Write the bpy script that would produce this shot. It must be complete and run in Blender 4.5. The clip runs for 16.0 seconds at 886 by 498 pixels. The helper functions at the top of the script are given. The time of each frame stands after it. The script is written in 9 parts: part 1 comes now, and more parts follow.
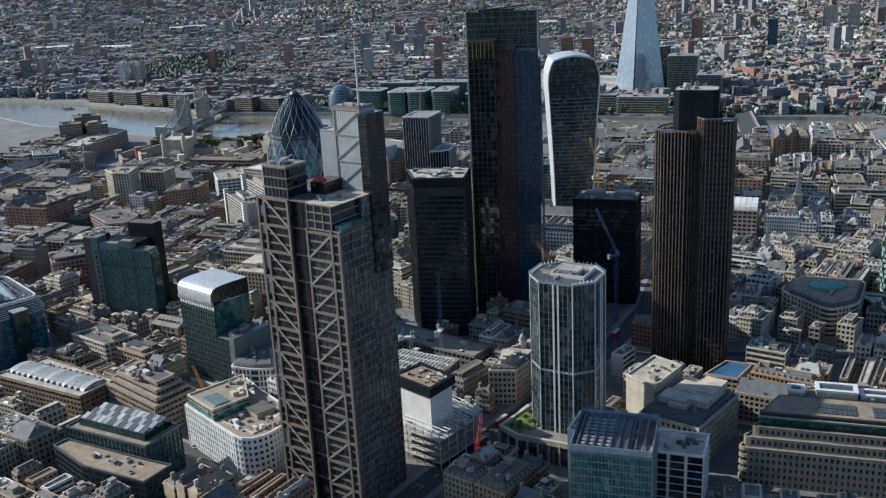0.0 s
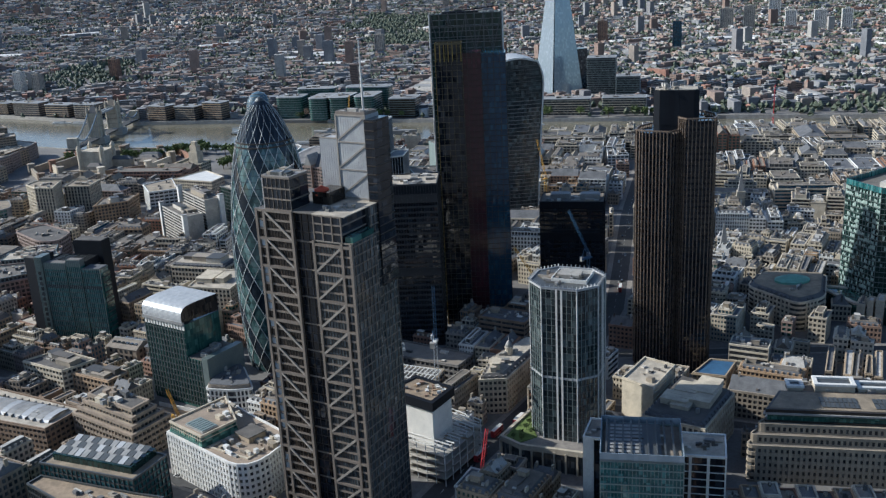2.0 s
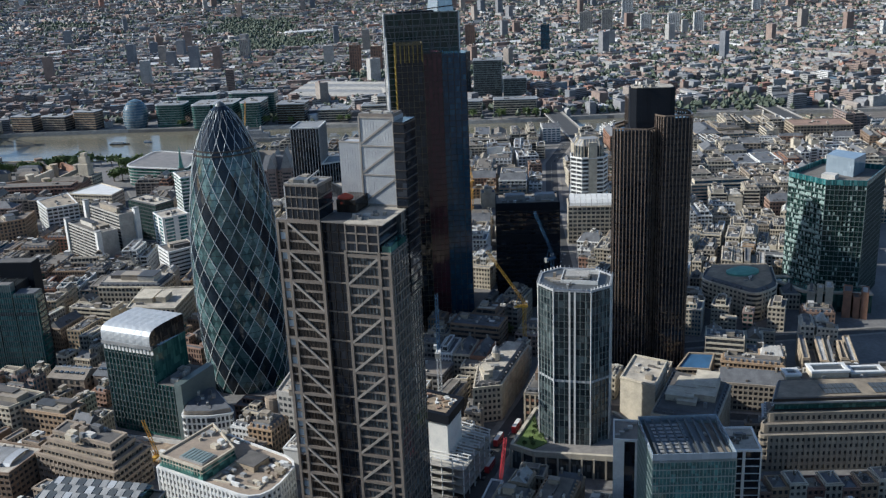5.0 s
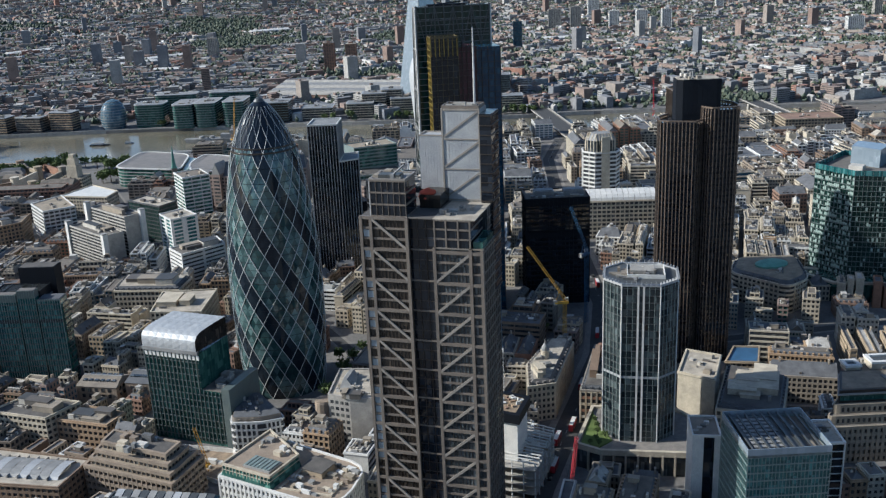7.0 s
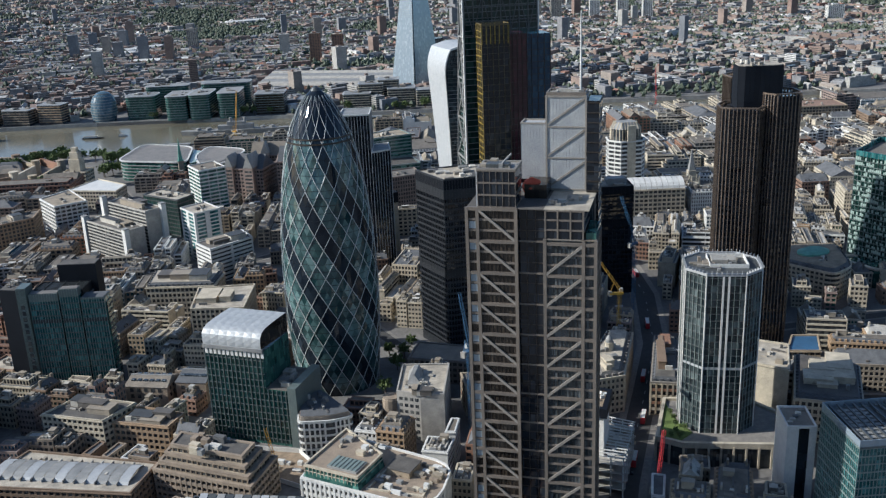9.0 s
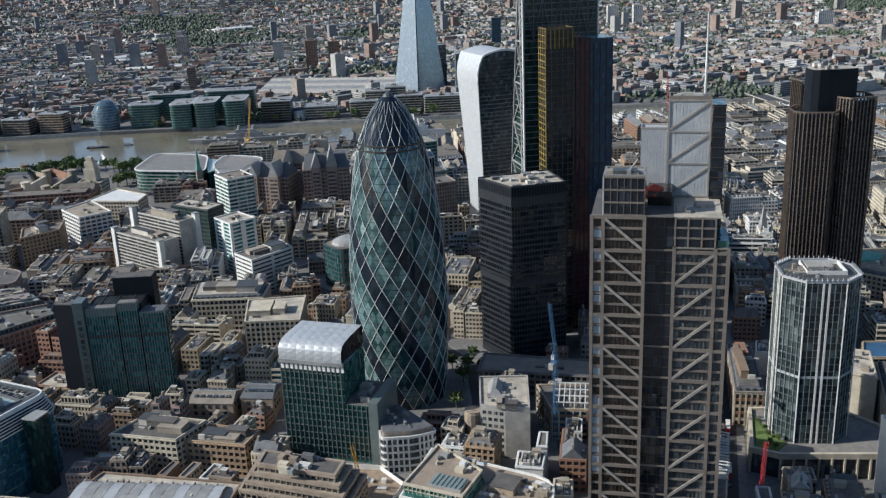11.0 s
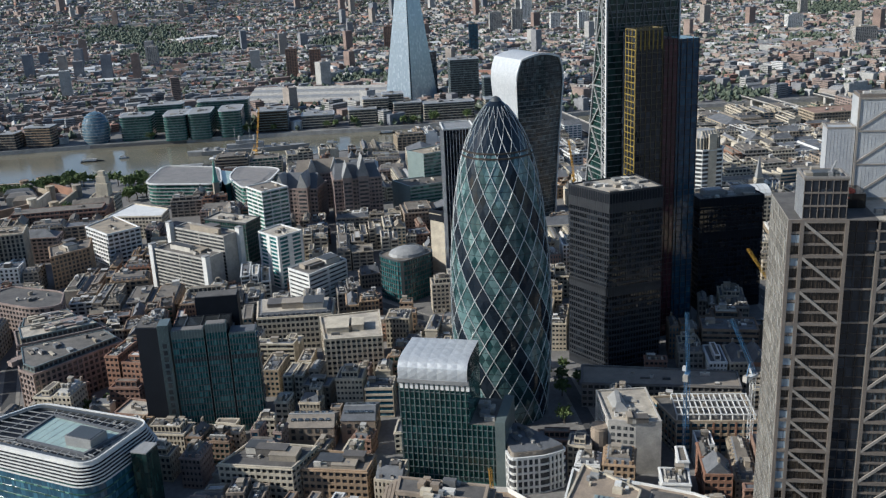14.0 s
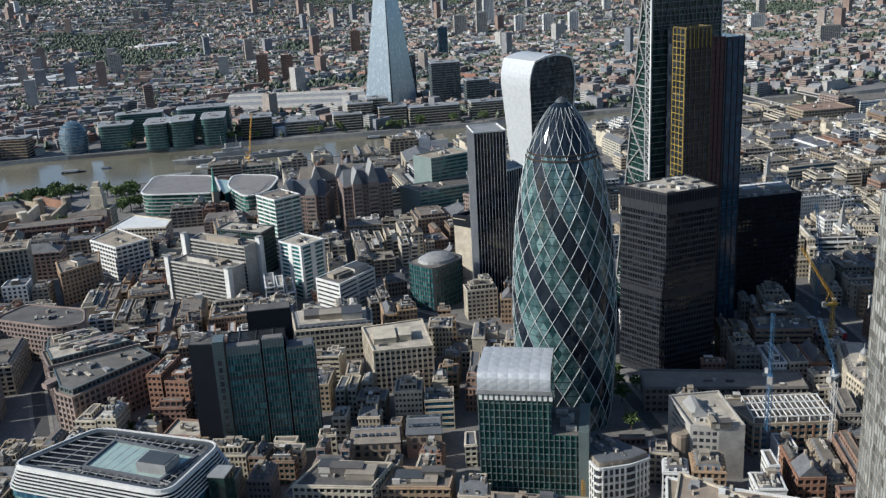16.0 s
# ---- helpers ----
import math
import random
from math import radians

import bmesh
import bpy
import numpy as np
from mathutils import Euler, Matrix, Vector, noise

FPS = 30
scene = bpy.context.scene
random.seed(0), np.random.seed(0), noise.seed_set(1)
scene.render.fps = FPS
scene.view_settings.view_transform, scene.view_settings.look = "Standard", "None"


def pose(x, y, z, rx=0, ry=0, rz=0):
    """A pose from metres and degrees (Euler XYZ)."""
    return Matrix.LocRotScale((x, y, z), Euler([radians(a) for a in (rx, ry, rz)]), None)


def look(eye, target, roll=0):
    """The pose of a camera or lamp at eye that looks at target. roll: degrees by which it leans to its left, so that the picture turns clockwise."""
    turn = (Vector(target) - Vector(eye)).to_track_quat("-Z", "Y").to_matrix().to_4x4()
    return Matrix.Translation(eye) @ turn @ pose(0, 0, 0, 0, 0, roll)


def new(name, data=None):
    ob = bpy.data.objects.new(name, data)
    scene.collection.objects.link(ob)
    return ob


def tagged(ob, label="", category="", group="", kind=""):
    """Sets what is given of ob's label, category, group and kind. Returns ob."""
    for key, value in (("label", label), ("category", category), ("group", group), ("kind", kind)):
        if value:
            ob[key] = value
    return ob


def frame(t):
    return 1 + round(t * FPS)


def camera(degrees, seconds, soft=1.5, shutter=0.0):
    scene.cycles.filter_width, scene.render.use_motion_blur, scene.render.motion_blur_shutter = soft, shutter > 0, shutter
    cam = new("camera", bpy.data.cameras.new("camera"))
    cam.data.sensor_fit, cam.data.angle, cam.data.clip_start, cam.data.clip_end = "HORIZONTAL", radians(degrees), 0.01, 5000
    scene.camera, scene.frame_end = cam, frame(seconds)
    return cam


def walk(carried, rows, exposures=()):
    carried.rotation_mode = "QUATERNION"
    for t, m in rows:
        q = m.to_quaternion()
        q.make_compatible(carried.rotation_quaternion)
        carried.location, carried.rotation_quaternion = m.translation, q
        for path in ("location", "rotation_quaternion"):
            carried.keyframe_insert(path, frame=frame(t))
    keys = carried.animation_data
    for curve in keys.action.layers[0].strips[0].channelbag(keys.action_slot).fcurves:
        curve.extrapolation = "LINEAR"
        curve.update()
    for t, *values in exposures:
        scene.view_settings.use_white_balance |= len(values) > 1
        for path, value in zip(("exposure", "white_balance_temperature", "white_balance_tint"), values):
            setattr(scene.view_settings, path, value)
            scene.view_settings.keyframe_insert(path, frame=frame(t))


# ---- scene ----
# x points west, y south, z up; the ground of the City lies at z = 0
cam = camera(49.6, 16.0, soft=1.3)
ROWS = [
    (0.0, -0.95, -3.31, 269.77, 0.125, -17.431, -2.956),
    (0.5, -14.01, 1.15, 269.90, -1.153, -17.495, -3.003),
    (1.0, -27.21, 5.85, 269.80, -2.699, -17.489, -3.029),
    (1.5, -40.27, 10.93, 269.65, -4.456, -17.474, -3.023),
    (2.0, -53.09, 15.67, 269.48, -6.341, -17.457, -2.950),
    (2.5, -66.06, 20.84, 269.25, -8.318, -17.471, -2.836),
    (3.0, -79.07, 26.26, 269.13, -10.303, -17.495, -2.691),
    (3.5, -91.99, 32.15, 268.86, -12.068, -17.548, -2.577),
    (6.0, -155.48, 63.02, 267.11, -17.573, -17.543, -2.446),
    (6.5, -167.87, 70.41, 266.24, -18.217, -17.576, -2.466),
    (7.0, -180.22, 78.13, 265.38, -18.829, -17.738, -2.477),
    (7.5, -192.64, 85.64, 264.86, -19.436, -17.980, -2.494),
    (8.0, -205.07, 93.58, 264.48, -20.020, -18.203, -2.490),
    (8.5, -217.49, 101.62, 264.25, -20.581, -18.315, -2.475),
    (9.0, -229.96, 109.90, 264.12, -21.089, -18.348, -2.447),
    (11.5, -290.46, 153.83, 262.86, -23.267, -17.851, -2.461),
    (12.0, -302.26, 163.14, 262.43, -23.741, -17.726, -2.498),
    (12.5, -314.01, 172.73, 262.06, -24.270, -17.640, -2.547),
    (13.0, -326.23, 182.43, 261.89, -24.856, -17.619, -2.625),
    (13.5, -338.25, 192.79, 261.73, -25.519, -17.637, -2.672),
    (14.0, -350.31, 203.06, 261.62, -26.246, -17.656, -2.740),
    (14.5, -362.09, 213.67, 261.45, -27.046, -17.665, -2.797),
    (15.0, -374.65, 222.73, 261.60, -27.881, -17.633, -2.887),
    (15.5, -386.97, 232.04, 261.69, -28.732, -17.611, -2.988),
    (16.0, -397.70, 245.95, 261.26, -29.456, -17.559, -3.119),
]
walk(cam, [(t, Matrix.Translation((x, y, z)) @ pose(0, 0, 0, 0, 0, yaw) @ pose(0, 0, 0, 90 + pitch, 0, 0) @ pose(0, 0, 0, 0, 0, roll))
           for t, x, y, z, yaw, pitch, roll in ROWS],
     exposures=[(0.0, 0.58, 5270, 8), (16.0, 0.48, 5390, 8)])

# ---- light: a morning sun in the east-south-east and a clear sky ----
SUN_FROM = Vector((-0.87, 0.28, 0.52)).normalized()
world = bpy.data.worlds.new("sky")
scene.world = world
world.use_nodes = True
wn = world.node_tree
sky = wn.nodes.new("ShaderNodeTexSky")
sky.sky_type = "NISHITA"
sky.sun_disc = False
sky.sun_elevation = math.asin(SUN_FROM.z)
sky.sun_rotation = math.atan2(SUN_FROM.x, SUN_FROM.y)
sky.dust_density = 1.0
wn.links.new(sky.outputs[0], wn.nodes["Background"].inputs[0])
wn.nodes["Background"].inputs[1].default_value = 0.086
sun_data = bpy.data.lights.new("sun", "SUN")
sun_data.energy = 5.0
sun_data.angle = radians(0.6)
sun_data.color = (1.0, 0.88, 0.71)
sun = new("sun", sun_data)
sun.matrix_world = look(tuple(SUN_FROM * 900), (0, 0, 0))

# ---- materials ----
def nodes_of(name):
    m = bpy.data.materials.new(name)
    m.use_nodes = True
    nt = m.node_tree
    return m, nt, nt.nodes["Principled BSDF"]


def node(nt, kind, **values):
    n = nt.nodes.new(kind)
    for key, value in values.items():
        if key in n.inputs:
            n.inputs[key].default_value = value
    return n


def ramp(nt, fac, stops, constant=False):
    r = nt.nodes.new("ShaderNodeValToRGB")
    if constant:
        r.color_ramp.interpolation = "CONSTANT"
    el = r.color_ramp.elements
    while len(el) < len(stops):
        el.new(0.5)
    for e, (p, c) in zip(el, stops):
        e.position, e.color = p, (*c, 1)
    nt.links.new(fac, r.inputs[0])
    return r.outputs[0]


def mixed(nt, kind, fac, a, b):
    n = nt.nodes.new("ShaderNodeMix")
    n.data_type, n.blend_type = "RGBA", kind
    for slot, value in ((0, fac), (6, a), (7, b)):
        if hasattr(value, "is_linked"):
            nt.links.new(value, n.inputs[slot])
        elif slot == 0:
            n.inputs[0].default_value = value
        else:
            n.inputs[slot].default_value = (*value, 1)
    return n.outputs[2]


def rough_stuff(name, stops, scale=0.15, roughness=0.85, by="object", metal=0.0, stain=0.35, bump=0.15, fine=2.5, spec=0.5):
    """A matt surface: one of several base colours for each object or piece, with broad stains and fine grain."""
    m, nt, p = nodes_of(name)
    pos = nt.nodes.new("ShaderNodeNewGeometry")
    if by == "object":
        rnd = nt.nodes.new("ShaderNodeObjectInfo").outputs["Random"]
    else:
        rnd = pos.outputs["Random Per Island"]
    base = ramp(nt, rnd, stops, constant=len(stops) > 2)
    broad = node(nt, "ShaderNodeTexNoise", Scale=scale, Detail=5.0, Roughness=0.65)
    grain = node(nt, "ShaderNodeTexNoise", Scale=fine, Detail=3.0)
    for t in (broad, grain):
        nt.links.new(pos.outputs["Position"], t.inputs["Vector"])
    dirt = ramp(nt, broad.outputs[0], [(0.3, (1 - stain,) * 3), (0.7, (1.12, 1.1, 1.06))])
    spots = ramp(nt, grain.outputs[0], [(0.3, (0.78, 0.77, 0.75)), (0.7, (1.1, 1.1, 1.1))])
    c = mixed(nt, "MULTIPLY", 1.0, mixed(nt, "MULTIPLY", 1.0, base, dirt), spots)
    nt.links.new(c, p.inputs["Base Color"])
    p.inputs["Roughness"].default_value = roughness
    p.inputs["Metallic"].default_value = metal
    p.inputs["Specular IOR Level"].default_value = spec
    if bump:
        b = node(nt, "ShaderNodeBump", Strength=bump, Distance=0.3)
        nt.links.new(grain.outputs[0], b.inputs["Height"])
        nt.links.new(b.outputs[0], p.inputs["Normal"])
    return m


def glass(name, colour, other, cell=(1.5, 1.5, 4.0), roughness=0.08, wobble=0.035, lit=0.25, metal=0.0, spec=0.5, island=False):
    """Facade glass: each pane has its own slight tilt and its own tint (blinds, rooms behind)."""
    m, nt, p = nodes_of(name)
    pos = nt.nodes.new("ShaderNodeNewGeometry")
    snap = nt.nodes.new("ShaderNodeVectorMath")
    snap.operation = "SNAP"
    snap.inputs[1].default_value = cell
    nt.links.new(pos.outputs["Position"], snap.inputs[0])
    wn_ = nt.nodes.new("ShaderNodeTexWhiteNoise")
    if island:
        pick = nt.nodes.new("ShaderNodeObjectInfo").outputs["Random"] if island == "object" else pos.outputs["Random Per Island"]
        wn_.noise_dimensions = "1D"
        big = node(nt, "ShaderNodeMath")
        big.operation = "MULTIPLY"
        big.inputs[1].default_value = 997.0
        nt.links.new(pick, big.inputs[0])
        nt.links.new(big.outputs[0], wn_.inputs["W"])
    else:
        nt.links.new(snap.outputs[0], wn_.inputs["Vector"])
    c = ramp(nt, wn_.outputs["Value"], [(0.0, colour), (1 - lit, tuple(0.7 * a + 0.3 * b for a, b in zip(colour, other))), (1.0, other)])
    nt.links.new(c, p.inputs["Base Color"])
    off = nt.nodes.new("ShaderNodeVectorMath")
    off.operation = "SUBTRACT"
    off.inputs[1].default_value = (0.5, 0.5, 0.5)
    nt.links.new(wn_.outputs["Color"], off.inputs[0])
    scl = nt.nodes.new("ShaderNodeVectorMath")
    scl.operation = "SCALE"
    scl.inputs["Scale"].default_value = wobble
    nt.links.new(off.outputs[0], scl.inputs[0])
    add = nt.nodes.new("ShaderNodeVectorMath")
    nt.links.new(scl.outputs[0], add.inputs[0])
    nt.links.new(pos.outputs["Normal"], add.inputs[1])
    nor = nt.nodes.new("ShaderNodeVectorMath")
    nor.operation = "NORMALIZE"
    nt.links.new(add.outputs[0], nor.inputs[0])
    nt.links.new(nor.outputs[0], p.inputs["Normal"])
    p.inputs["Roughness"].default_value = roughness
    p.inputs["Metallic"].default_value = metal
    p.inputs["Specular IOR Level"].default_value = spec
    p.inputs["IOR"].default_value = 1.5
    return m


STONES = [(0.0, (0.350, 0.287, 0.204)), (0.16, (0.460, 0.396, 0.299)), (0.32, (0.294, 0.253, 0.198)), (0.46, (0.524, 0.469, 0.377)),
          (0.60, (0.207, 0.147, 0.101)), (0.70, (0.368, 0.293, 0.201)), (0.82, (0.248, 0.225, 0.193)), (0.92, (0.267, 0.145, 0.092))]
MAT = {}
MAT["stone"] = rough_stuff("stone_facades", STONES)
MAT["cream"] = rough_stuff("cream_stone", [(0, (0.51, 0.455, 0.355)), (1, (0.45, 0.395, 0.305))])
MAT["beige"] = rough_stuff("beige_stone", [(0, (0.31, 0.262, 0.195)), (1, (0.285, 0.24, 0.18))])
MAT["white"] = rough_stuff("white_panels", [(0, (0.626, 0.616, 0.589)), (1, (0.552, 0.552, 0.534))], stain=0.15, roughness=0.6)
MAT["brown"] = rough_stuff("brown_concrete", [(0, (0.30, 0.24, 0.18)), (1, (0.26, 0.21, 0.16))])
MAT["pink"] = rough_stuff("pink_granite", [(0, (0.27, 0.205, 0.175)), (1, (0.245, 0.19, 0.165))])
MAT["brick"] = rough_stuff("red_brick", [(0, (0.225, 0.125, 0.09)), (1, (0.27, 0.18, 0.13))])
MAT["orange"] = rough_stuff("orange_brick", [(0, (0.36, 0.255, 0.155)), (1, (0.32, 0.225, 0.145))])
MAT["concrete"] = rough_stuff("raw_concrete", [(0, (0.42, 0.40, 0.36)), (1, (0.36, 0.34, 0.31))])
MAT["roof"] = rough_stuff("flat_roofing", [(0.0, (0.20, 0.172, 0.138)), (0.18, (0.33, 0.28, 0.21)), (0.36, (0.11, 0.102, 0.094)), (0.5, (0.44, 0.395, 0.325)),
                                           (0.68, (0.15, 0.138, 0.122)), (0.84, (0.26, 0.215, 0.155))], scale=0.12, stain=0.5)
MAT["slate"] = rough_stuff("slate", [(0.0, (0.105, 0.11, 0.12)), (0.4, (0.16, 0.15, 0.14)), (0.75, (0.22, 0.19, 0.155))], stain=0.3)
MAT["lead"] = rough_stuff("lead_grey_metal", [(0, (0.225, 0.228, 0.228)), (1, (0.285, 0.282, 0.272))], roughness=0.6, stain=0.3)
MAT["plant"] = rough_stuff("roof_plant_metal", [(0.0, (0.33, 0.315, 0.285)), (0.25, (0.50, 0.48, 0.44)), (0.42, (0.12, 0.12, 0.12)), (0.62, (0.27, 0.24, 0.195)), (0.82, (0.19, 0.19, 0.185))], roughness=0.65, stain=0.3)
MAT["plant_mixed"] = rough_stuff("mixed_roof_plant", [(0.0, (0.34, 0.315, 0.27)), (0.2, (0.48, 0.45, 0.395)), (0.36, (0.15, 0.15, 0.15)), (0.52, (0.29, 0.25, 0.195)), (0.68, (0.055, 0.058, 0.062)), (0.80, (0.60, 0.585, 0.55)), (0.90, (0.11, 0.10, 0.09)), (0.97, (0.14, 0.20, 0.20))], by="island", roughness=0.6, stain=0.25)
MAT["roof_mixed"] = rough_stuff("mixed_roofing", [(0.0, (0.270, 0.234, 0.180)), (0.16, (0.090, 0.085, 0.079)), (0.30, (0.378, 0.347, 0.293)), (0.42, (0.171, 0.149, 0.122)), (0.56, (0.131, 0.135, 0.144)),
                                                  (0.66, (0.324, 0.270, 0.198)), (0.78, (0.216, 0.203, 0.184)), (0.90, (0.495, 0.477, 0.441)), (0.96, (0.153, 0.113, 0.090))], by="island", scale=0.16, stain=0.5, roughness=0.8)
MAT["roof_metal"] = rough_stuff("brown_grey_roof_metal", [(0, (0.20, 0.185, 0.17)), (1, (0.23, 0.21, 0.19))], roughness=0.6, stain=0.3)
MAT["silver"] = rough_stuff("silver_cladding", [(0, (0.44, 0.455, 0.47)), (1, (0.40, 0.415, 0.43))], roughness=0.5, metal=0.2, stain=0.15, scale=0.3)
MAT["steel"] = rough_stuff("stainless_steel_cladding", [(0, (0.205, 0.176, 0.150)), (1, (0.175, 0.152, 0.132))], roughness=0.45, metal=0.3, stain=0.2)
MAT["bracing"] = rough_stuff("pale_steel_bracing", [(0, (0.29, 0.265, 0.235)), (1, (0.26, 0.24, 0.215))], roughness=0.5, metal=0.2, stain=0.2)
MAT["lattice"] = rough_stuff("white_painted_lattice", [(0, (0.48, 0.50, 0.50)), (1, (0.44, 0.46, 0.46))], roughness=0.45, stain=0.15)
MAT["panel"] = rough_stuff("grey_white_core_panels", [(0, (0.36, 0.37, 0.38)), (1, (0.33, 0.34, 0.355))], roughness=0.5, stain=0.15)
MAT["mullion"] = rough_stuff("dark_grey_metal", [(0, (0.075, 0.082, 0.085)), (1, (0.09, 0.095, 0.095))], roughness=0.4, metal=0.3, stain=0.15)
MAT["mullion_black"] = rough_stuff("dark_brown_anodised_metal", [(0, (0.028, 0.031, 0.037)), (1, (0.033, 0.036, 0.042))], roughness=0.45, metal=0.2, stain=0.15)
MAT["grey_green"] = rough_stuff("grey_green_cladding", [(0, (0.12, 0.15, 0.15)), (1, (0.14, 0.17, 0.165))], roughness=0.4, metal=0.2, stain=0.15)
MAT["panel_green"] = rough_stuff("pale_green_grey_mullions", [(0, (0.20, 0.25, 0.245)), (1, (0.22, 0.27, 0.26))], roughness=0.4, metal=0.2, stain=0.15)
# darker copy of the yellow steelwork, with the north front's shade in its colour
MAT["shaded_yellow"] = rough_stuff("shade_dulled_yellow_steel", [(0, (0.11, 0.085, 0.035)), (1, (0.10, 0.08, 0.04))], roughness=0.5)
# glass roofs by the river and on the oval office; also the green tower's painted sunlight
MAT["pale_green"] = rough_stuff("pale_green_fritted_glass_and_sun_panes", [(0, (0.30, 0.38, 0.35)), (1, (0.28, 0.36, 0.33))], roughness=0.25, stain=0.1)
MAT["dark"] = rough_stuff("black_cladding", [(0, (0.008, 0.010, 0.015)), (1, (0.011, 0.014, 0.020))], roughness=0.6, stain=0.2, spec=0.15)
MAT["bronze"] = rough_stuff("dark_bronze", [(0, (0.045, 0.036, 0.030)), (1, (0.05, 0.04, 0.032))], roughness=0.4, metal=0.3, stain=0.2)
MAT["fin"] = rough_stuff("bronze_steel_fins", [(0, (0.20, 0.155, 0.122)), (1, (0.18, 0.142, 0.115))], roughness=0.4, metal=0.5, stain=0.3)
MAT["yellow"] = rough_stuff("yellow_steelwork", [(0, (0.36, 0.25, 0.03)), (1, (0.30, 0.21, 0.03))], roughness=0.5)
MAT["redsteel"] = rough_stuff("red_paint", [(0, (0.50, 0.03, 0.04)), (1, (0.45, 0.04, 0.05))], roughness=0.5)
MAT["bluesteel"] = rough_stuff("blue_paint", [(0, (0.04, 0.12, 0.24)), (1, (0.045, 0.11, 0.21))], roughness=0.5)
MAT["cranewhite"] = rough_stuff("white_crane_paint", [(0, (0.60, 0.60, 0.58)), (1, (0.5, 0.5, 0.5))], roughness=0.5)
MAT["craneyellow"] = rough_stuff("yellow_crane_paint", [(0, (0.60, 0.36, 0.04)), (1, (0.55, 0.30, 0.05))], roughness=0.5)
MAT["redball"] = rough_stuff("orange_red_fabric", [(0, (0.50, 0.08, 0.03)), (1, (0.45, 0.07, 0.03))], roughness=0.8)
MAT["copper"] = rough_stuff("green_copper", [(0, (0.16, 0.36, 0.28)), (1, (0.14, 0.32, 0.26))], roughness=0.7)
MAT["asphalt"] = rough_stuff("asphalt", [(0, (0.055, 0.055, 0.055)), (1, (0.06, 0.058, 0.055))], scale=0.3)
MAT["paving"] = rough_stuff("paving", [(0, (0.24, 0.22, 0.20)), (1, (0.2, 0.19, 0.17))], scale=0.3)
MAT["earth"] = rough_stuff("bare_earth", [(0, (0.30, 0.23, 0.16)), (1, (0.28, 0.22, 0.15))], scale=0.2, stain=0.5)
MAT["paint"] = rough_stuff("road_paint", [(0, (0.6, 0.6, 0.57)), (1, (0.55, 0.55, 0.52))])
MAT["grass"] = rough_stuff("lawn", [(0, (0.10, 0.15, 0.035)), (1, (0.12, 0.16, 0.04))], scale=0.1, roughness=1.0)
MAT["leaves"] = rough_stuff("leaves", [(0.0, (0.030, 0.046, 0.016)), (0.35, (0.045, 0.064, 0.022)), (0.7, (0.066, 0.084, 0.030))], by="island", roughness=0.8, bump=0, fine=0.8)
# distant leaves paled and greyed, so that some haze sits in their colour
MAT["hazed_leaves"] = rough_stuff("haze_paled_far_foliage", [(0.0, (0.060, 0.080, 0.050)), (0.35, (0.078, 0.098, 0.062)), (0.7, (0.100, 0.120, 0.080))], by="island", roughness=0.8, bump=0, fine=0.8)
MAT["near_leaves"] = rough_stuff("broad_leaves", [(0.0, (0.070, 0.105, 0.026)), (0.35, (0.098, 0.140, 0.036)), (0.7, (0.125, 0.165, 0.050))], by="island", roughness=0.8, bump=0, fine=0.8)
MAT["bark"] = rough_stuff("bark", [(0, (0.10, 0.075, 0.055)), (1, (0.08, 0.06, 0.045))])
MAT["city"] = rough_stuff("ground_of_the_city", [(0, (0.165, 0.158, 0.15)), (1, (0.165, 0.158, 0.15))], scale=0.02, stain=0.45, fine=0.4)
FAR = [(0.0, (0.250, 0.190, 0.160)), (0.16, (0.200, 0.200, 0.208)), (0.30, (0.330, 0.322, 0.305)), (0.42, (0.215, 0.155, 0.128)), (0.60, (0.165, 0.176, 0.196)),
       (0.70, (0.350, 0.342, 0.325)), (0.76, (0.270, 0.235, 0.205)), (0.88, (0.215, 0.222, 0.235)), (0.945, (0.560, 0.555, 0.545)), (0.965, (0.300, 0.160, 0.115))]
MAT["far"] = rough_stuff("far_roofs_and_walls", FAR, by="island", stain=0.3, scale=0.06, fine=0.35, bump=0)
MAT["window"] = glass("dark_window_glass", (0.022, 0.025, 0.030), (0.13, 0.13, 0.12), cell=(2.0, 2.0, 3.4), lit=0.22)
MAT["black_glass"] = glass("black_glass", (0.006, 0.008, 0.012), (0.026, 0.032, 0.042), cell=(3.0, 3.0, 3.9), wobble=0.05, roughness=0.06)
MAT["green_glass"] = glass("green_glass", (0.012, 0.045, 0.04), (0.06, 0.14, 0.115), cell=(1.6, 1.6, 3.9), lit=0.3)
MAT["teal_glass"] = glass("teal_glass", (0.010, 0.042, 0.036), (0.11, 0.23, 0.185), cell=(3.0, 3.0, 3.9), lit=0.35)
MAT["blue_glass"] = glass("blue_glass", (0.012, 0.045, 0.075), (0.05, 0.13, 0.18), cell=(1.6, 1.6, 3.9), lit=0.3)
MAT["grey_glass"] = glass("grey_glass", (0.02, 0.026, 0.03), (0.13, 0.14, 0.14), cell=(1.6, 1.6, 3.8), lit=0.25)
MAT["dark_grey_glass"] = glass("dark_blue_grey_glass", (0.010, 0.016, 0.020), (0.11, 0.135, 0.135), cell=(2.6, 2.6, 3.75), lit=0.28, wobble=0.06)
MAT["pale_glass"] = glass("pale_sky_glass", (0.24, 0.29, 0.33), (0.34, 0.39, 0.43), cell=(3.0, 3.0, 4.0), roughness=0.15, metal=0.3, wobble=0.03)
MAT["egg_glass"] = glass("blue_grey_glass", (0.05, 0.085, 0.11), (0.12, 0.17, 0.20), cell=(3.0, 3.0, 4.2), roughness=0.12)
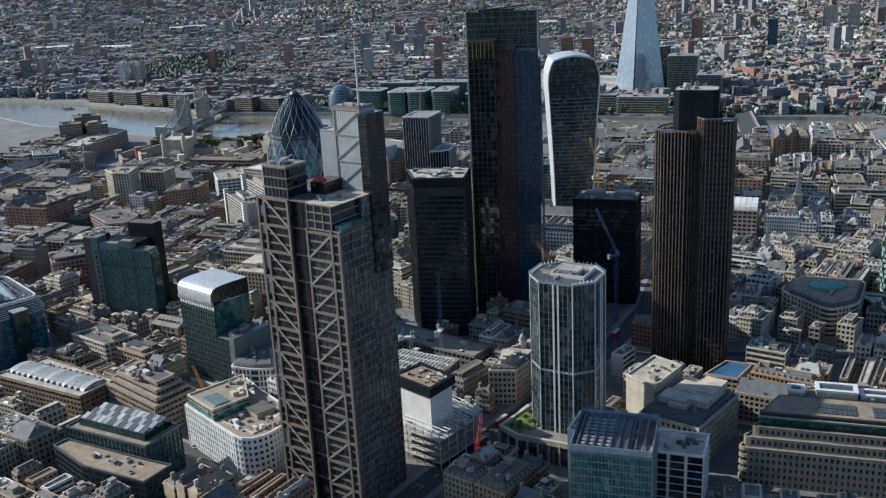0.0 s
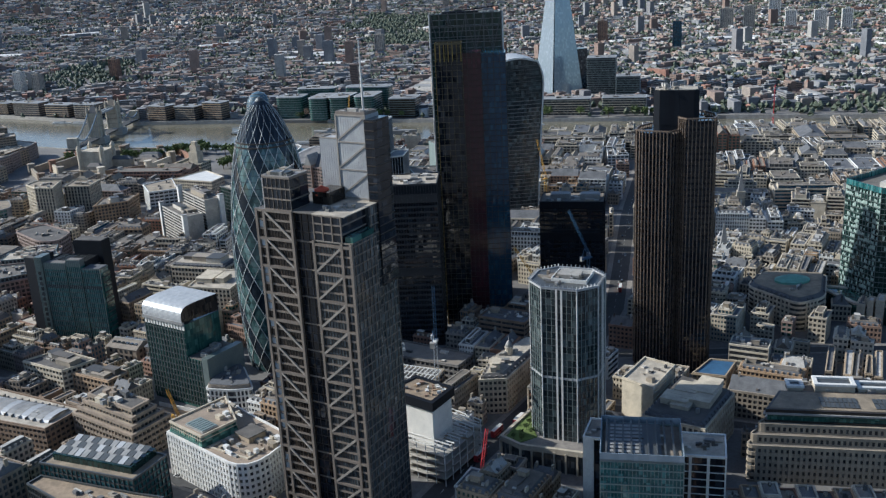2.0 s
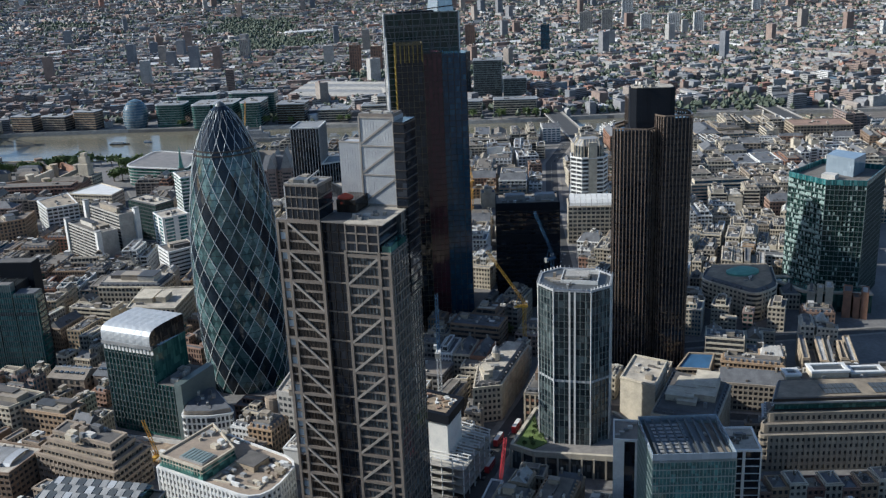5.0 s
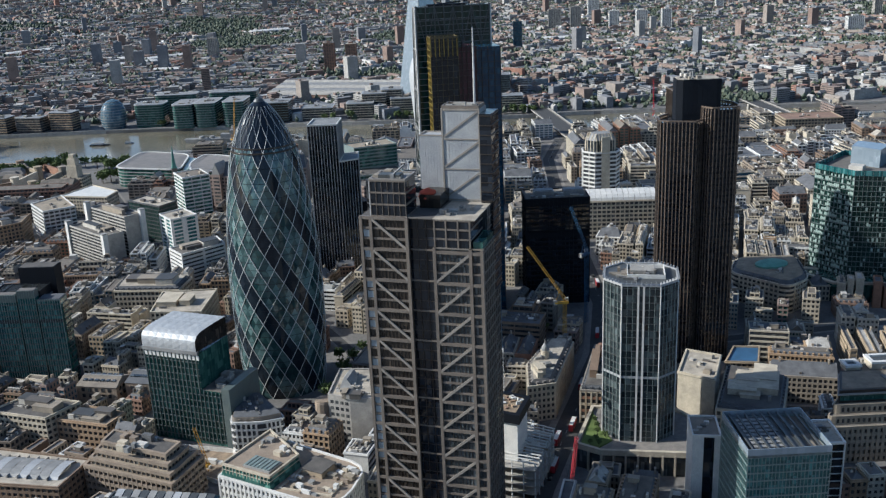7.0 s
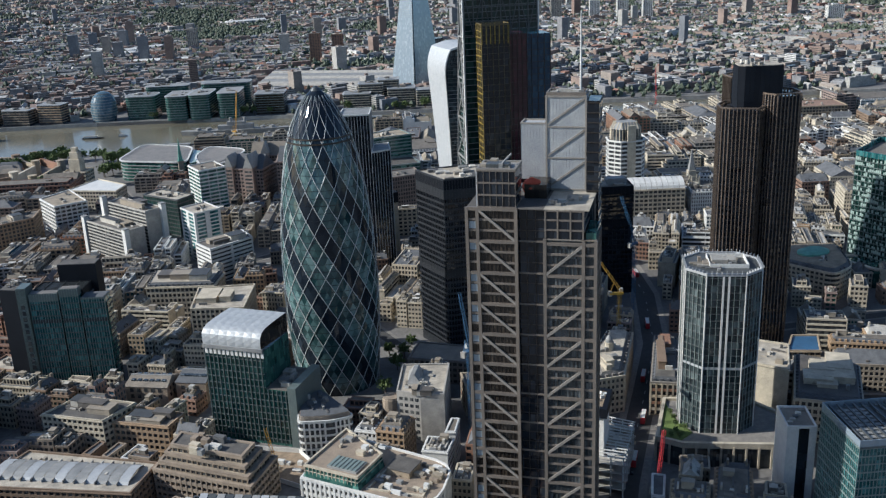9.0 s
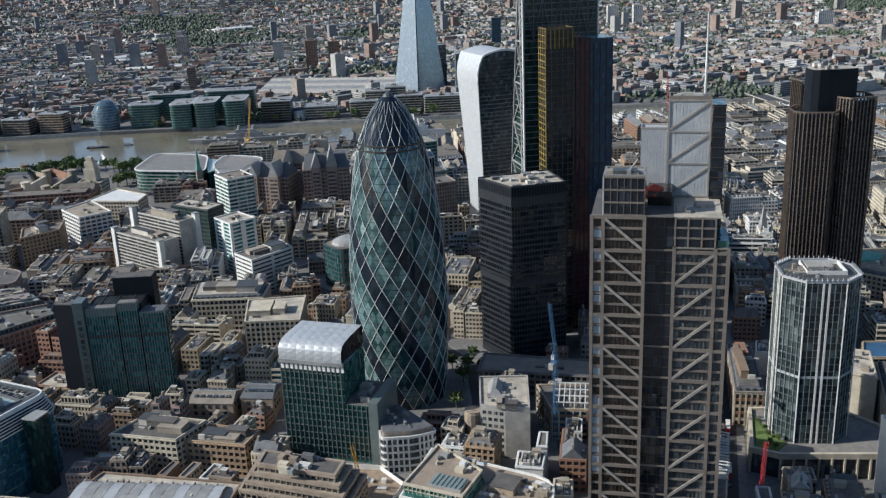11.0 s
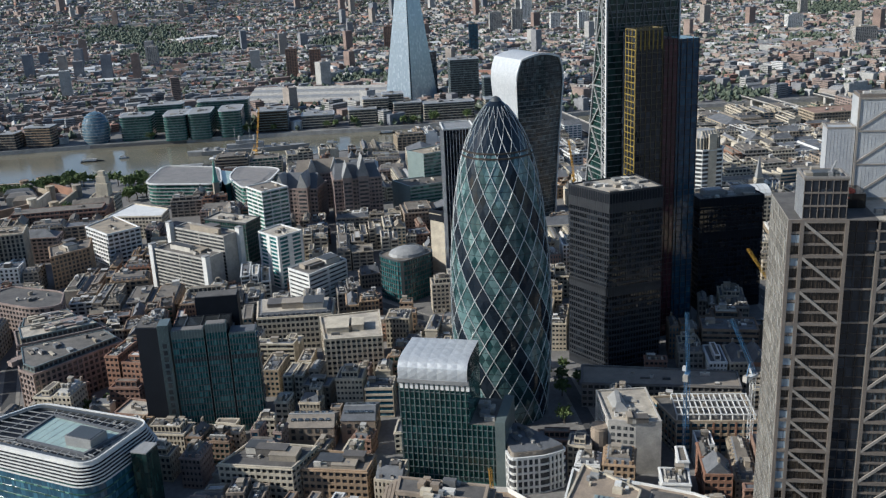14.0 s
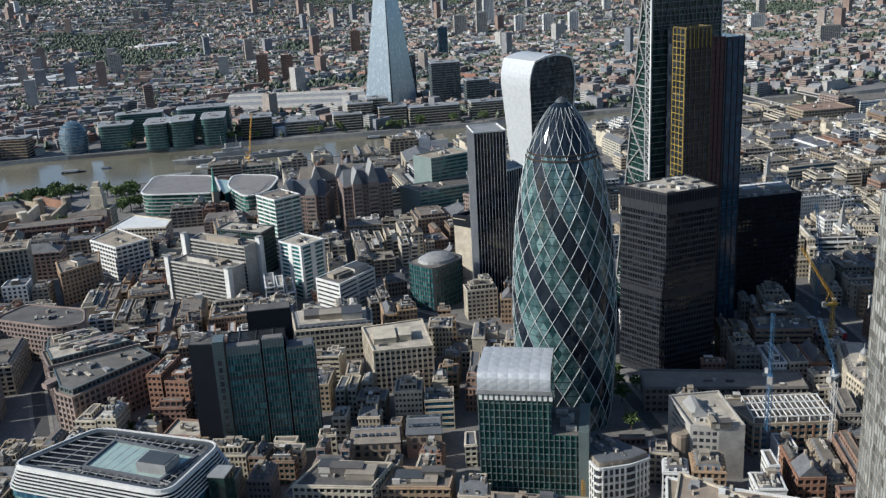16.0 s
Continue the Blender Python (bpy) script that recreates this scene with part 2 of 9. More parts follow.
MAT["brown_glass"] = glass("brown_tinted_glass", (0.016, 0.013, 0.011), (0.07, 0.055, 0.04), cell=(1.6, 1.6, 3.9), lit=0.2)
MAT["gherkin"] = glass("spiral_clear_glass", (0.012, 0.034, 0.036), (0.13, 0.20, 0.195), wobble=0.18, lit=0.45, spec=0.5, island=True)
MAT["gherkin_pane"] = glass("clear_spiral_pane", (0.012, 0.034, 0.036), (0.13, 0.20, 0.195), wobble=0.18, lit=0.45, spec=0.5, island="object")
MAT["gherkin_dark_pane"] = glass("tinted_spiral_pane", (0.008, 0.012, 0.018), (0.024, 0.032, 0.042), wobble=0.04, spec=0.3, island="object")
MAT["gherkin_dark"] = glass("spiral_tinted_glass", (0.008, 0.012, 0.018), (0.024, 0.032, 0.042), wobble=0.04, spec=0.3, island=True)
# blind tints lightened: sunlight on the braced tower's east side put into the colour
MAT["sunlit_blind_glass"] = glass("glass_with_sun_paled_blinds", (0.05, 0.055, 0.05), (0.36, 0.37, 0.345), cell=(3.1, 3.1, 4.44), lit=0.55, wobble=0.05)
MAT["navy_glass"] = glass("navy_backed_glass", (0.008, 0.03, 0.06), (0.03, 0.085, 0.13), cell=(1.6, 1.6, 3.9), lit=0.3)
MAT["sea_glass"] = glass("blue_green_glass", (0.012, 0.060, 0.064), (0.085, 0.22, 0.215), cell=(1.55, 1.55, 3.85), lit=0.3, wobble=0.02)
MAT["deep_green_glass"] = glass("deep_green_glass", (0.006, 0.018, 0.016), (0.03, 0.062, 0.053), cell=(1.6, 1.6, 4.0), lit=0.25)
MAT["red_glass"] = glass("red_backed_glass", (0.034, 0.012, 0.018), (0.085, 0.026, 0.034), cell=(1.6, 1.6, 3.9))


def water():
    m, nt, p = nodes_of("river_water")
    p.inputs["Base Color"].default_value = (0.13, 0.115, 0.085, 1)
    p.inputs["Roughness"].default_value = 0.16
    pos = nt.nodes.new("ShaderNodeNewGeometry")
    n = node(nt, "ShaderNodeTexNoise", Scale=0.16, Detail=4.0)
    nt.links.new(pos.outputs["Position"], n.inputs["Vector"])
    b = node(nt, "ShaderNodeBump", Strength=0.25, Distance=0.5)
    nt.links.new(n.outputs[0], b.inputs["Height"])
    nt.links.new(b.outputs[0], p.inputs["Normal"])
    big = node(nt, "ShaderNodeTexNoise", Scale=0.012, Detail=3.0)
    nt.links.new(pos.outputs["Position"], big.inputs["Vector"])
    nt.links.new(ramp(nt, big.outputs[0], [(0.3, (0.115, 0.106, 0.076)), (0.7, (0.175, 0.158, 0.112))]), p.inputs["Base Color"])
    return m


MAT["water"] = water()

# ---- mesh kit ----
class Mesh:
    """Collects corners and faces for one part."""

    def __init__(self):
        self.v, self.f = [], []

    def add(self, verts, faces):
        n = len(self.v)
        self.v += verts
        self.f += [tuple(i + n for i in f) for f in faces]
        return self

    def prism(self, poly, z0, z1, top=None):
        """poly counter-clockwise from above; top: another outline for the upper end."""
        k = len(poly)
        up = top or poly
        self.add([(x, y, z0) for x, y in poly] + [(x, y, z1) for x, y in up],
                 [tuple(range(k - 1, -1, -1)), tuple(range(k, 2 * k))] + [(i, (i + 1) % k, k + (i + 1) % k, k + i) for i in range(k)])
        return self

    def ring(self, poly, inner, z0, z1):
        """A band between two outlines of equal count."""
        k = len(poly)
        vs = [(x, y, z) for pl in (poly, inner) for z in (z0, z1) for x, y in pl]
        fs = []
        for i in range(k):
            j = (i + 1) % k
            fs += [(i, j, k + j, k + i), (k + i, k + j, 3 * k + j, 3 * k + i), (3 * k + i, 3 * k + j, 2 * k + j, 2 * k + i), (2 * k + i, 2 * k + j, j, i)]
        return self.add(vs, fs)

    def box(self, c, u, w, d, z0, z1):
        """c: middle of the base; u: unit direction of the width."""
        return self.prism(rect(c, u, w, d), z0, z1)

    def bar(self, a, b, w, h=None):
        """A square bar from a to b."""
        a, b = Vector(a), Vector(b)
        ax = (b - a).normalized()
        side = ax.cross(Vector((0, 0, 1)))
        side = side.normalized() if side.length > 1e-3 else Vector((1, 0, 0))
        upv = side.cross(ax)
        h = h or w
        vs = []
        for p in (a, b):
            for s, t in ((-1, -1), (1, -1), (1, 1), (-1, 1)):
                vs.append(tuple(p + side * (s * w / 2) + upv * (t * h / 2)))
        return self.add(vs, [(3, 2, 1, 0), (4, 5, 6, 7), (0, 1, 5, 4), (1, 2, 6, 5), (2, 3, 7, 6), (3, 0, 4, 7)])

    def spin(self, c, profile, n=24, squash=1.0, turn=0.0):
        """A turned body: profile of (radius, z)."""
        vs = []
        for r, z in profile:
            for i in range(n):
                a = 2 * math.pi * i / n + turn
                vs.append((c[0] + r * math.cos(a), c[1] + squash * r * math.sin(a), z))
        fs = [(k * n + i, k * n + (i + 1) % n, (k + 1) * n + (i + 1) % n, (k + 1) * n + i) for k in range(len(profile) - 1) for i in range(n)]
        fs += [tuple(range(n - 1, -1, -1)), tuple((len(profile) - 1) * n + i for i in range(n))]
        return self.add(vs, fs)

    def data(self, name, mat):
        me = bpy.data.meshes.new(name)
        me.from_pydata(self.v, [], self.f)
        me.materials.append(mat if not isinstance(mat, str) else MAT[mat])
        return me


def rect(c, u, w, d):
    ux, uy = u
    vx, vy = -uy, ux
    return [(c[0] + ux * a * w / 2 + vx * b * d / 2, c[1] + uy * a * w / 2 + vy * b * d / 2) for a, b in ((-1, -1), (1, -1), (1, 1), (-1, 1))]


def unit(p, q):
    dx, dy = q[0] - p[0], q[1] - p[1]
    k = math.hypot(dx, dy)
    return (dx / k, dy / k), k


def shift(poly, by):
    """The outline moved outwards by a distance (inwards where negative)."""
    out, k = [], len(poly)
    for i in range(k):
        (ax, ay), _ = unit(poly[i - 1], poly[i])
        (bx, by_), _ = unit(poly[i], poly[(i + 1) % k])
        n1, n2 = (ay, -ax), (by_, -bx)
        mx, my = n1[0] + n2[0], n1[1] + n2[1]
        s = by * 2 / max(mx * mx + my * my, 0.3)
        out.append((poly[i][0] + mx * s, poly[i][1] + my * s))
    return out


def chamfer(poly, c):
    """Cuts the corners of an outline by c metres."""
    out, k = [], len(poly)
    for i in range(k):
        (ax, ay), _ = unit(poly[i], poly[i - 1])
        (bx, by), _ = unit(poly[i], poly[(i + 1) % k])
        out += [(poly[i][0] + ax * c, poly[i][1] + ay * c), (poly[i][0] + bx * c, poly[i][1] + by * c)]
    return out


def rounded(poly, r, n=5):
    """Rounds the corners of an outline."""
    out, k = [], len(poly)
    for i in range(k):
        p = poly[i]
        (ax, ay), _ = unit(p, poly[i - 1])
        (bx, by), _ = unit(p, poly[(i + 1) % k])
        a, b = (p[0] + ax * r, p[1] + ay * r), (p[0] + bx * r, p[1] + by * r)
        for j in range(n + 1):
            t = j / n
            out.append(tuple((1 - t) ** 2 * a[m] + 2 * t * (1 - t) * p[m] + t * t * b[m] for m in (0, 1)))
    return out


def thing(name, at, label, category, group="", kind=""):
    ob = new(name)
    ob.location = (at[0], at[1], at[2] if len(at) > 2 else 0)
    return tagged(ob, label, category, group, kind)


def part(name, mesh, mat, parent, label="", kind=""):
    """Links a mesh, given in world places, as one part under a thing or part."""
    ob = new(name, mesh.data(name, mat) if isinstance(mesh, Mesh) else mesh)
    ob.parent = parent
    base, p = Vector(), parent
    while p:
        base += p.location
        p = p.parent
    ob.data.transform(Matrix.Translation(-base))
    return tagged(ob, label, kind=kind)


def piece(name, data, parent, place, turn=0.0):
    """One of many alike pieces on shared mesh data; place in the parent's own frame."""
    ob = new(name, data)
    ob.parent = parent
    ob.location = place
    ob.rotation_euler = (0, 0, turn)
    return ob


def along(p, q, step):
    (ux, uy), length = unit(p, q)
    n = max(1, round(length / step))
    return (ux, uy), length, n


def piers(mesh, p, q, z0, z1, step, w, depth, ends=True):
    """Upright piers on the outside of the wall from p to q."""
    (ux, uy), length, n = along(p, q, step)
    nx, ny = uy, -ux
    for i in range(0 if ends else 1, n + 1 if ends else n):
        s = length * i / n
        mesh.box((p[0] + ux * s + nx * depth / 2, p[1] + uy * s + ny * depth / 2), (ux, uy), w, depth + 0.3, z0, z1)
    return mesh


def bands(mesh, poly, z0, z1, floor, h, depth, first=0.0):
    n = max(1, round((z1 - z0) / floor))
    outer = shift(poly, depth)
    inner = shift(poly, -0.3)
    for i in range(n + 1):
        z = z0 + (z1 - z0) * i / n
        mesh.ring(outer, inner, z - h / 2 if i else z0, min(z + h / 2, z1 + 0.6))
    return mesh


def roof_clutter(parent, poly, z, rng, count, size=6.0, joined=False, rest=None):
    """Plant rooms, vents and ducts on a flat roof."""
    cx = sum(p[0] for p in poly) / len(poly)
    cy = sum(p[1] for p in poly) / len(poly)
    (u, _) = unit(poly[0], poly[1])
    rest = rest or Mesh()
    for k in range(count):
        a, b = rng.choice(poly), rng.choice(poly)
        s, t = rng.uniform(0.1, 0.75), rng.uniform(0, 1)
        x = cx + s * ((a[0] * t + b[0] * (1 - t)) - cx)
        y = cy + s * ((a[1] * t + b[1] * (1 - t)) - cy)
        w, d, h = rng.uniform(0.12, 1) * size, rng.uniform(0.12, 0.6) * size, rng.uniform(0.3, 2.6)
        m = rest if joined else Mesh()
        m.box((x, y), u, w, d, z, z + h)
        kind = rng.random()
        if kind < 0.3:
            m.box((x, y), u, w * 0.8, d * 0.75, z + h, z + h + 0.3)
        elif kind < 0.55:
            m.box((x + u[0] * w * 0.9, y + u[1] * w * 0.9), u, w * 0.9, 0.7, z, z + 0.8)
        elif kind < 0.7:
            m.spin((x, y), [(min(w, d) * 0.3, z + h), (min(w, d) * 0.3, z + h + 0.7)], 8)
        if not joined:
            part("plant_unit", m, "plant", parent)
    if joined and count:
        part("plant", rest, "plant_mixed", parent, "roof plant, ducts and vents", kind="stuff")


def seen_side(p, q):
    """Whether a wall from p to q faces the side of the country from which it is ever seen."""
    (ux, uy), _ = unit(p, q)
    return any((ex - p[0]) * uy - (ey - p[1]) * ux > 0 for ex, ey in ((0, 0), (-400, 245), (-200, 95)))


def punched_walls(poly, z0, z1, floor, bay, pier, band, depth, parapet, cornice=0.0):
    """One wall mesh round the building with recessed window openings and a parapet."""
    m = Mesh()
    index = {}

    def at(p, z):
        key = (round(p[0], 3), round(p[1], 3), round(z, 3))
        if key not in index:
            index[key] = len(m.v)
            m.v.append((p[0], p[1], z))
        return index[key]

    outer, inner, cap = shift(poly, depth), shift(poly, -0.2), shift(poly, -0.5)
    k = len(poly)
    zt = z1 + parapet
    nf = max(1, round((z1 - z0) / floor))
    fh = (z1 - z0) / nf
    zs = [z0] + [z for f in range(nf) for z in (z0 + f * fh + band * 0.55, z0 + (f + 1) * fh - band * 0.45)] + [zt]
    for i in range(k):
        p, q = outer[i], outer[(i + 1) % k]
        (ux, uy), length = unit(p, q)
        n = int(length / bay)
        if n < 1 or not seen_side(p, q):
            m.f.append((at(p, z0), at(q, z0), at(q, zt), at(p, zt)))
        else:
            ss = [0] + [s for b in range(n) for s in (length * b / n + pier / 2, length * (b + 1) / n - pier / 2)] + [length]
            pts = [(p[0] + ux * s, p[1] + uy * s) for s in ss]
            back = [(x - uy * (depth + 0.2), y + ux * (depth + 0.2)) for x, y in pts]
            for a in range(len(ss) - 1):
                for b in range(len(zs) - 1):
                    if a % 2 and b % 2:
                        lo, hi = zs[b], zs[b + 1]
                        c = [at(pts[a], lo), at(pts[a + 1], lo), at(pts[a + 1], hi), at(pts[a], hi)]
                        d = [at(back[a], lo), at(back[a + 1], lo), at(back[a + 1], hi), at(back[a], hi)]
                        m.f += [(c[e], c[(e + 1) % 4], d[(e + 1) % 4], d[e]) for e in range(4)]
                    else:
                        m.f.append((at(pts[a], zs[b]), at(pts[a + 1], zs[b]), at(pts[a + 1], zs[b + 1]), at(pts[a], zs[b + 1])))
        pc, qc = cap[i], cap[(i + 1) % k]
        m.f += [(at(p, zt), at(q, zt), at(qc, zt), at(pc, zt)), (at(pc, zt), at(qc, zt), at(qc, z1), at(pc, z1))]
    if cornice:
        m.ring(shift(outer, cornice), shift(poly, 0.02), z1 - 0.35, z1 + 0.25)
        m.ring(shift(outer, cornice * 0.5), shift(poly, 0.02), zs[2] - 0.1, zs[2] + 0.3)
    return m


def block(name, label, category, poly, z1, wall="stone", pane="window", floor=3.7, bay=3.2, pier=1.0, band=1.5, depth=0.35, parapet=1.0,
          clutter=4, roof="roof", seed=1, group="", z0=0.0, setback=0.0, fine=False, attic=0.0, size=None, hip=0.0, tiers=0, cornice=0.5):
    """An office block: glass behind a wall with recessed openings (or single piers and floor bands), a parapet, a flat roof with plant."""
    rng = random.Random(seed)
    c = (sum(p[0] for p in poly) / len(poly), sum(p[1] for p in poly) / len(poly), z0)
    if fine:
        ob = thing(name, c, label, category, group)
    else:
        data = punched_walls(poly, z0, z1, floor, bay, pier, band, depth, parapet, cornice).data("wall", wall)
        data.transform(Matrix.Translation((-c[0], -c[1], -z0)))
        ob = tagged(new(name, data), label, category, group)
        ob.location = c
    part("glazing", Mesh().prism(shift(poly, -0.22), z0, z1 - 0.3), pane, ob)
    if fine:
        n = max(1, round((z1 - z0) / floor))
        for i in range(n + 1):
            z = z0 + (z1 - z0) * i / n
            part("floor_band", Mesh().ring(shift(poly, depth), shift(poly, -0.3), z - band / 2 if i else z0, min(z + band / 2, z1 + 0.2)), wall, ob)
        for i in range(len(poly)):
            p, q = poly[i], poly[(i + 1) % len(poly)]
            (ux, uy), length, n = along(p, q, bay)
            if length < 1.2 * bay or not seen_side(p, q):
                continue
            for k in range(n + 1):
                s = length * k / n
                part("pier", Mesh().box((p[0] + ux * s + uy * depth * 0.4, p[1] + uy * s - ux * depth * 0.4), (ux, uy), pier, depth + 0.4, z0, z1), wall, ob)
        part("parapet", Mesh().ring(shift(poly, depth + 0.1), shift(poly, -0.5), z1, z1 + parapet), wall, ob)
    top = shift(poly, -0.6)
    if setback:
        inn = shift(poly, -setback)
        man = Mesh().prism(shift(poly, -0.6), z1, z1 + 3.2, inn)
        for i in range(len(poly)):
            p, q = poly[i], poly[(i + 1) % len(poly)]
            (ux, uy), length, n = along(p, q, 4.2)
            if length > 7 and seen_side(p, q):
                for k in range(n):
                    s = length * (k + 0.5) / n
                    man.box((p[0] + ux * s - uy * 1.3, p[1] + uy * s + ux * 1.3), (ux, uy), 1.5, 1.5, z1 + 0.5, z1 + 2.4)
        part("mansard", man, "slate", ob)
        deck = Mesh().prism(shift(inn, -0.3), z1 + 3.2, z1 + 3.4)
        zt, top = z1 + 3.4, inn
    elif hip:
        deck, roof = Mesh().prism(shift(poly, -0.4), z1 + 0.2, z1 + 0.2 + hip * 0.55, shift(poly, -hip)), "slate"
        zt, top = z1 + 0.2 + hip * 0.55, shift(poly, -hip)
        clutter = min(clutter, 4)
    else:
        deck = Mesh().prism(top, z1 - 0.3, z1 + 0.1)
        zt = z1 + 0.1
    if attic and not hip:
        inn = shift(top, -attic)
        part("attic", Mesh().prism(inn, zt, zt + 3.4), pane if rng.random() < 0.4 else wall, ob)
        deck.prism(shift(inn, 0.4), zt + 3.4, zt + 3.9)
        top, zt = shift(inn, -0.5), zt + 3.9
    att = Mesh()
    if tiers:
        (u_, w_), (v_, d_) = unit(top[0], top[1]), unit(top[0], top[3] if len(top) == 4 else top[-1])
        for k in range(tiers):
            fw, fd = rng.uniform(0.2, 0.6), rng.uniform(0.2, 0.55)
            a_, b_ = rng.uniform(0.04, 0.96 - fw), rng.uniform(0.04, 0.96 - fd)
            cc = (top[0][0] + u_[0] * w_ * (a_ + fw / 2) + v_[0] * d_ * (b_ + fd / 2), top[0][1] + u_[1] * w_ * (a_ + fw / 2) + v_[1] * d_ * (b_ + fd / 2))
            h_ = rng.uniform(1.6, 4.6)
            tier = Mesh() if fine else att
            tier.box(cc, u_, w_ * fw, d_ * fd, zt, zt + h_).box(cc, u_, w_ * fw + 0.5, d_ * fd + 0.5, zt + h_, zt + h_ + 0.35)
            if fine:
                part("rooftop_storey", tier, wall, ob)
    deck_ob = part("roof_deck", deck, roof, ob)
    if clutter:
        roof_clutter(deck_ob, shift(top, -1.0), zt, rng, clutter, size=size or min(6.0, 0.24 * math.sqrt(abs(area(top)))), joined=not fine, rest=att)
    return ob


def area(poly):
    return 0.5 * sum(poly[i - 1][0] * poly[i][1] - poly[i][0] * poly[i - 1][1] for i in range(len(poly)))


KEEP_OUT = []      # outlines on which the infill may not stand


def inside(p, poly):
    hit = False
    for i in range(len(poly)):
        (x1, y1), (x2, y2) = poly[i - 1], poly[i]
        if (y1 > p[1]) != (y2 > p[1]) and p[0] < (x2 - x1) * (p[1] - y1) / (y2 - y1) + x1:
            hit = not hit
    return hit


def reserve(poly, by=5.0):
    KEEP_OUT.append(shift(poly, by))
    return poly


def quad(a, b, depth):
    """The outline whose front runs from a to b (seen from the camera, left to right) and which reaches depth metres back."""
    (ux, uy), _ = unit(a, b)
    nx, ny = -uy, ux
    return [a, b, (b[0] + nx * depth, b[1] + ny * depth), (a[0] + nx * depth, a[1] + ny * depth)]

# ---- ground, river, banks ----
NORTH_BANK = [(-2600, 2500), (-1500, 2230), (-960, 1960), (-720, 1715), (-400, 1500), (-230, 1446), (28, 1415), (203, 1400), (376, 1335), (537, 1300), (700, 1225), (869, 1155), (1300, 1040), (2200, 960), (5200, 1100)]
SOUTH_BANK = [(-2600, 2750), (-1500, 2430), (-960, 2115), (-720, 1985), (-400, 1760), (-170, 1690), (79, 1590), (199, 1540), (400, 1468), (545, 1430), (757, 1344), (963, 1258), (1300, 1180), (2200, 1130), (5200, 1300)]
RIVER_Z = -5.0


def along_bank(bank, x):
    for (x1, y1), (x2, y2) in zip(bank, bank[1:]):
        if x <= x2:
            return y1 + (y2 - y1) * (x - x1) / (x2 - x1)
    return bank[-1][1]


def hill(x, y):
    """The land rises gently towards the hills in the far south."""
    d = math.hypot(x, y)
    return 0.0 if d < 2800 else 165.0 * ((d - 2800) / 2300) ** 2


def build_ground():
    """One sheet from behind the camera, down into the river bed, up the south bank and out to the hills."""
    xs = sorted(set([-6000, -4500, -3400] + [p[0] for p in NORTH_BANK] + list(range(-2400, 5200, 200)) + [5800, 6500]))
    far = [40, 120, 300, 600, 1000, 1500, 1900, 2300, 2700, 3100, 3500, 4000, 4600]
    m = Mesh()
    cols = []
    for x in xs:
        a, b = along_bank(NORTH_BANK, x), along_bank(SOUTH_BANK, x)
        col = [(x, -2500, 0), (x, 200, 0), (x, a - 6, 0), (x, a, 0), (x, a, -9), (x, b, -9), (x, b, 0)]
        col += [(x, b + d, hill(x, b + d)) for d in far]
        cols.append(col)
    k = len(cols[0])
    m.add([p for c in cols for p in c], [(i * k + j, (i + 1) * k + j, (i + 1) * k + j + 1, i * k + j + 1) for i in range(len(cols) - 1) for j in range(k - 1)])
    tagged(new("ground", m.data("ground", "city")), "grey paved and asphalted ground of the city", "ground", kind="structure")
    w = Mesh()
    pts = NORTH_BANK + SOUTH_BANK[::-1]
    w.add([(x, y + (-0.5 if i < len(NORTH_BANK) else 0.5), RIVER_Z) for i, (x, y) in enumerate(pts)],
          [(i, i + 1, len(pts) - 2 - i, len(pts) - 1 - i) for i in range(len(NORTH_BANK) - 1)])
    tagged(new("water", w.data("water", "water")), "brown-green tidal river water with faint ripples", "river", kind="structure")
    for name, bank, s in (("embankment_north", NORTH_BANK, -1), ("embankment_south", SOUTH_BANK, 1)):
        e = Mesh()
        for p, q in zip(bank, bank[1:]):
            (u, length) = unit(p, q)
            e.box(((p[0] + q[0]) / 2, (p[1] + q[1]) / 2 - s * 0.2), u, length + 0.5, 1.2, -9, 1.2)
        tagged(new(name, e.data(name, "concrete")), "grey stone river wall with a low parapet", "river wall", kind="structure")


build_ground()

# the main street, running south between the towers, and the streets that cross it
STREETS = [
    [(-120, 300), (-1, 466), (59, 541), (105, 600), (150, 680), (190, 790), (240, 930), (330, 1150), (400, 1260)],
    [(-420, 700), (-300, 600), (-60, 425), (60, 340)],
    [(60, 545), (175, 480), (330, 380)],
    [(-75, 580), (-45, 660), (-60, 760), (-110, 900), (-170, 1080), (-190, 1250)],
    [(-360, 780), (-351, 870), (-300, 1000), (-240, 1120), (-190, 1250)],
    [(-110, 900), (60, 960), (230, 950), (420, 830)],
    [(105, 600), (200, 585), (330, 560), (500, 470)],
    [(-190, 1250), (0, 1330), (200, 1300), (400, 1240), (700, 1130), (1000, 1000)],
]


def strip(line, half, z0, z1):
    """A ribbon of constant width with thickness."""
    m = Mesh()
    left, right = [], []
    for i, p in enumerate(line):
        a, b = line[max(0, i - 1)], line[min(len(line) - 1, i + 1)]
        (ux, uy), _ = unit(a, b)
        left.append((p[0] - uy * half, p[1] + ux * half))
        right.append((p[0] + uy * half, p[1] - ux * half))
    n = len(line)
    vs = [(*p, z) for z in (z0, z1) for p in right + left]
    t = 2 * n
    fs = []
    for i in range(n - 1):
        fs += [(t + i, t + i + 1, t + n + i + 1, t + n + i), (i, i + 1, t + i + 1, t + i), (n + i + 1, n + i, t + n + i, t + n + i + 1)]
    return m.add(vs, fs)


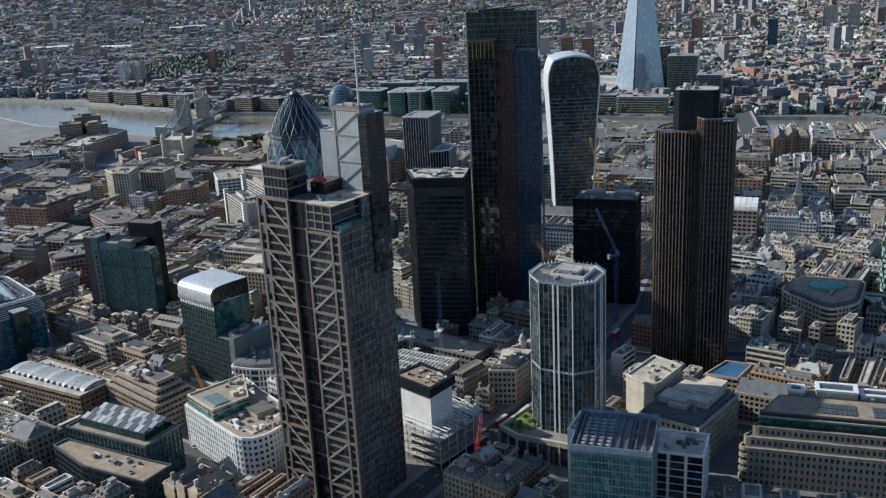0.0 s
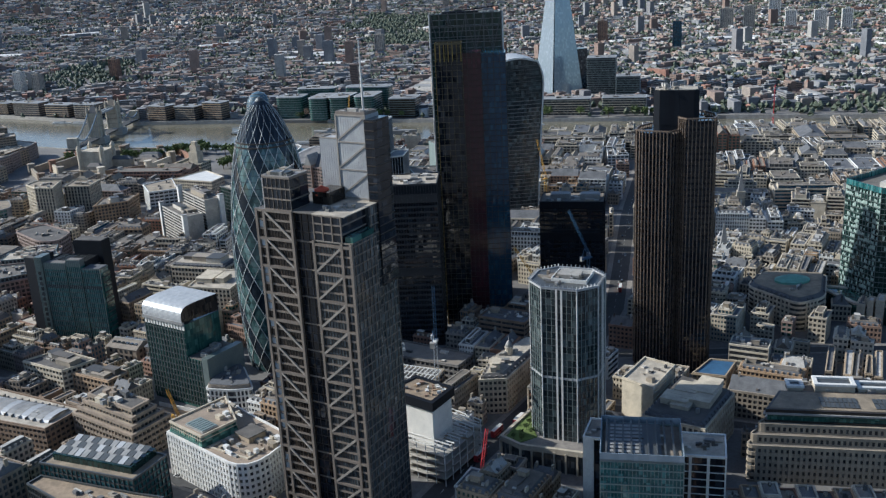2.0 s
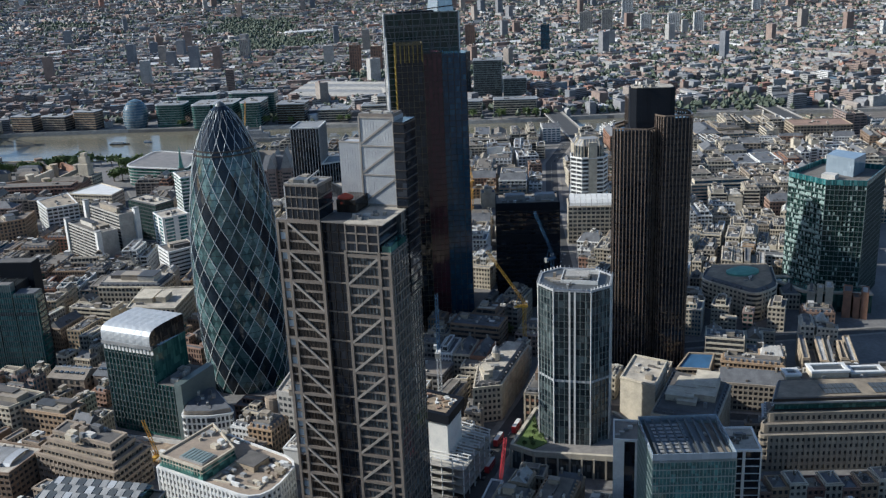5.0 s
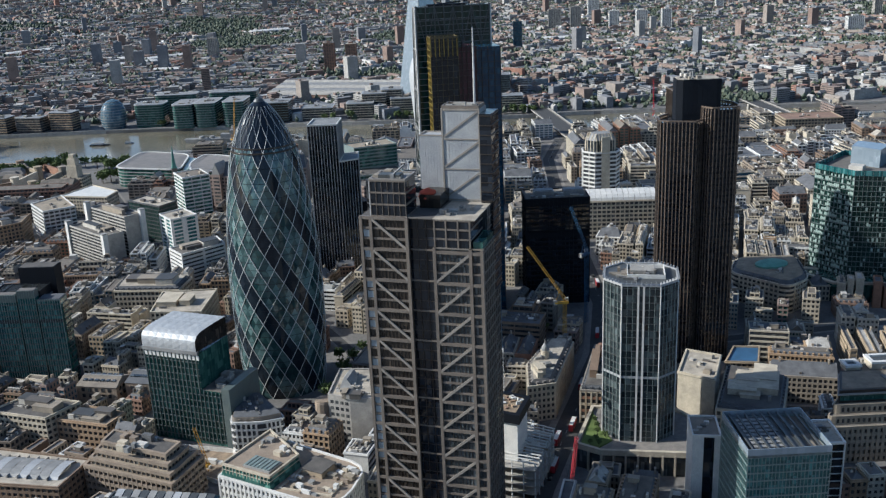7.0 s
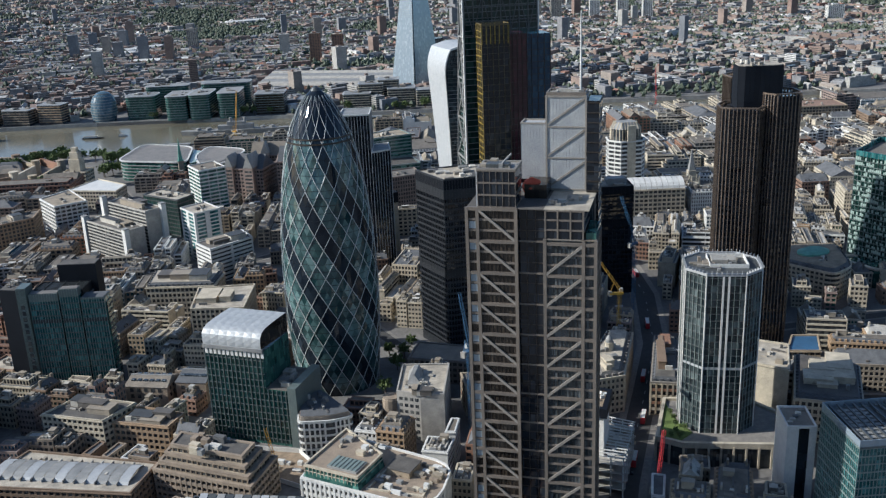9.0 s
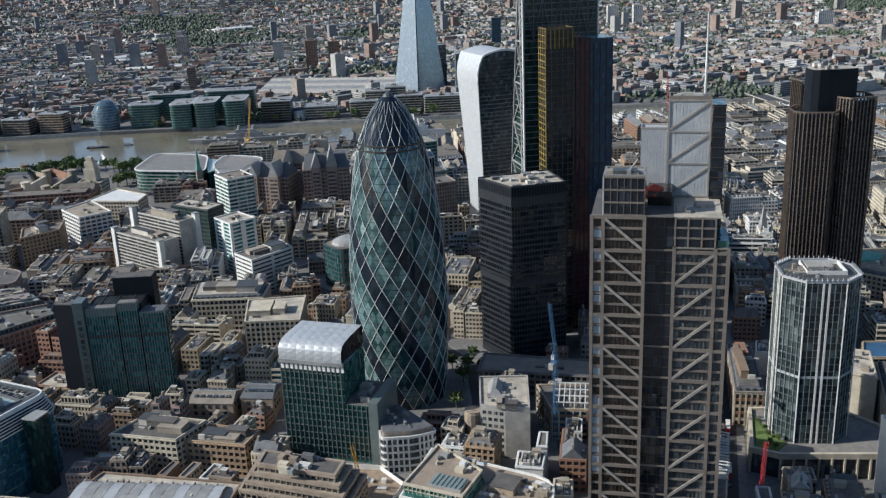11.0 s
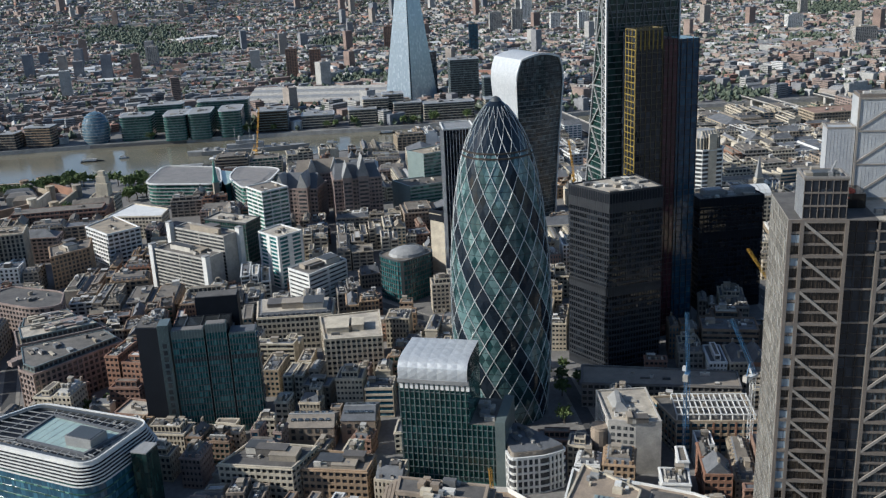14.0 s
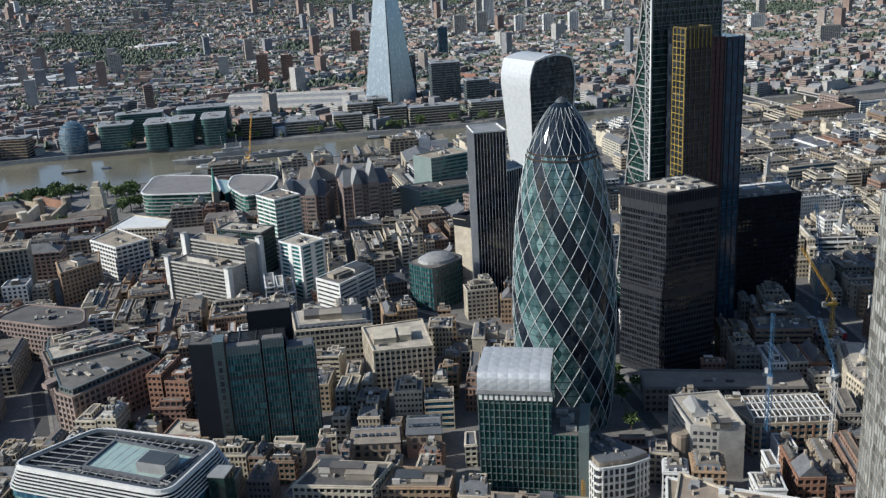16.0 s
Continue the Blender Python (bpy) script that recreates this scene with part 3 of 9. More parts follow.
def near_street(p, gap):
    for n, line in enumerate(STREETS):
        for a, b in zip(line, line[1:]):
            (ux, uy), length = unit(a, b)
            s = max(0, min(length, (p[0] - a[0]) * ux + (p[1] - a[1]) * uy))
            if math.hypot(a[0] + ux * s - p[0], a[1] + uy * s - p[1]) < (gap + 4 if n == 0 else gap):
                return True
    return False


for k, line in enumerate(STREETS):
    tagged(new(f"pavement_{k + 1}", strip(line, 11.0 if k == 0 else 6.5, 0.0, 0.14 + 0.006 * k).data("pavement", "paving")), "pale stone pavement along a city street", "pavement", kind="structure")
    road = tagged(new(f"road_{k + 1}", strip(line, 7.0 if k == 0 else 4.0, 0.0, 0.20 + 0.006 * k).data("road", "asphalt")), "dark asphalt carriageway with white markings", "road", kind="structure")
    for a, b in zip(line, line[1:]):
        (ux, uy), length = unit(a, b)
        for s in range(4, int(length) - 4, 14):
            part("lane_mark", Mesh().box((a[0] + ux * s, a[1] + uy * s), (ux, uy), 4.0, 0.25, 0.2, 0.28), "paint", road) if k < 1 else None

# ---- the tower with braced steel bays on the main street ----
def local(o, u):
    n = (-u[1], u[0])
    return lambda a, b: (o[0] + u[0] * a + n[0] * b, o[1] + u[1] * a + n[1] * b)


def braced_tower():
    o, u = (-90.4, 445.8), (0.807, -0.591)
    at = local(o, u)
    ob = thing("braced_office_tower", at(26, 20), "tall glass tower with braced steel bays and slim mast", "skyscraper")
    reserve([at(0, 0), at(54, 0), at(54, 42), at(0, 42)], 9)

    def body(a0, a1, b0, b1, z0, z1, mat, name="glazing", label=""):
        return part(name, Mesh().prism([at(a0, b0), at(a1, b0), at(a1, b1), at(a0, b1)], z0, z1), mat, ob, label)

    top, step = 160.0, 148.0
    module = top / 12
    body(0.6, 20.7, 0.8, 40, 0, top, "brown_glass")
    # thin paler layer over the east glazing, its brightness standing in for sun
    body(0.42, 0.6, 1.0, 39.8, 0, top, "sunlit_blind_glass", "side_glazing", "glazing with blind tints, coloured paler as the sunlit side")
    body(20.7, 31, 2.4, 38, 0, top, "black_glass", "glazing", "dark recessed central glazing")
    body(31, 51.4, 0.8, 20, 0, step, "grey_glass")
    body(31, 48.5, 20, 40, 0, top, "grey_glass")
    body(31.2, 46.6, 1.2, 20, step, top, "black_glass")
    # corner columns and bay posts
    for a, z1 in ((0.5, top), (4.8, top), (20.2, top), (31.5, step), (46.6, step), (51.3, step)):
        part("column", Mesh().prism([at(a - 0.65, -0.3), at(a + 0.65, -0.3), at(a + 0.65, 1.0), at(a - 0.65, 1.0)], 0, z1 + 0.4), "steel", ob)
    for a in (31.6, 36.4, 41.4, 46.3):
        part("column", Mesh().prism([at(a - 0.3, 0.8), at(a + 0.3, 0.8), at(a + 0.3, 1.6), at(a - 0.3, 1.6)], step, top + 0.3), "steel", ob)
    for z in (152.0, 156.0, 159.8):
        part("upper_band", Mesh().prism([at(31.1, 0.9), at(46.8, 0.9), at(46.8, 20), at(31.1, 20)], z - 0.35, z + 0.35), "steel", ob)
    levels = 12
    for k in range(levels + 1):
        z = k * module
        for a0, a1, zt in ((0, 20.7, top), (31, 51.8, step)):
            if z <= zt + 1:
                part("transom", Mesh().prism([at(a0, -0.2), at(a1, -0.2), at(a1, 0.9), at(a0, 0.9)], z - 0.7, z + 0.6), "steel", ob)
        if k == levels:
            continue
        for f in (1, 2):
            zf = z + f * module / 3
            for a0, a1, zt in ((0.4, 20.4, top), (31.3, 51.4, step)):
                if zf < zt:
                    part("floor_band", Mesh().prism([at(a0, 0.25), at(a1, 0.25), at(a1, 0.9), at(a0, 0.9)], zf - 0.45, zf + 0.45), "steel", ob)
        a, b = Vector((*at(5.2, 0.05), z + module - 0.5)), Vector((*at(19.8, 0.05), z + 0.5))
        part("brace", Mesh().bar(a, b, 0.7, 1.05), "bracing", ob, "pale diagonal steel brace")
        if z + module <= step + 2:
            a, b = Vector((*at(32.0, 0.05), z + 0.5)), Vector((*at(46.2, 0.05), z + module - 0.5))
            part("brace", Mesh().bar(a, b, 0.7, 1.05), "bracing", ob, "pale diagonal steel brace")
        part("link_beam", Mesh().prism([at(20.7, 2.0), at(31, 2.0), at(31, 2.5), at(20.7, 2.5)], z + module - 0.35, z + module + 0.35), "steel", ob)
        for f in (0.33, 0.67):
            part("link_slab", Mesh().prism([at(20.7, 2.3), at(31, 2.3), at(31, 2.6), at(20.7, 2.6)], z + module * f - 0.15, z + module * f + 0.15), "bronze", ob)
    for a in (24.1, 27.6):
        part("mullion", Mesh().prism([at(a - 0.1, 2.1), at(a + 0.1, 2.1), at(a + 0.1, 2.6), at(a - 0.1, 2.6)], 0, top), "bronze", ob)
    # window mullions of the two bays
    for a0, a1, zt in ((6.5, 20, top), (33, 46, step), (1.5, 4.5, top), (47.5, 51, step)):
        m = Mesh()
        for a in np.arange(a0, a1, 1.6):
            m.prism([at(a - 0.07, 0.55), at(a + 0.07, 0.55), at(a + 0.07, 0.9), at(a - 0.07, 0.9)], 0, zt)
        part("mullions", m, "bronze", ob, kind="stuff")
    # pale blinds in the corner strip
    rng = random.Random(5)
    for k in range(36):
        if rng.random() < 0.6:
            z = k * top / 36 + 0.6
            a = 1.3
            part("corner_pane", Mesh().prism([at(a, 0.5), at(a + 2.9, 0.5), at(a + 2.9, 0.85), at(a, 0.85)], z, z + 3.0), "pale_glass", ob)
    # west and east sides: floor bands and slim posts; paler steel paints sun on the east
    for k in range(36):
        z = (k + 1) * top / 36
        if z <= step:
            part("side_band", Mesh().prism([at(51.3, 1), at(51.75, 1), at(51.75, 20), at(51.3, 20)], z - 0.3, z + 0.3), "steel", ob)
        part("side_band", Mesh().prism([at(48.4, 20), at(48.75, 20), at(48.75, 40), at(48.4, 40)], z - 0.25, z + 0.25), "steel", ob)
        part("side_band", Mesh().prism([at(0.25, 1), at(0.7, 1), at(0.7, 40), at(0.25, 40)], z - 0.22, z + 0.22), "bracing", ob)
    for b in np.arange(2.5, 40, 3.1):
        a = 51.5 if b < 20 else 48.5
        part("side_post", Mesh().prism([at(a - 0.2, b - 0.15), at(a + 0.3, b - 0.15), at(a + 0.3, b + 0.15), at(a - 0.2, b + 0.15)], 0, step if b < 20 else top), "steel", ob)
        part("side_post", Mesh().prism([at(0.1, b - 0.12), at(0.65, b - 0.12), at(0.65, b + 0.12), at(0.1, b + 0.12)], 0, top), "bracing", ob)
    # roofs
    for a0, a1, b0, b1, z in ((0.3, 31, 0.6, 40, top), (31, 48.6, 0.8, 40, top), (46.6, 51.6, 0.5, 20, step), (31.2, 46.7, 0.2, 1.2, step)):
        body(a0, a1, b0, b1, z + 0.02, z + 0.4, "roof", "roof_deck")
    part("roof_pavilion", Mesh().prism([at(47.2, 2), at(51.2, 2), at(51.2, 19), at(47.2, 19)], step + 0.4, step + 3.0), "teal_glass", ob, "low green glass roof pavilion")
    # the upper block with its greenhouse glazing
    body(5.0, 19.8, 1.6, 15, top + 0.4, top + 15.0, "black_glass", "upper_glazing")
    for k in range(4):
        z = top + 0.4 + k * 4.9
        part("upper_band", Mesh().ring([at(4.6, 1.2), at(20.2, 1.2), at(20.2, 15.4), at(4.6, 15.4)], [at(5.2, 1.8), at(19.6, 1.8), at(19.6, 14.8), at(5.2, 14.8)], z - 0.3, z + 0.35), "steel", ob)
    for a in np.arange(4.9, 20.3, 2.5):
        part("upper_post", Mesh().prism([at(a - 0.08, 1.3), at(a + 0.08, 1.3), at(a + 0.08, 1.7), at(a - 0.08, 1.7)], top, top + 15.0), "steel", ob)
    body(5.5, 19.3, 2.2, 14.4, top + 15.0, top + 15.5, "lead", "roof_deck")
    for b_ in np.arange(1.5, 15.4, 1.55):
        part("upper_fin", Mesh().prism([at(4.35, b_ - 0.1), at(5.0, b_ - 0.1), at(5.0, b_ + 0.1), at(4.35, b_ + 0.1)], top + 0.4, top + 15.2), "panel", ob)
    part("roof_kerb", Mesh().ring([at(4.6, 1.2), at(20.2, 1.2), at(20.2, 15.4), at(4.6, 15.4)], [at(5.5, 2.1), at(19.3, 2.1), at(19.3, 14.5), at(5.5, 14.5)], top + 15.4, top + 16.1), "bracing", ob)
    part("plant_deck", Mesh().prism([at(8, 3.5), at(17, 3.5), at(17, 8.5), at(8, 8.5)], top + 15.5, top + 17.2), "mullion", ob)
    for a, b, w, d, h in ((8, 6, 5, 4, 1.4), (13, 9, 7, 3, 1.1), (10, 11, 3, 3, 2.2), (16, 5, 3, 3, 1.0)):
        part("plant_unit", Mesh().box(at(a, b), u, w, d, top + 15.5, top + 15.5 + h), "plant", ob)
    part("cleaning_crane", Mesh().bar((*at(14, 4), top + 17), (*at(17, 10), top + 20), 0.6).box(at(14, 4), u, 1.6, 1.6, top + 15.5, top + 17.5), "lead", ob, "grey roof cleaning cradle arm")
    # white lift cores
    body(28.0, 44.2, 29.0, 40, top, 199.6, "panel", "lift_core", "tall grey-white panelled lift core")
    body(17.5, 27.6, 29.6, 38, top + 5, 188.0, "panel", "lift_core", "lower grey-white lift core")
    for a in np.arange(17.5, 27.7, 1.25):
        part("core_joint", Mesh().prism([at(a - 0.04, 29.53), at(a + 0.04, 29.53), at(a + 0.04, 29.7), at(a - 0.04, 29.7)], top + 5, 188.0), "panel", ob)
    for a in (28.1, 44.0):
        part("core_post", Mesh().prism([at(a - 0.35, 28.6), at(a + 0.35, 28.6), at(a + 0.35, 29.3), at(a - 0.35, 29.3)], top, 199.8), "bracing", ob)
    for z in (161, 174.2, 187, 199.3):
        part("core_beam", Mesh().prism([at(28.0, 28.65), at(44.1, 28.65), at(44.1, 29.1), at(28.0, 29.1)], z - 0.3, z + 0.3), "bracing", ob)
    for z in (161.3, 174.5, 187.3):
        part("core_brace", Mesh().bar((*at(28.6, 28.8), z + 0.6), (*at(43.6, 28.8), z + 11.4), 0.4, 0.75), "bracing", ob)
    for k in range(1, 12):
        a = 28.1 + 15.9 * k / 12
        part("core_joint", Mesh().prism([at(a - 0.04, 28.93), at(a + 0.04, 28.93), at(a + 0.04, 29.05), at(a - 0.04, 29.05)], top, 199.4), "panel", ob)
    for k, (a, b_, w_, h_) in enumerate(((31, 31, 3, 1.6), (35, 33, 5, 2.2), (39, 36, 4, 1.4), (42, 31, 2, 2.0), (33, 37, 4, 1.2))):
        part("plant_unit", Mesh().box(at(a, b_), u, w_, 2.0, 199.6, 199.6 + h_), "plant", ob)
    part("core_cap", Mesh().ring([at(17.3, 29.4), at(27.8, 29.4), at(27.8, 38.2), at(17.3, 38.2)], [at(17.9, 30), at(27.2, 30), at(27.2, 37.6), at(17.9, 37.6)], 188.0, 188.6), "bracing", ob)
    body(44.6, 49.5, 27.0, 40, 120, 198, "black_glass", "lift_shaft", "dark glazed lift shaft")
    for k in range(20):
        part("shaft_band", Mesh().prism([at(44.7, 26.7), at(49.8, 26.7), at(49.8, 40), at(44.7, 40)], 121 + 4 * k, 121.4 + 4 * k), "bronze", ob)
    body(21, 30, 16, 29.5, top + 0.4, top + 6, "brown_glass", "lounge_glazing")
    part("red_canopy", Mesh().spin(at(23.5, 20), [(0.3, top + 0.4), (3.5, top + 2.2), (4.2, top + 4.5), (3.3, top + 6.6), (0.4, top + 8)], 14), "redball", ob, "orange-red rounded terrace canopy")
    rng = random.Random(9)
    for k in range(9):
        part("plant_unit", Mesh().box(at(rng.uniform(33, 45), rng.uniform(4, 17)), u, rng.uniform(1, 4), rng.uniform(1, 2.5), top + 0.4, top + rng.uniform(1.2, 2.6)), "plant", ob)
    part("mast", Mesh().spin(at(41.6, 32), [(0.55, 199), (0.45, 215), (0.25, 232), (0.02, 232.5)], 8), "cranewhite", ob, "slim white mast")
    part("top_rail", Mesh().ring([at(28, 29), at(44, 29), at(44, 39), at(28, 39)], [at(28.6, 29.6), at(43.4, 29.6), at(43.4, 38.4), at(28.6, 38.4)], 199.6, 201.0), "steel", ob)


braced_tower()


# ---- the bullet-shaped spiral glass tower ----
def spiral_tower():
    c = (-97.0, 645.4)
    ob = thing("spiral_glass_tower", c, "bullet-shaped glass tower with dark spiral bands and white diagonal lattice", "skyscraper", "landmark towers")
    KEEP_OUT.append([(c[0] + 38 * math.cos(a), c[1] + 38 * math.sin(a)) for a in np.arange(0, 6.28, 0.5)])
    heights = [0, 10, 20, 35, 50, 65, 80, 96, 110, 123, 135, 145, 152, 157.5, 163, 167.5, 172.5, 176, 179, 181.5, 183]
    radii = [24.8, 25.8, 26.6, 27.6, 28.1, 28.3, 28.0, 27.2, 26.0, 24.5, 22.6, 20.8, 19.2, 17.4, 15.2, 13.0, 10.4, 7.8, 5.4, 3.0, 0.9]
    radius = lambda z: float(np.interp(z, heights, radii))
    n, step = 36, 183.0 / 43
    at = lambda k, j, grow=0.0: (c[0] + (radius(k * step) + grow) * math.cos(math.radians(10 * j + 5 * k)), c[1] + (radius(k * step) + grow) * math.sin(math.radians(10 * j + 5 * k)), k * step)
    # in this skewed count the column j climbs one way, j + k the other way
    ring_level = 36
    clear, dark = Mesh(), Mesh()
    made, panes = {}, []
    for k in range(-1, 43):
        for j in range(n):
            low, right, up, left = at(max(k, 0), j if k >= 0 else j, 0), at(k + 1, j, 0), at(min(k + 2, 43), j - 1 if k + 2 <= 43 else j, 0), at(k + 1, j - 1, 0)
            quad_ = [low, right, up, left]
            tinted = (j + k) % 6 in (0, 1) or k >= ring_level
            turn = (10 * j + 5 * k - 255 + 180) % 360 - 180
            if 8 <= k < 34 and abs(turn) < 56:
                panes.append((k, j, tinted))
                continue
            m = dark if tinted else clear
            m.add(quad_, [(0, 1, 2, 3)])
    for k, j, tinted in panes:
        key = (k, tinted)
        if key not in made:
            q = Mesh().add([(p[0] - c[0], p[1] - c[1], p[2]) for p in (at(k, 0), at(k + 1, 0), at(k + 2, -1), at(k + 1, -1))], [(0, 1, 2, 3)])
            made[key] = q.data("pane", "gherkin_dark_pane" if tinted else "gherkin_pane")
        piece("pane", made[key], ob, (0, 0, 0), radians(10 * j))
    part("spiral_glazing", clear, "gherkin", ob, "clear blue-green diamond panes", kind="stuff")
    part("dark_spiral_glazing", dark, "gherkin_dark", ob, "dark tinted diamond panes", kind="stuff")
    # white lattice: two families of helical bars
    for j in range(0, n, 2):
        for way in (0, 1):
            m = Mesh()
            prev = None
            for k in range(0, 43):
                p = at(k, j if way == 0 else j - k, 0.25)
                if prev and Vector(p[:2]).length:
                    band = (j if way else j + k - 1) % 6
                    w = (0.38 if band in (3, 4, 5) else 0.22 if band == 1 else 0.32) if k < ring_level else (0.17 if k < 40 else 0.1)
                    m.bar(prev, p, w, 0.3)
                prev = p
            part("lattice_bar", m, "lattice", ob)
    for z, grow in ((ring_level * step, 0.6), (ring_level * step + 2.6, 0.5)):
        r = radius(z)
        part("collar", Mesh().spin(c, [(r - 0.5, z - 0.45), (r + grow, z - 0.4), (r + grow, z + 0.4), (r - 0.5, z + 0.45)], 72), "bronze", ob)
    for k in range(1, 36):
        z = k * step
        r = radius(z)
        part("floor_edge", Mesh().spin(c, [(r - 0.4, z - 0.16), (r + 0.06, z - 0.13), (r + 0.06, z + 0.13), (r - 0.4, z + 0.16)], 72), "dark", ob)
    part("cap", Mesh().spin(c, [(3.4, 180.9), (2.2, 182.5), (0.4, 183.5)], 16), "mullion", ob)


spiral_tower()


# ---- the dark ribbed tower with three leaves ----
def ribbed_tower():
    c = (160.0, 577.0)
    ob = thing("ribbed_office_tower", c, "tall dark bronze tower with close vertical steel ribs", "skyscraper", "landmark towers")
    lobes = [([(131.5, 577.5), (135.0, 572.0), (147.5, 563.0), (154.0, 566.0), (158.5, 575.5), (158.0, 588.0), (148.0, 595.0), (137.0, 588.0)], 157.6),
             ([(154.8, 567.5), (157.0, 560.0), (172.5, 556.5), (175.5, 560.0), (179.5, 572.0), (176.5, 583.0), (168.0, 588.0), (160.0, 580.0)], 165.2),
             ([(150.0, 592.0), (162.0, 586.0), (176.0, 590.0), (178.0, 602.0), (168.0, 612.0), (154.0, 606.0)], 172.0)]
    for poly, z in lobes:
        reserve(poly, 9)
        part("glazing", Mesh().prism(shift(poly, -0.3), 0, z - 1.5), "black_glass", ob)
        for i in range(len(poly)):
            p, q = poly[i], poly[(i + 1) % len(poly)]
            (ux, uy), length, n = along(p, q, 2.15)
            for k in range(n):
                s = length * (k + 0.5) / n
                part("rib", Mesh().box((p[0] + ux * s, p[1] + uy * s), (ux, uy), 0.5, 1.2, 3, z), "fin", ob)
        m = Mesh()
        bands(m, shift(poly, -0.25), 0, z - 3, 3.7, 1.3, 0.2)
        part("spandrel", m, "dark", ob, kind="stuff")
        part("roof_deck", Mesh().prism(shift(poly, -1.0), z - 3.2, z - 2.8), "roof", ob)
        part("crown_rail", Mesh().ring(shift(poly, 0.5), shift(poly, -0.6), z - 0.5, z + 0.3), "fin", ob)
    core = [(142.3, 576.7), (145.0, 573.6), (163.5, 565.8), (166.7, 566.4), (170.5, 577.0), (166.5, 583.0), (151.0, 589.0), (146.5, 587.0)]
    part("core", Mesh().prism(core, 0, 181.0), "dark", ob, "smooth black lift core above the roofs")
    part("core_deck", Mesh().prism(shift(core, -0.7), 181.0, 181.4), "roof", ob)
    for i in range(len(core)):
        (ux, uy), length, n = along(core[i], core[(i + 1) % len(core)], 3)
        for k in range(n):
            part("core_panel", Mesh().box((core[i][0] + ux * length * (k + 0.5) / n, core[i][1] + uy * length * (k + 0.5) / n), (ux, uy), length / n - 0.15, 0.3, 160, 180.6), "dark", ob)
    rng = random.Random(4)
    for k in range(16):
        x, y = 155 + rng.uniform(-9, 9), 579 + rng.uniform(-8, 8)
        part("roof_fitting", Mesh().box((x, y), (1, 0), rng.uniform(0.5, 3), rng.uniform(0.5, 2), 181.4, 181.4 + rng.uniform(0.6, 2.4)), "plant", ob)
    part("aerial", Mesh().bar((152, 575, 181), (152, 575, 186), 0.25), "cranewhite", ob)
    part("aerial", Mesh().bar((162, 578, 181), (162, 578, 185), 0.25), "cranewhite", ob)


ribbed_tower()


# ---- the wedge tower with the yellow lift core ----
def wedge_tower():
    a, b = (23.3, 710.1), (72.9, 701.3)
    u, w = unit(a, b)
    at = local(a, u)
    ob = thing("wedge_tower", at(25, 25), "tall dark glass wedge tower with yellow lift core and steel megaframe", "skyscraper", "landmark towers")
    reserve([at(0, -31), at(w, -31), at(w, 55), at(0, 55)], 6)
    H_, d0, d1 = 224.0, 46.0, 10.0
    depth = lambda z: d0 + (d1 - d0) * z / H_
    body = Mesh()
    body.add([(*at(0, 0), 0), (*at(w, 0), 0), (*at(w, d0), 0), (*at(0, d0), 0), (*at(0, 0), H_), (*at(w, 0), H_), (*at(w, d1), H_), (*at(0, d1), H_)],
             [(3, 2, 1, 0), (4, 5, 6, 7), (0, 1, 5, 4), (1, 2, 6, 5), (2, 3, 7, 6), (3, 0, 4, 7)])
    part("glazing", body, "deep_green_glass", ob)
    for k in range(1, 57):
        z = k * 4.0
        d = depth(z)
        part("floor_edge", Mesh().ring([at(-0.3, -0.3), at(w + 0.3, -0.3), at(w + 0.3, d + 0.2), at(-0.3, d + 0.2)],
                                       [at(0.5, 0.5), at(w - 0.5, 0.5), at(w - 0.5, d - 0.5), at(0.5, d - 0.5)], z - 0.16, z + 0.16), "lead", ob)
    mod = H_ / 8
    for side in (-0.8, w + 0.8):
        for k in range(8):
            z0, z1 = k * mod, (k + 1) * mod
            part("megaframe_brace", Mesh().bar((*at(side, 0.5), z0), (*at(side, depth(z1) - 0.5), z1), 0.9), "lead", ob)
            part("megaframe_brace", Mesh().bar((*at(side, depth(z0)), z0), (*at(side, depth(z0) * 0.45), (z0 + z1) / 2), 0.8), "lead", ob)
            part("megaframe_beam", Mesh().bar((*at(side, 0), z1), (*at(side, depth(z1)), z1), 0.9), "lead", ob)
        for bb in (0.0, 5.5):
            part("megaframe_column", Mesh().bar((*at(side, bb), 0), (*at(side, bb), H_), 1.0), "white" if bb == 0 else "lead", ob)
        for k in range(14):
            m = Mesh()
            for i in range(4):
                z = k * 16.0 + i * 4.0
                m.bar((*at(side, 0.2), z), (*at(side, 5.3), z + 2), 0.4).bar((*at(side, 5.3), z + 2), (*at(side, 0.2), z + 4), 0.4)
            part("zigzag_truss", m, "panel", ob)
        part("megaframe_column", Mesh().bar((*at(side, d0), 0), (*at(side, d1), H_), 1.0), "lead", ob)
    # open steel crown
    for s in np.linspace(0, w, 9):
        part("crown_post", Mesh().bar((*at(s, -0.4), 196), (*at(s, -0.4), H_ + 1), 0.7), "mullion", ob)
    for k, s in enumerate(np.linspace(0, w - w / 8, 8)):
        s2 = s + w / 8
        lo, hi = (197, H_) if k % 2 else (H_, 197)
        part("crown_brace", Mesh().bar((*at(s, -0.6), lo), (*at(s2, -0.6), hi), 0.6), "mullion", ob)
    for z in (197, 206, 215, H_):
        part("crown_beam", Mesh().bar((*at(0, -0.5), z), (*at(w, -0.5), z), 0.7), "mullion", ob)
    part("plant_unit", Mesh().box(at(w * 0.42, 4), u, 26, 7, H_ - 6, H_ + 1.5), "dark", ob)
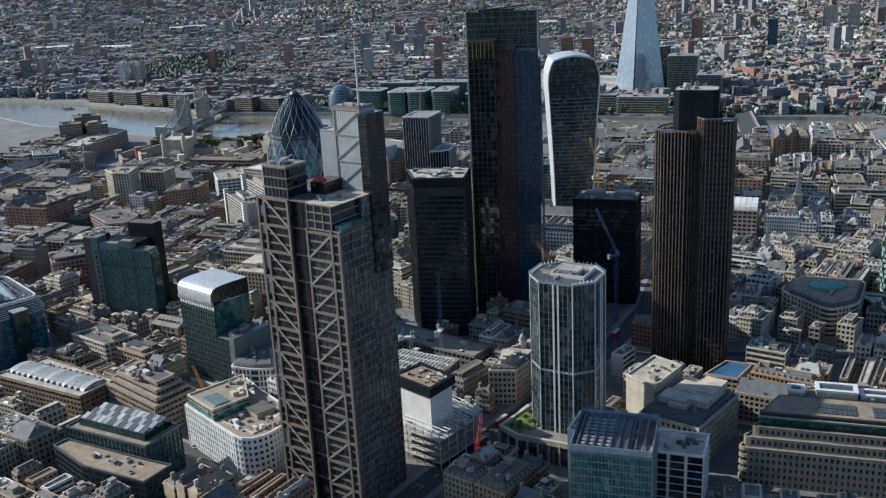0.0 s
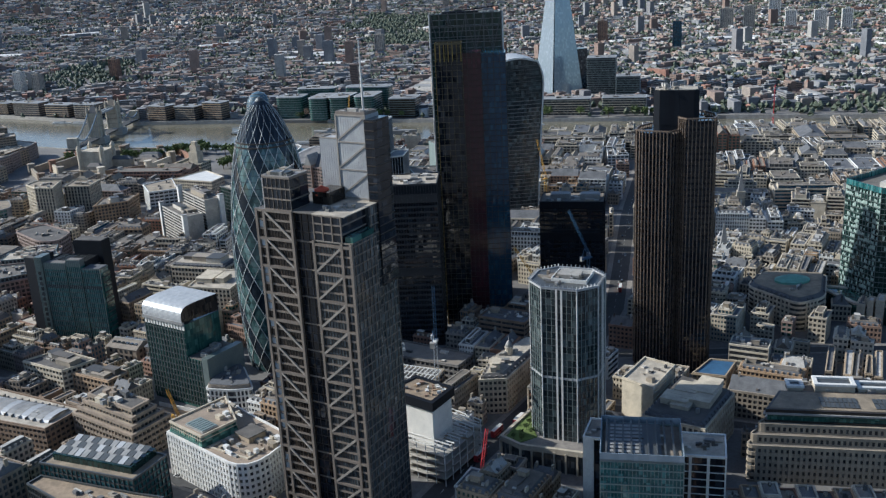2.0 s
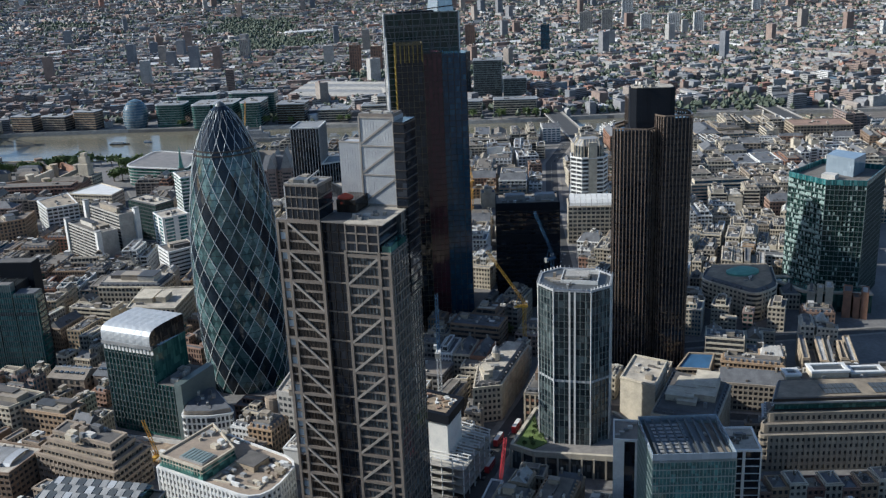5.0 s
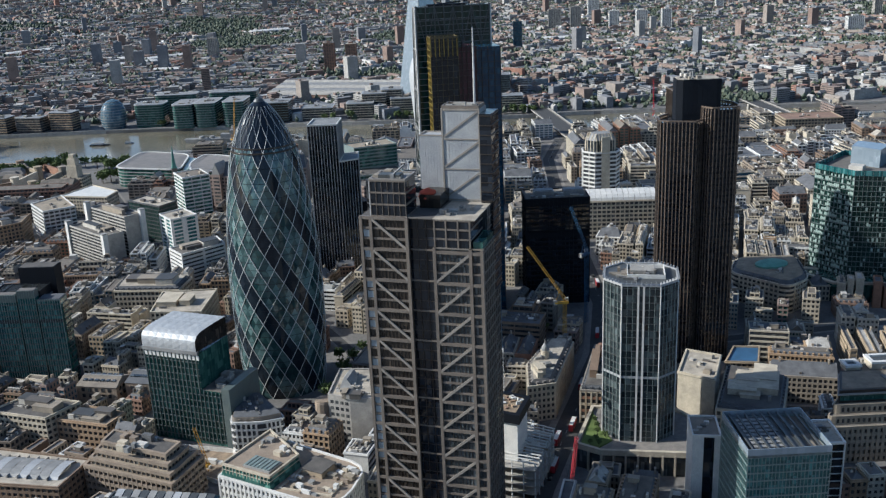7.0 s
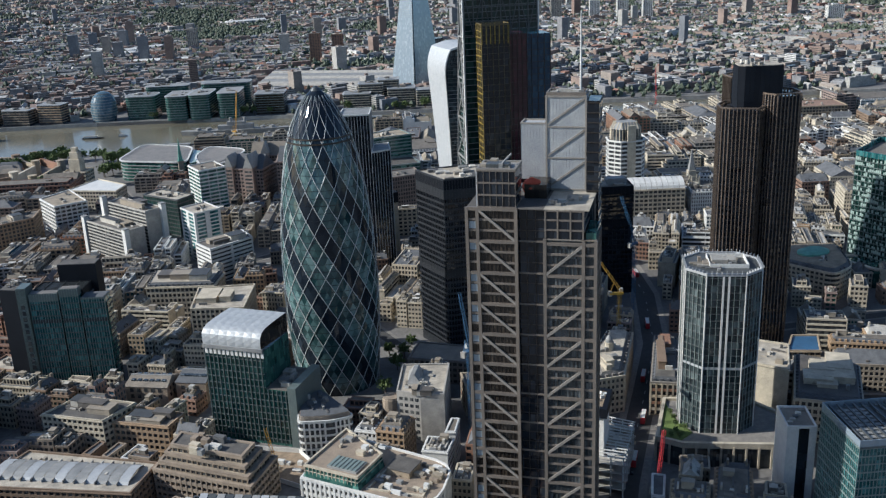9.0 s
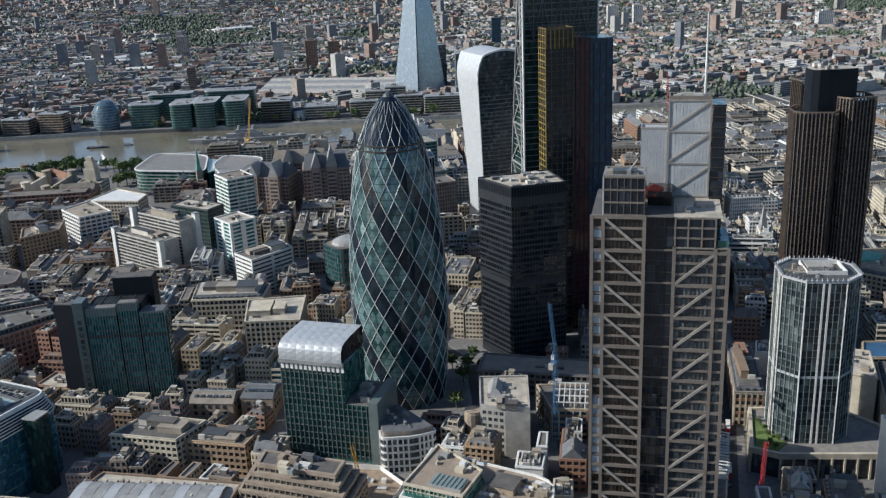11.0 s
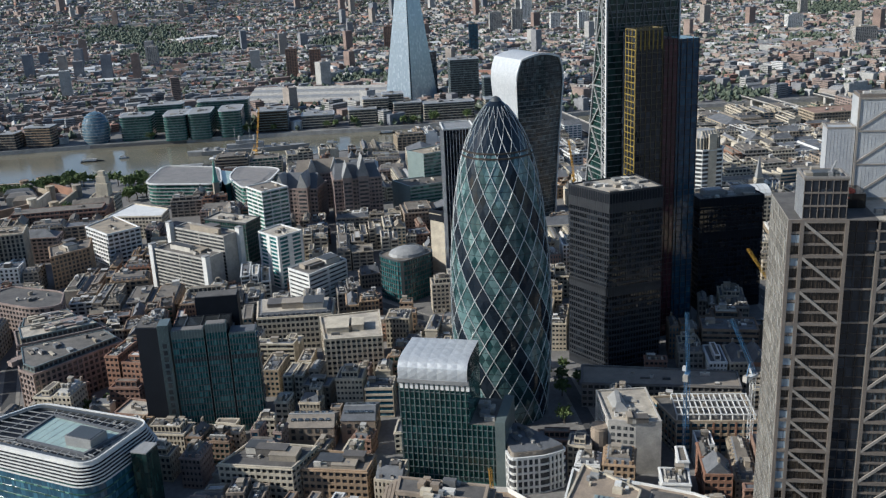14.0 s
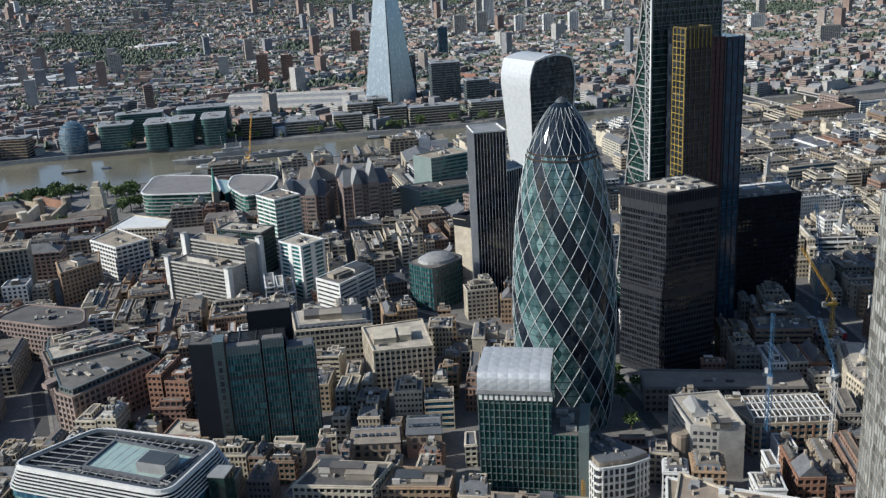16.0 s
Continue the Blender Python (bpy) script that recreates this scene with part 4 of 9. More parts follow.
    part("crane_arm", Mesh().bar((*at(10, 3), H_ + 1), (*at(w - 2, 6), H_ + 4), 0.7), "dark", ob)
    # the north core: yellow steel cages, red and blue backed glass
    core = [(4.2, 22.6, -30.0, -17.0, 206.0, "black_glass", "shaded_yellow"), (22.6, 35.4, -26.0, -0.5, 199.0, "red_glass", "bronze"), (35.4, 52.5, -22.5, -0.5, 198.0, "navy_glass", "bronze")]
    part("core_neck", Mesh().prism([at(10.0, -17.2), at(22.4, -17.2), at(22.4, -0.4), at(10.0, -0.4)], 0, 203.0), "black_glass", ob, "dark recessed link behind the lift core")
    for s0, s1, b0, b1, z1, mat, frame_mat in core:
        part("core_glazing", Mesh().prism([at(s0, b0), at(s1, b0), at(s1, b1), at(s0, b1)], 0, z1), mat, ob)
        m = Mesh()
        for k in range(int(z1 / 4.0)):
            z = 4.0 * (k + 1)
            m.prism([at(s0 + 0.02, b0 - 0.3), at(s1 - 0.02, b0 - 0.3), at(s1 - 0.02, b1 - 0.1), at(s0 + 0.02, b1 - 0.1)], z - 0.12, z + 0.12)
        part("core_floor_edge", m, frame_mat, ob, kind="stuff")
        n = 5 if frame_mat == "shaded_yellow" else 4
        for k in range(n + 1):
            s = s0 + (s1 - s0) * k / n
            part("core_post", Mesh().prism([at(s - 0.14, b0 - 0.5), at(s + 0.14, b0 - 0.5), at(s + 0.14, b0), at(s - 0.14, b0)], 0, z1 + 0.5), frame_mat, ob)
        # east side in full yellow as sunlit; the front frame's duller copy paints its shade
        if frame_mat == "shaded_yellow":
            for bb in (b0 + 0.2, b0 + 4.6, b0 + 8.8, b1 - 0.2):
                part("core_post", Mesh().prism([at(s0 - 0.35, bb - 0.2), at(s0, bb - 0.2), at(s0, bb + 0.2), at(s0 - 0.35, bb + 0.2)], 0, z1 + 0.5), "yellow", ob, "bright yellow steel post")
            for k in range(51):
                part("core_beam", Mesh().prism([at(s0 - 0.4, b0), at(s0, b0), at(s0, b1), at(s0 - 0.4, b1)], 4.0 * k + 2, 4.0 * k + 2.35), "yellow", ob, "bright yellow steel beam")
            for k in range(7):
                part("core_head_post", Mesh().prism([at(s0 + 2.9 * k, b0 - 0.5), at(s0 + 0.5 + 2.9 * k, b0 - 0.5), at(s0 + 0.5 + 2.9 * k, b0), at(s0 + 2.9 * k, b0)], z1 - 12, z1 + 1.2), "yellow", ob)
            part("core_head", Mesh().ring([at(s0, b0 - 0.6), at(s1, b0 - 0.6), at(s1, b1), at(s0, b1)], [at(s0 + 0.5, b0), at(s1 - 0.5, b0), at(s1 - 0.5, b1 - 0.5), at(s0 + 0.5, b1 - 0.5)], z1 - 0.5, z1 + 0.8), "shaded_yellow", ob)


wedge_tower()


# ---- the black slab ----
def black_slab(name, label, poly, z, pane, seed, crown=9.0, bay=1.9, rib="dark"):
    reserve(poly, 8)
    c = (sum(p[0] for p in poly) / 4, sum(p[1] for p in poly) / 4)
    ob = thing(name, c, label, "office tower", "dark towers")
    part("glazing", Mesh().prism(shift(poly, -0.3), 0, z - crown), pane, ob)
    part("crown", Mesh().prism(poly, z - crown, z), "dark", ob, "blank black top storeys")
    n = int((z - crown) / 3.75)
    for k in range(n + 1):
        part("spandrel", Mesh().ring(shift(poly, 0.1), shift(poly, -0.5), k * 3.75, k * 3.75 + (1.25 if k % 14 else 6.0)), rib, ob)
    for i in range(4):
        p, q = poly[i], poly[(i + 1) % 4]
        (ux, uy), length, m = along(p, q, bay)
        for k in range(m + 1):
            s = length * k / m
            part("mullion", Mesh().box((p[0] + ux * s, p[1] + uy * s), (ux, uy), 0.22, 0.5, 0, z), rib, ob)
    part("roof_deck", Mesh().prism(shift(poly, -0.6), z, z + 0.2), "roof", ob)
    part("parapet", Mesh().ring(shift(poly, 0.1), shift(poly, -0.6), z - 0.1, z + 1.1), rib, ob)
    rng = random.Random(seed)
    for k in range(26):
        s, t = rng.uniform(0.12, 0.88), rng.uniform(0.12, 0.88)
        x = (poly[0][0] * (1 - s) + poly[1][0] * s) * (1 - t) + (poly[3][0] * (1 - s) + poly[2][0] * s) * t
        y = (poly[0][1] * (1 - s) + poly[1][1] * s) * (1 - t) + (poly[3][1] * (1 - s) + poly[2][1] * s) * t
        part("plant_unit", Mesh().box((x, y), unit(poly[0], poly[1])[0], rng.uniform(1, 7), rng.uniform(1, 5), z + 0.2, z + rng.uniform(0.7, 2.2)), "plant", ob)
    return ob


black_slab("black_glass_tower", "square black glass office tower with a pale gravel roof", [(-20.6, 647.5), (14.5, 642.0), (20.5, 676.0), (-26.6, 681.0)], 117.0, "black_glass", 3, rib="mullion_black")
tower = black_slab("black_glass_tower", "dark blue-black glass tower with two pale roof plant rooms", [(98.3, 702.8), (143.2, 687.7), (153.0, 716.0), (108.0, 731.0)], 82.0, "black_glass", 8, crown=5.0, bay=3.0)
for s in (0.28, 0.75):
    x, y = 98 + 45 * s + 6, 703 - 15 * s + 12
    part("plant_room", Mesh().box((x, y), (0.948, -0.319), 15, 10, 82.2, 86.0).box((x, y), (0.948, -0.319), 13, 8, 86, 86.6), "lead", tower)


# ---- the flared tower with the curved white top ----
def flared_tower():
    ob = thing("flared_tower", (134, 985), "flaring glass tower with white curved sides and rounded top", "skyscraper", "landmark towers")
    a, b = (110.0, 969.8), (165.3, 969.4)
    u, w = unit(a, b)
    at = local(a, u)
    reserve([at(0, 0), at(w, 0), at(w, 45), at(0, 45)], 8)
    rows = []
    for k in range(41):
        z = 156.0 * k / 40
        f = (k / 40) ** 1.3
        inset = 8.0 * (1 - f)
        front, back = 7.0 * (1 - f), 40 + 10 * f
        if k > 33:
            inset += 7.5 * ((k - 33) / 7) ** 2.2
        rows.append((z, inset, w - inset, front, back))
    glaz_f, glaz_b, side_l, side_r = Mesh(), Mesh(), Mesh(), Mesh()
    for (z0, l0, r0, f0, k0), (z1, l1, r1, f1, k1) in zip(rows, rows[1:]):
        def bow(l, r, f, z, s):
            return (*at(l + (r - l) * s, f - 2.2 * math.sin(math.pi * s)), z)
        for i in range(10):
            s, t = i / 10, (i + 1) / 10
            glaz_f.add([bow(l0 + 1, r0 - 1, f0, z0, s), bow(l0 + 1, r0 - 1, f0, z0, t), bow(l1 + 1, r1 - 1, f1, z1, t), bow(l1 + 1, r1 - 1, f1, z1, s)], [(0, 1, 2, 3)])
        glaz_b.add([(*at(r0, k0), z0), (*at(l0, k0), z0), (*at(l1, k1), z1), (*at(r1, k1), z1)], [(0, 1, 2, 3)])
        side_l.add([(*at(l0, k0), z0), (*at(l0, f0 - 0.6), z0), (*at(l1, f1 - 0.6), z1), (*at(l1, k1), z1)], [(0, 1, 2, 3)])
        side_r.add([(*at(r0, f0 - 0.6), z0), (*at(r0, k0), z0), (*at(r1, k1), z1), (*at(r1, f1 - 0.6), z1)], [(0, 1, 2, 3)])
    part("front_glazing", glaz_f, "dark_grey_glass", ob)
    part("rear_glazing", glaz_b, "blue_glass", ob)
    part("side_cladding", side_l, "silver", ob, "silver-grey louvred side")
    part("side_cladding", side_r, "silver", ob, "silver-grey louvred side")
    roof, crest = Mesh(), Mesh()
    z, l, r, f, k = rows[-1]
    prev = None
    for i in range(11):
        s = i / 10
        zz = z + 4.0 * math.sin(math.pi * s)
        cur = [(*at(l + (r - l) * s, f - 1 - 1.2 * math.sin(math.pi * s)), zz), (*at(l + (r - l) * s, k), zz)]
        if prev:
            roof.add([prev[0], cur[0], cur[1], prev[1]], [(0, 1, 2, 3)])
            crest.add([(prev[0][0], prev[0][1], 155.5), (cur[0][0], cur[0][1], 155.5), cur[0], prev[0]], [(0, 1, 2, 3)])
        prev = cur
    part("crest_glazing", crest, "dark_grey_glass", ob)
    part("curved_roof", roof, "silver", ob, "curved pale roof over the sky garden")
    for (z0, l0, r0, f0, k0), (z1, l1, r1, f1, k1) in zip(rows, rows[1:]):
        if z0 > 2:
            prev = None
            m = Mesh()
            for i in range(9):
                s = i / 8
                p = (*at(l0 + 1 + (r0 - l0 - 2) * s, f0 - 0.1 - 2.2 * math.sin(math.pi * s)), z0)
                if prev:
                    m.bar(prev, p, 0.2, 0.5)
                prev = p
            part("floor_edge", m, "mullion" if z0 > 120 else "lead", ob)
    for side in (1, 2):
        m = Mesh()
        for r0, r1 in zip(rows, rows[1:]):
            m.bar((*at(r0[side], r0[3] - 0.8), r0[0]), (*at(r1[side], r1[3] - 0.8), r1[0]), 1.2, 1.2)
        part("white_edge", m, "white", ob, "white curved edge fin")
    m = Mesh()
    prev = None
    for i in range(13):
        s = i / 12
        p = (*at(rows[-1][1] + (rows[-1][2] - rows[-1][1]) * s, rows[-1][3] - 1.2 - 1.4 * math.sin(math.pi * s)), rows[-1][0] + 4.2 * math.sin(math.pi * s))
        if prev:
            m.bar(prev, p, 1.6, 1.8)
        prev = p
    part("white_edge", m, "white", ob, "white curved edge of the roof")
    for s in np.linspace(0.06, 0.94, 20):
        m = Mesh()
        for r0, r1 in zip(rows[::4], rows[4::4]):
            q = lambda r: (*at(r[1] + (r[2] - r[1]) * s, r[3] - 0.2 - 2.2 * math.sin(math.pi * s)), r[0])
            m.bar(q(r0), q(r1), 0.1, 0.2)
        part("mullion", m, "mullion", ob)


flared_tower()


# ---- the pale glass spire across the river ----
def spire():
    c = (372.0, 1765.0)
    ob = thing("glass_spire", c, "very tall pale glass spire tapering to a point", "skyscraper", "landmark towers")
    KEEP_OUT.append(rect(c, (1, 0), 110, 110))
    (u, v) = (0.94, 0.34)
    base, topz = 33.0, 306.0
    corner = [(-1, -1), (1, -1), (1, 1), (-1, 1)]
    for i in range(4):
        p, q = corner[i], corner[(i + 1) % 4]
        f = lambda s, r: (c[0] + (s[0] * u - s[1] * v) * r, c[1] + (s[0] * v + s[1] * u) * r)
        p, q = (p[0] * 0.97 + q[0] * 0.03, p[1] * 0.97 + q[1] * 0.03), (q[0] * 0.97 + p[0] * 0.03, q[1] * 0.97 + p[1] * 0.03)
        k = 1.03
        a, b = f((p[0] * k, p[1] * k), base), f((q[0] * k, q[1] * k), base)
        d, e = f(p, 3.0), f(q, 3.0)
        part("glass_shard", Mesh().add([(*a, 0), (*b, 0), (*e, topz - 6 * i), (*d, topz - 6 * i)], [(0, 1, 2, 3)]), "pale_glass", ob)
    core = Mesh().prism(rect(c, (u, v), 62, 62), 0, 280, rect(c, (u, v), 8, 8))
    part("core_glazing", core, "blue_glass", ob)
    edges = Mesh()
    for k in range(1, 70):
        z = 4.2 * k
        r = 66 * (1 - z / 318) + 1
        edges.ring(rect(c, (u, v), r, r), rect(c, (u, v), r - 3, r - 3), z, z + 0.35)
    part("floor_edges", edges, "lead", ob, "countless thin grey floor edges", kind="stuff")
    part("backpack", Mesh().box((c[0] + 40, c[1] + 18), (u, v), 30, 26, 0, 78), "grey_glass", ob, "lower glass shoulder block")


spire()


# ---- the white-ribbed octagonal tower on its podium ----
def octagon_tower():
    c = (64.0, 483.0)
    u = (0.87, -0.49)
    poly = chamfer(rect(c, u, 37, 34), 9.0)
    ob = thing("octagonal_office_tower", c, "octagonal glass tower with white vertical ribs on a stone podium", "office tower")
    reserve(rect((58, 478), u, 62, 58), 2)
    KEEP_OUT.append([(5, 462), (88, 415), (106, 446), (28, 484)])
    z = 99.5
    part("glazing", Mesh().prism(shift(poly, -0.3), 0, z), "dark_grey_glass", ob)
    for i in range(8):
        p, q = poly[i], poly[(i + 1) % 8]
        (ux, uy), length, n = along(p, q, 2.6)
        for k in range(n + 1):
            s = length * k / n
            wide = 0.55 if k in (0, n) else (0.95 if length > 14 and k in (n // 2, n // 2 + 1) else 0.22)
            part("rib", Mesh().box((p[0] + ux * s + uy * 0.1, p[1] + uy * s - ux * 0.1), (ux, uy), wide, 0.4 if wide > 0.5 else 0.25, 0, z), "white" if wide > 0.5 else "panel_green", ob)
    for k in range(27):
        zz = 3.75 * k
        part("spandrel", Mesh().ring(shift(poly, 0.05), shift(poly, -0.5), zz, zz + (0.35 if k != 13 else 1.2)), "mullion" if k != 13 else "panel", ob)
    part("roof_deck", Mesh().prism(shift(poly, -0.6), z - 0.2, z + 0.1), "mullion", ob)
    for k in range(16):
        rr = random.Random(300 + k)
        part("plant_unit", Mesh().box((c[0] + rr.uniform(-9, 9), c[1] + rr.uniform(-8, 8)), u, rr.uniform(0.8, 4), rr.uniform(0.8, 2.2), z + 0.1, z + rr.uniform(0.8, 3.0)), rr.choice(["plant", "slate", "lead"]), ob)
    part("parapet", Mesh().ring(shift(poly, 0.3), shift(poly, -0.7), z - 0.6, z + 0.7), "panel", ob)
    part("inner_wall", Mesh().ring(rect((c[0] + 3, c[1]), u, 19, 17), rect((c[0] + 3, c[1]), u, 18.2, 16.2), z + 0.1, z + 2.2), "white", ob, "white screen round the roof plant")
    part("plant_room", Mesh().box((c[0] + 2, c[1] + 2), u, 12, 9, z + 0.1, z + 2.6), "plant", ob)
    part("plant_room", Mesh().box((c[0] - 6, c[1] + 3), u, 6, 7, z + 0.1, z + 1.6), "slate", ob)
    for i in range(8):
        p, q = shift(poly, 0.2)[i], shift(poly, 0.2)[(i + 1) % 8]
        (ux, uy), length, n = along(p, q, 2.3)
        for k in range(n):
            part("crown_fin", Mesh().box((p[0] + ux * length * k / n, p[1] + uy * length * k / n), (ux, uy), 0.2, 0.9, z + 0.6, z + 1.9), "panel", ob)
    pod = [(24.5, 478.0), (33.0, 466.0), (77.0, 443.0), (102.0, 452.0), (92.0, 492.0), (52.0, 512.0)]
    part("podium", Mesh().prism(shift(pod, -0.8), 0, 12.5), "grey_glass", ob)
    part("podium_roof", Mesh().ring(shift(pod, 0.3), shift(pod, -1.5), 11.2, 14.2), "cream", ob)
    part("podium_deck", Mesh().prism(shift(pod, -1.2), 12.5, 12.8), "paving", ob)
    for k in range(5):
        part("deck_strip", Mesh().box((c[0] - 11 + 0.5 * k, c[1] + 6 - 2.6 * k), u, 7, 1.2, z + 0.1, z + 0.9), "plant", ob)
    part("roof_garden", Mesh().prism([(27.5, 478.0), (33.5, 470.0), (44.0, 474.0), (44.5, 490.0), (50.0, 507.0)], 12.8, 13.3), "grass", ob, "green planted podium roof garden")
    for i in range(6):
        p, q = pod[i], pod[(i + 1) % 6]
        (ux, uy), length, n = along(p, q, 6.0)
        for k in range(n + 1):
            part("podium_column", Mesh().box((p[0] + ux * length * k / n, p[1] + uy * length * k / n), (ux, uy), 0.9, 1.2, 0, 12), "cream", ob)


octagon_tower()


# ---- green glass building under a quilted silver roof ----
def silver_roof_block():
    a, b = (-180.5, 604.5), (-153.5, 582.0)
    u, w = unit(a, b)
    at = local(a, u)
    ob = thing("silver_roofed_office", at(25, 15), "green glass office block with a quilted silver curved roof", "office block")
    e = 53.0
    reserve([at(0, 0), at(e, 0), at(e, 32), at(0, 32)], 4)
    z, zr = 55.0, 33.5
    part("glazing", Mesh().prism([at(0.3, 0.3), at(w, 0.3), at(w, 30), at(0.3, 30)], 0, z), "green_glass", ob)
    part("glazing", Mesh().prism([at(w, 0.3), at(e - 0.3, 0.3), at(e - 0.3, 30), at(w, 30)], 0, zr), "green_glass", ob)
    part("end_wall", Mesh().prism([at(e - 5, -0.4), at(e, -0.4), at(e, 30.3), at(e - 5, 30.3)], 0, zr + 2.5), "grey_green", ob, "plain grey-green end wall")
    for k in range(1, 15):
        zz = 3.85 * k
        s1 = e - 5 if zz < zr else w
        part("floor_band", Mesh().prism([at(-0.2, -0.15), at(s1, -0.15), at(s1, 0.5), at(-0.2, 0.5)], zz - 0.2, zz + 0.2), "grey_green", ob)
        if zz < z:
            part("floor_band", Mesh().prism([at(-0.15, 0), at(0.5, 0), at(0.5, 30), at(-0.15, 30)], zz - 0.2, zz + 0.2), "grey_green", ob)
    for s in np.arange(0, e - 4, 2.6):
        part("mullion", Mesh().prism([at(s - 0.16, -0.45), at(s + 0.16, -0.45), at(s + 0.16, 0.4), at(s - 0.16, 0.4)], 2, z if s < w + 0.5 else zr), "grey_green", ob)
    for s in np.arange(2.6, 30, 2.6):
        part("mullion", Mesh().prism([at(-0.4, s - 0.16), at(0.4, s - 0.16), at(0.4, s + 0.16), at(-0.4, s + 0.16)], 2, z), "grey_green", ob)
    for s in np.arange(1.3, w, 2.6):
        part("attic_window", Mesh().prism([at(s - 0.8, -0.35), at(s + 0.8, -0.35), at(s + 0.8, 0.1), at(s - 0.8, 0.1)], z - 3.2, z - 0.4), "white", ob)
    # quilted roof: rows of pillows on a curved shell
    prof = [(-0.8, z + 2.2), (-1.0, z + 5.6), (-0.6, z + 8.4), (1.4, z + 10.6), (4.6, z + 11.6), (10.5, z + 11.9), (17.0, z + 11.8), (23.5, z + 11.6), (30.0, z + 11.3)]
    nu = 7
    for i in range(len(prof) - 1):
        for k in range(nu):
            s0, s1 = w * k / nu, w * (k + 1) / nu
            (b0, z0), (b1, z1) = prof[i], prof[i + 1]
            bm_, zm_ = (b0 + b1) / 2, (z0 + z1) / 2
            nb, nz = -(z1 - z0), (b1 - b0)
            ln = math.hypot(nb, nz)
            mid = (*at((s0 + s1) / 2, bm_ + nb / ln * 0.2), zm_ + nz / ln * 0.2)
            q = [(*at(s0, b0), z0), (*at(s1, b0), z0), (*at(s1, b1), z1), (*at(s0, b1), z1)]
            part("roof_panel", Mesh().add(q + [mid], [(0, 1, 4), (1, 2, 4), (2, 3, 4), (3, 0, 4)]), "silver", ob)
    part("roof_side", Mesh().add([(*at(w, p[0]), p[1]) for p in prof] + [(*at(w, 30), z)], [tuple(range(len(prof) + 1))]), "brown_glass", ob)
    part("roof_side", Mesh().add([(*at(0, p[0]), p[1]) for p in prof] + [(*at(0, 30), z)], [tuple(range(len(prof), -1, -1))]), "brown_glass", ob)
    part("roof_edge", Mesh().prism([at(-0.6, -1.2), at(w + 0.6, -1.2), at(w + 0.6, 0.3), at(-0.6, 0.3)], z + 0.2, z + 2.2), "lead", ob)
    part("roof_deck", Mesh().prism([at(w, 0.6), at(e - 0.5, 0.6), at(e - 0.5, 29.6), at(w, 29.6)], zr, zr + 0.3), "roof", ob)
    rng = random.Random(12)
    for k in range(10):
        part("plant_unit", Mesh().box(at(rng.uniform(w + 4, e - 8), rng.uniform(4, 26)), u, rng.uniform(1.5, 6), rng.uniform(1.5, 5), zr + 0.3, zr + rng.uniform(1.2, 3.5)), "plant", ob)


silver_roof_block()


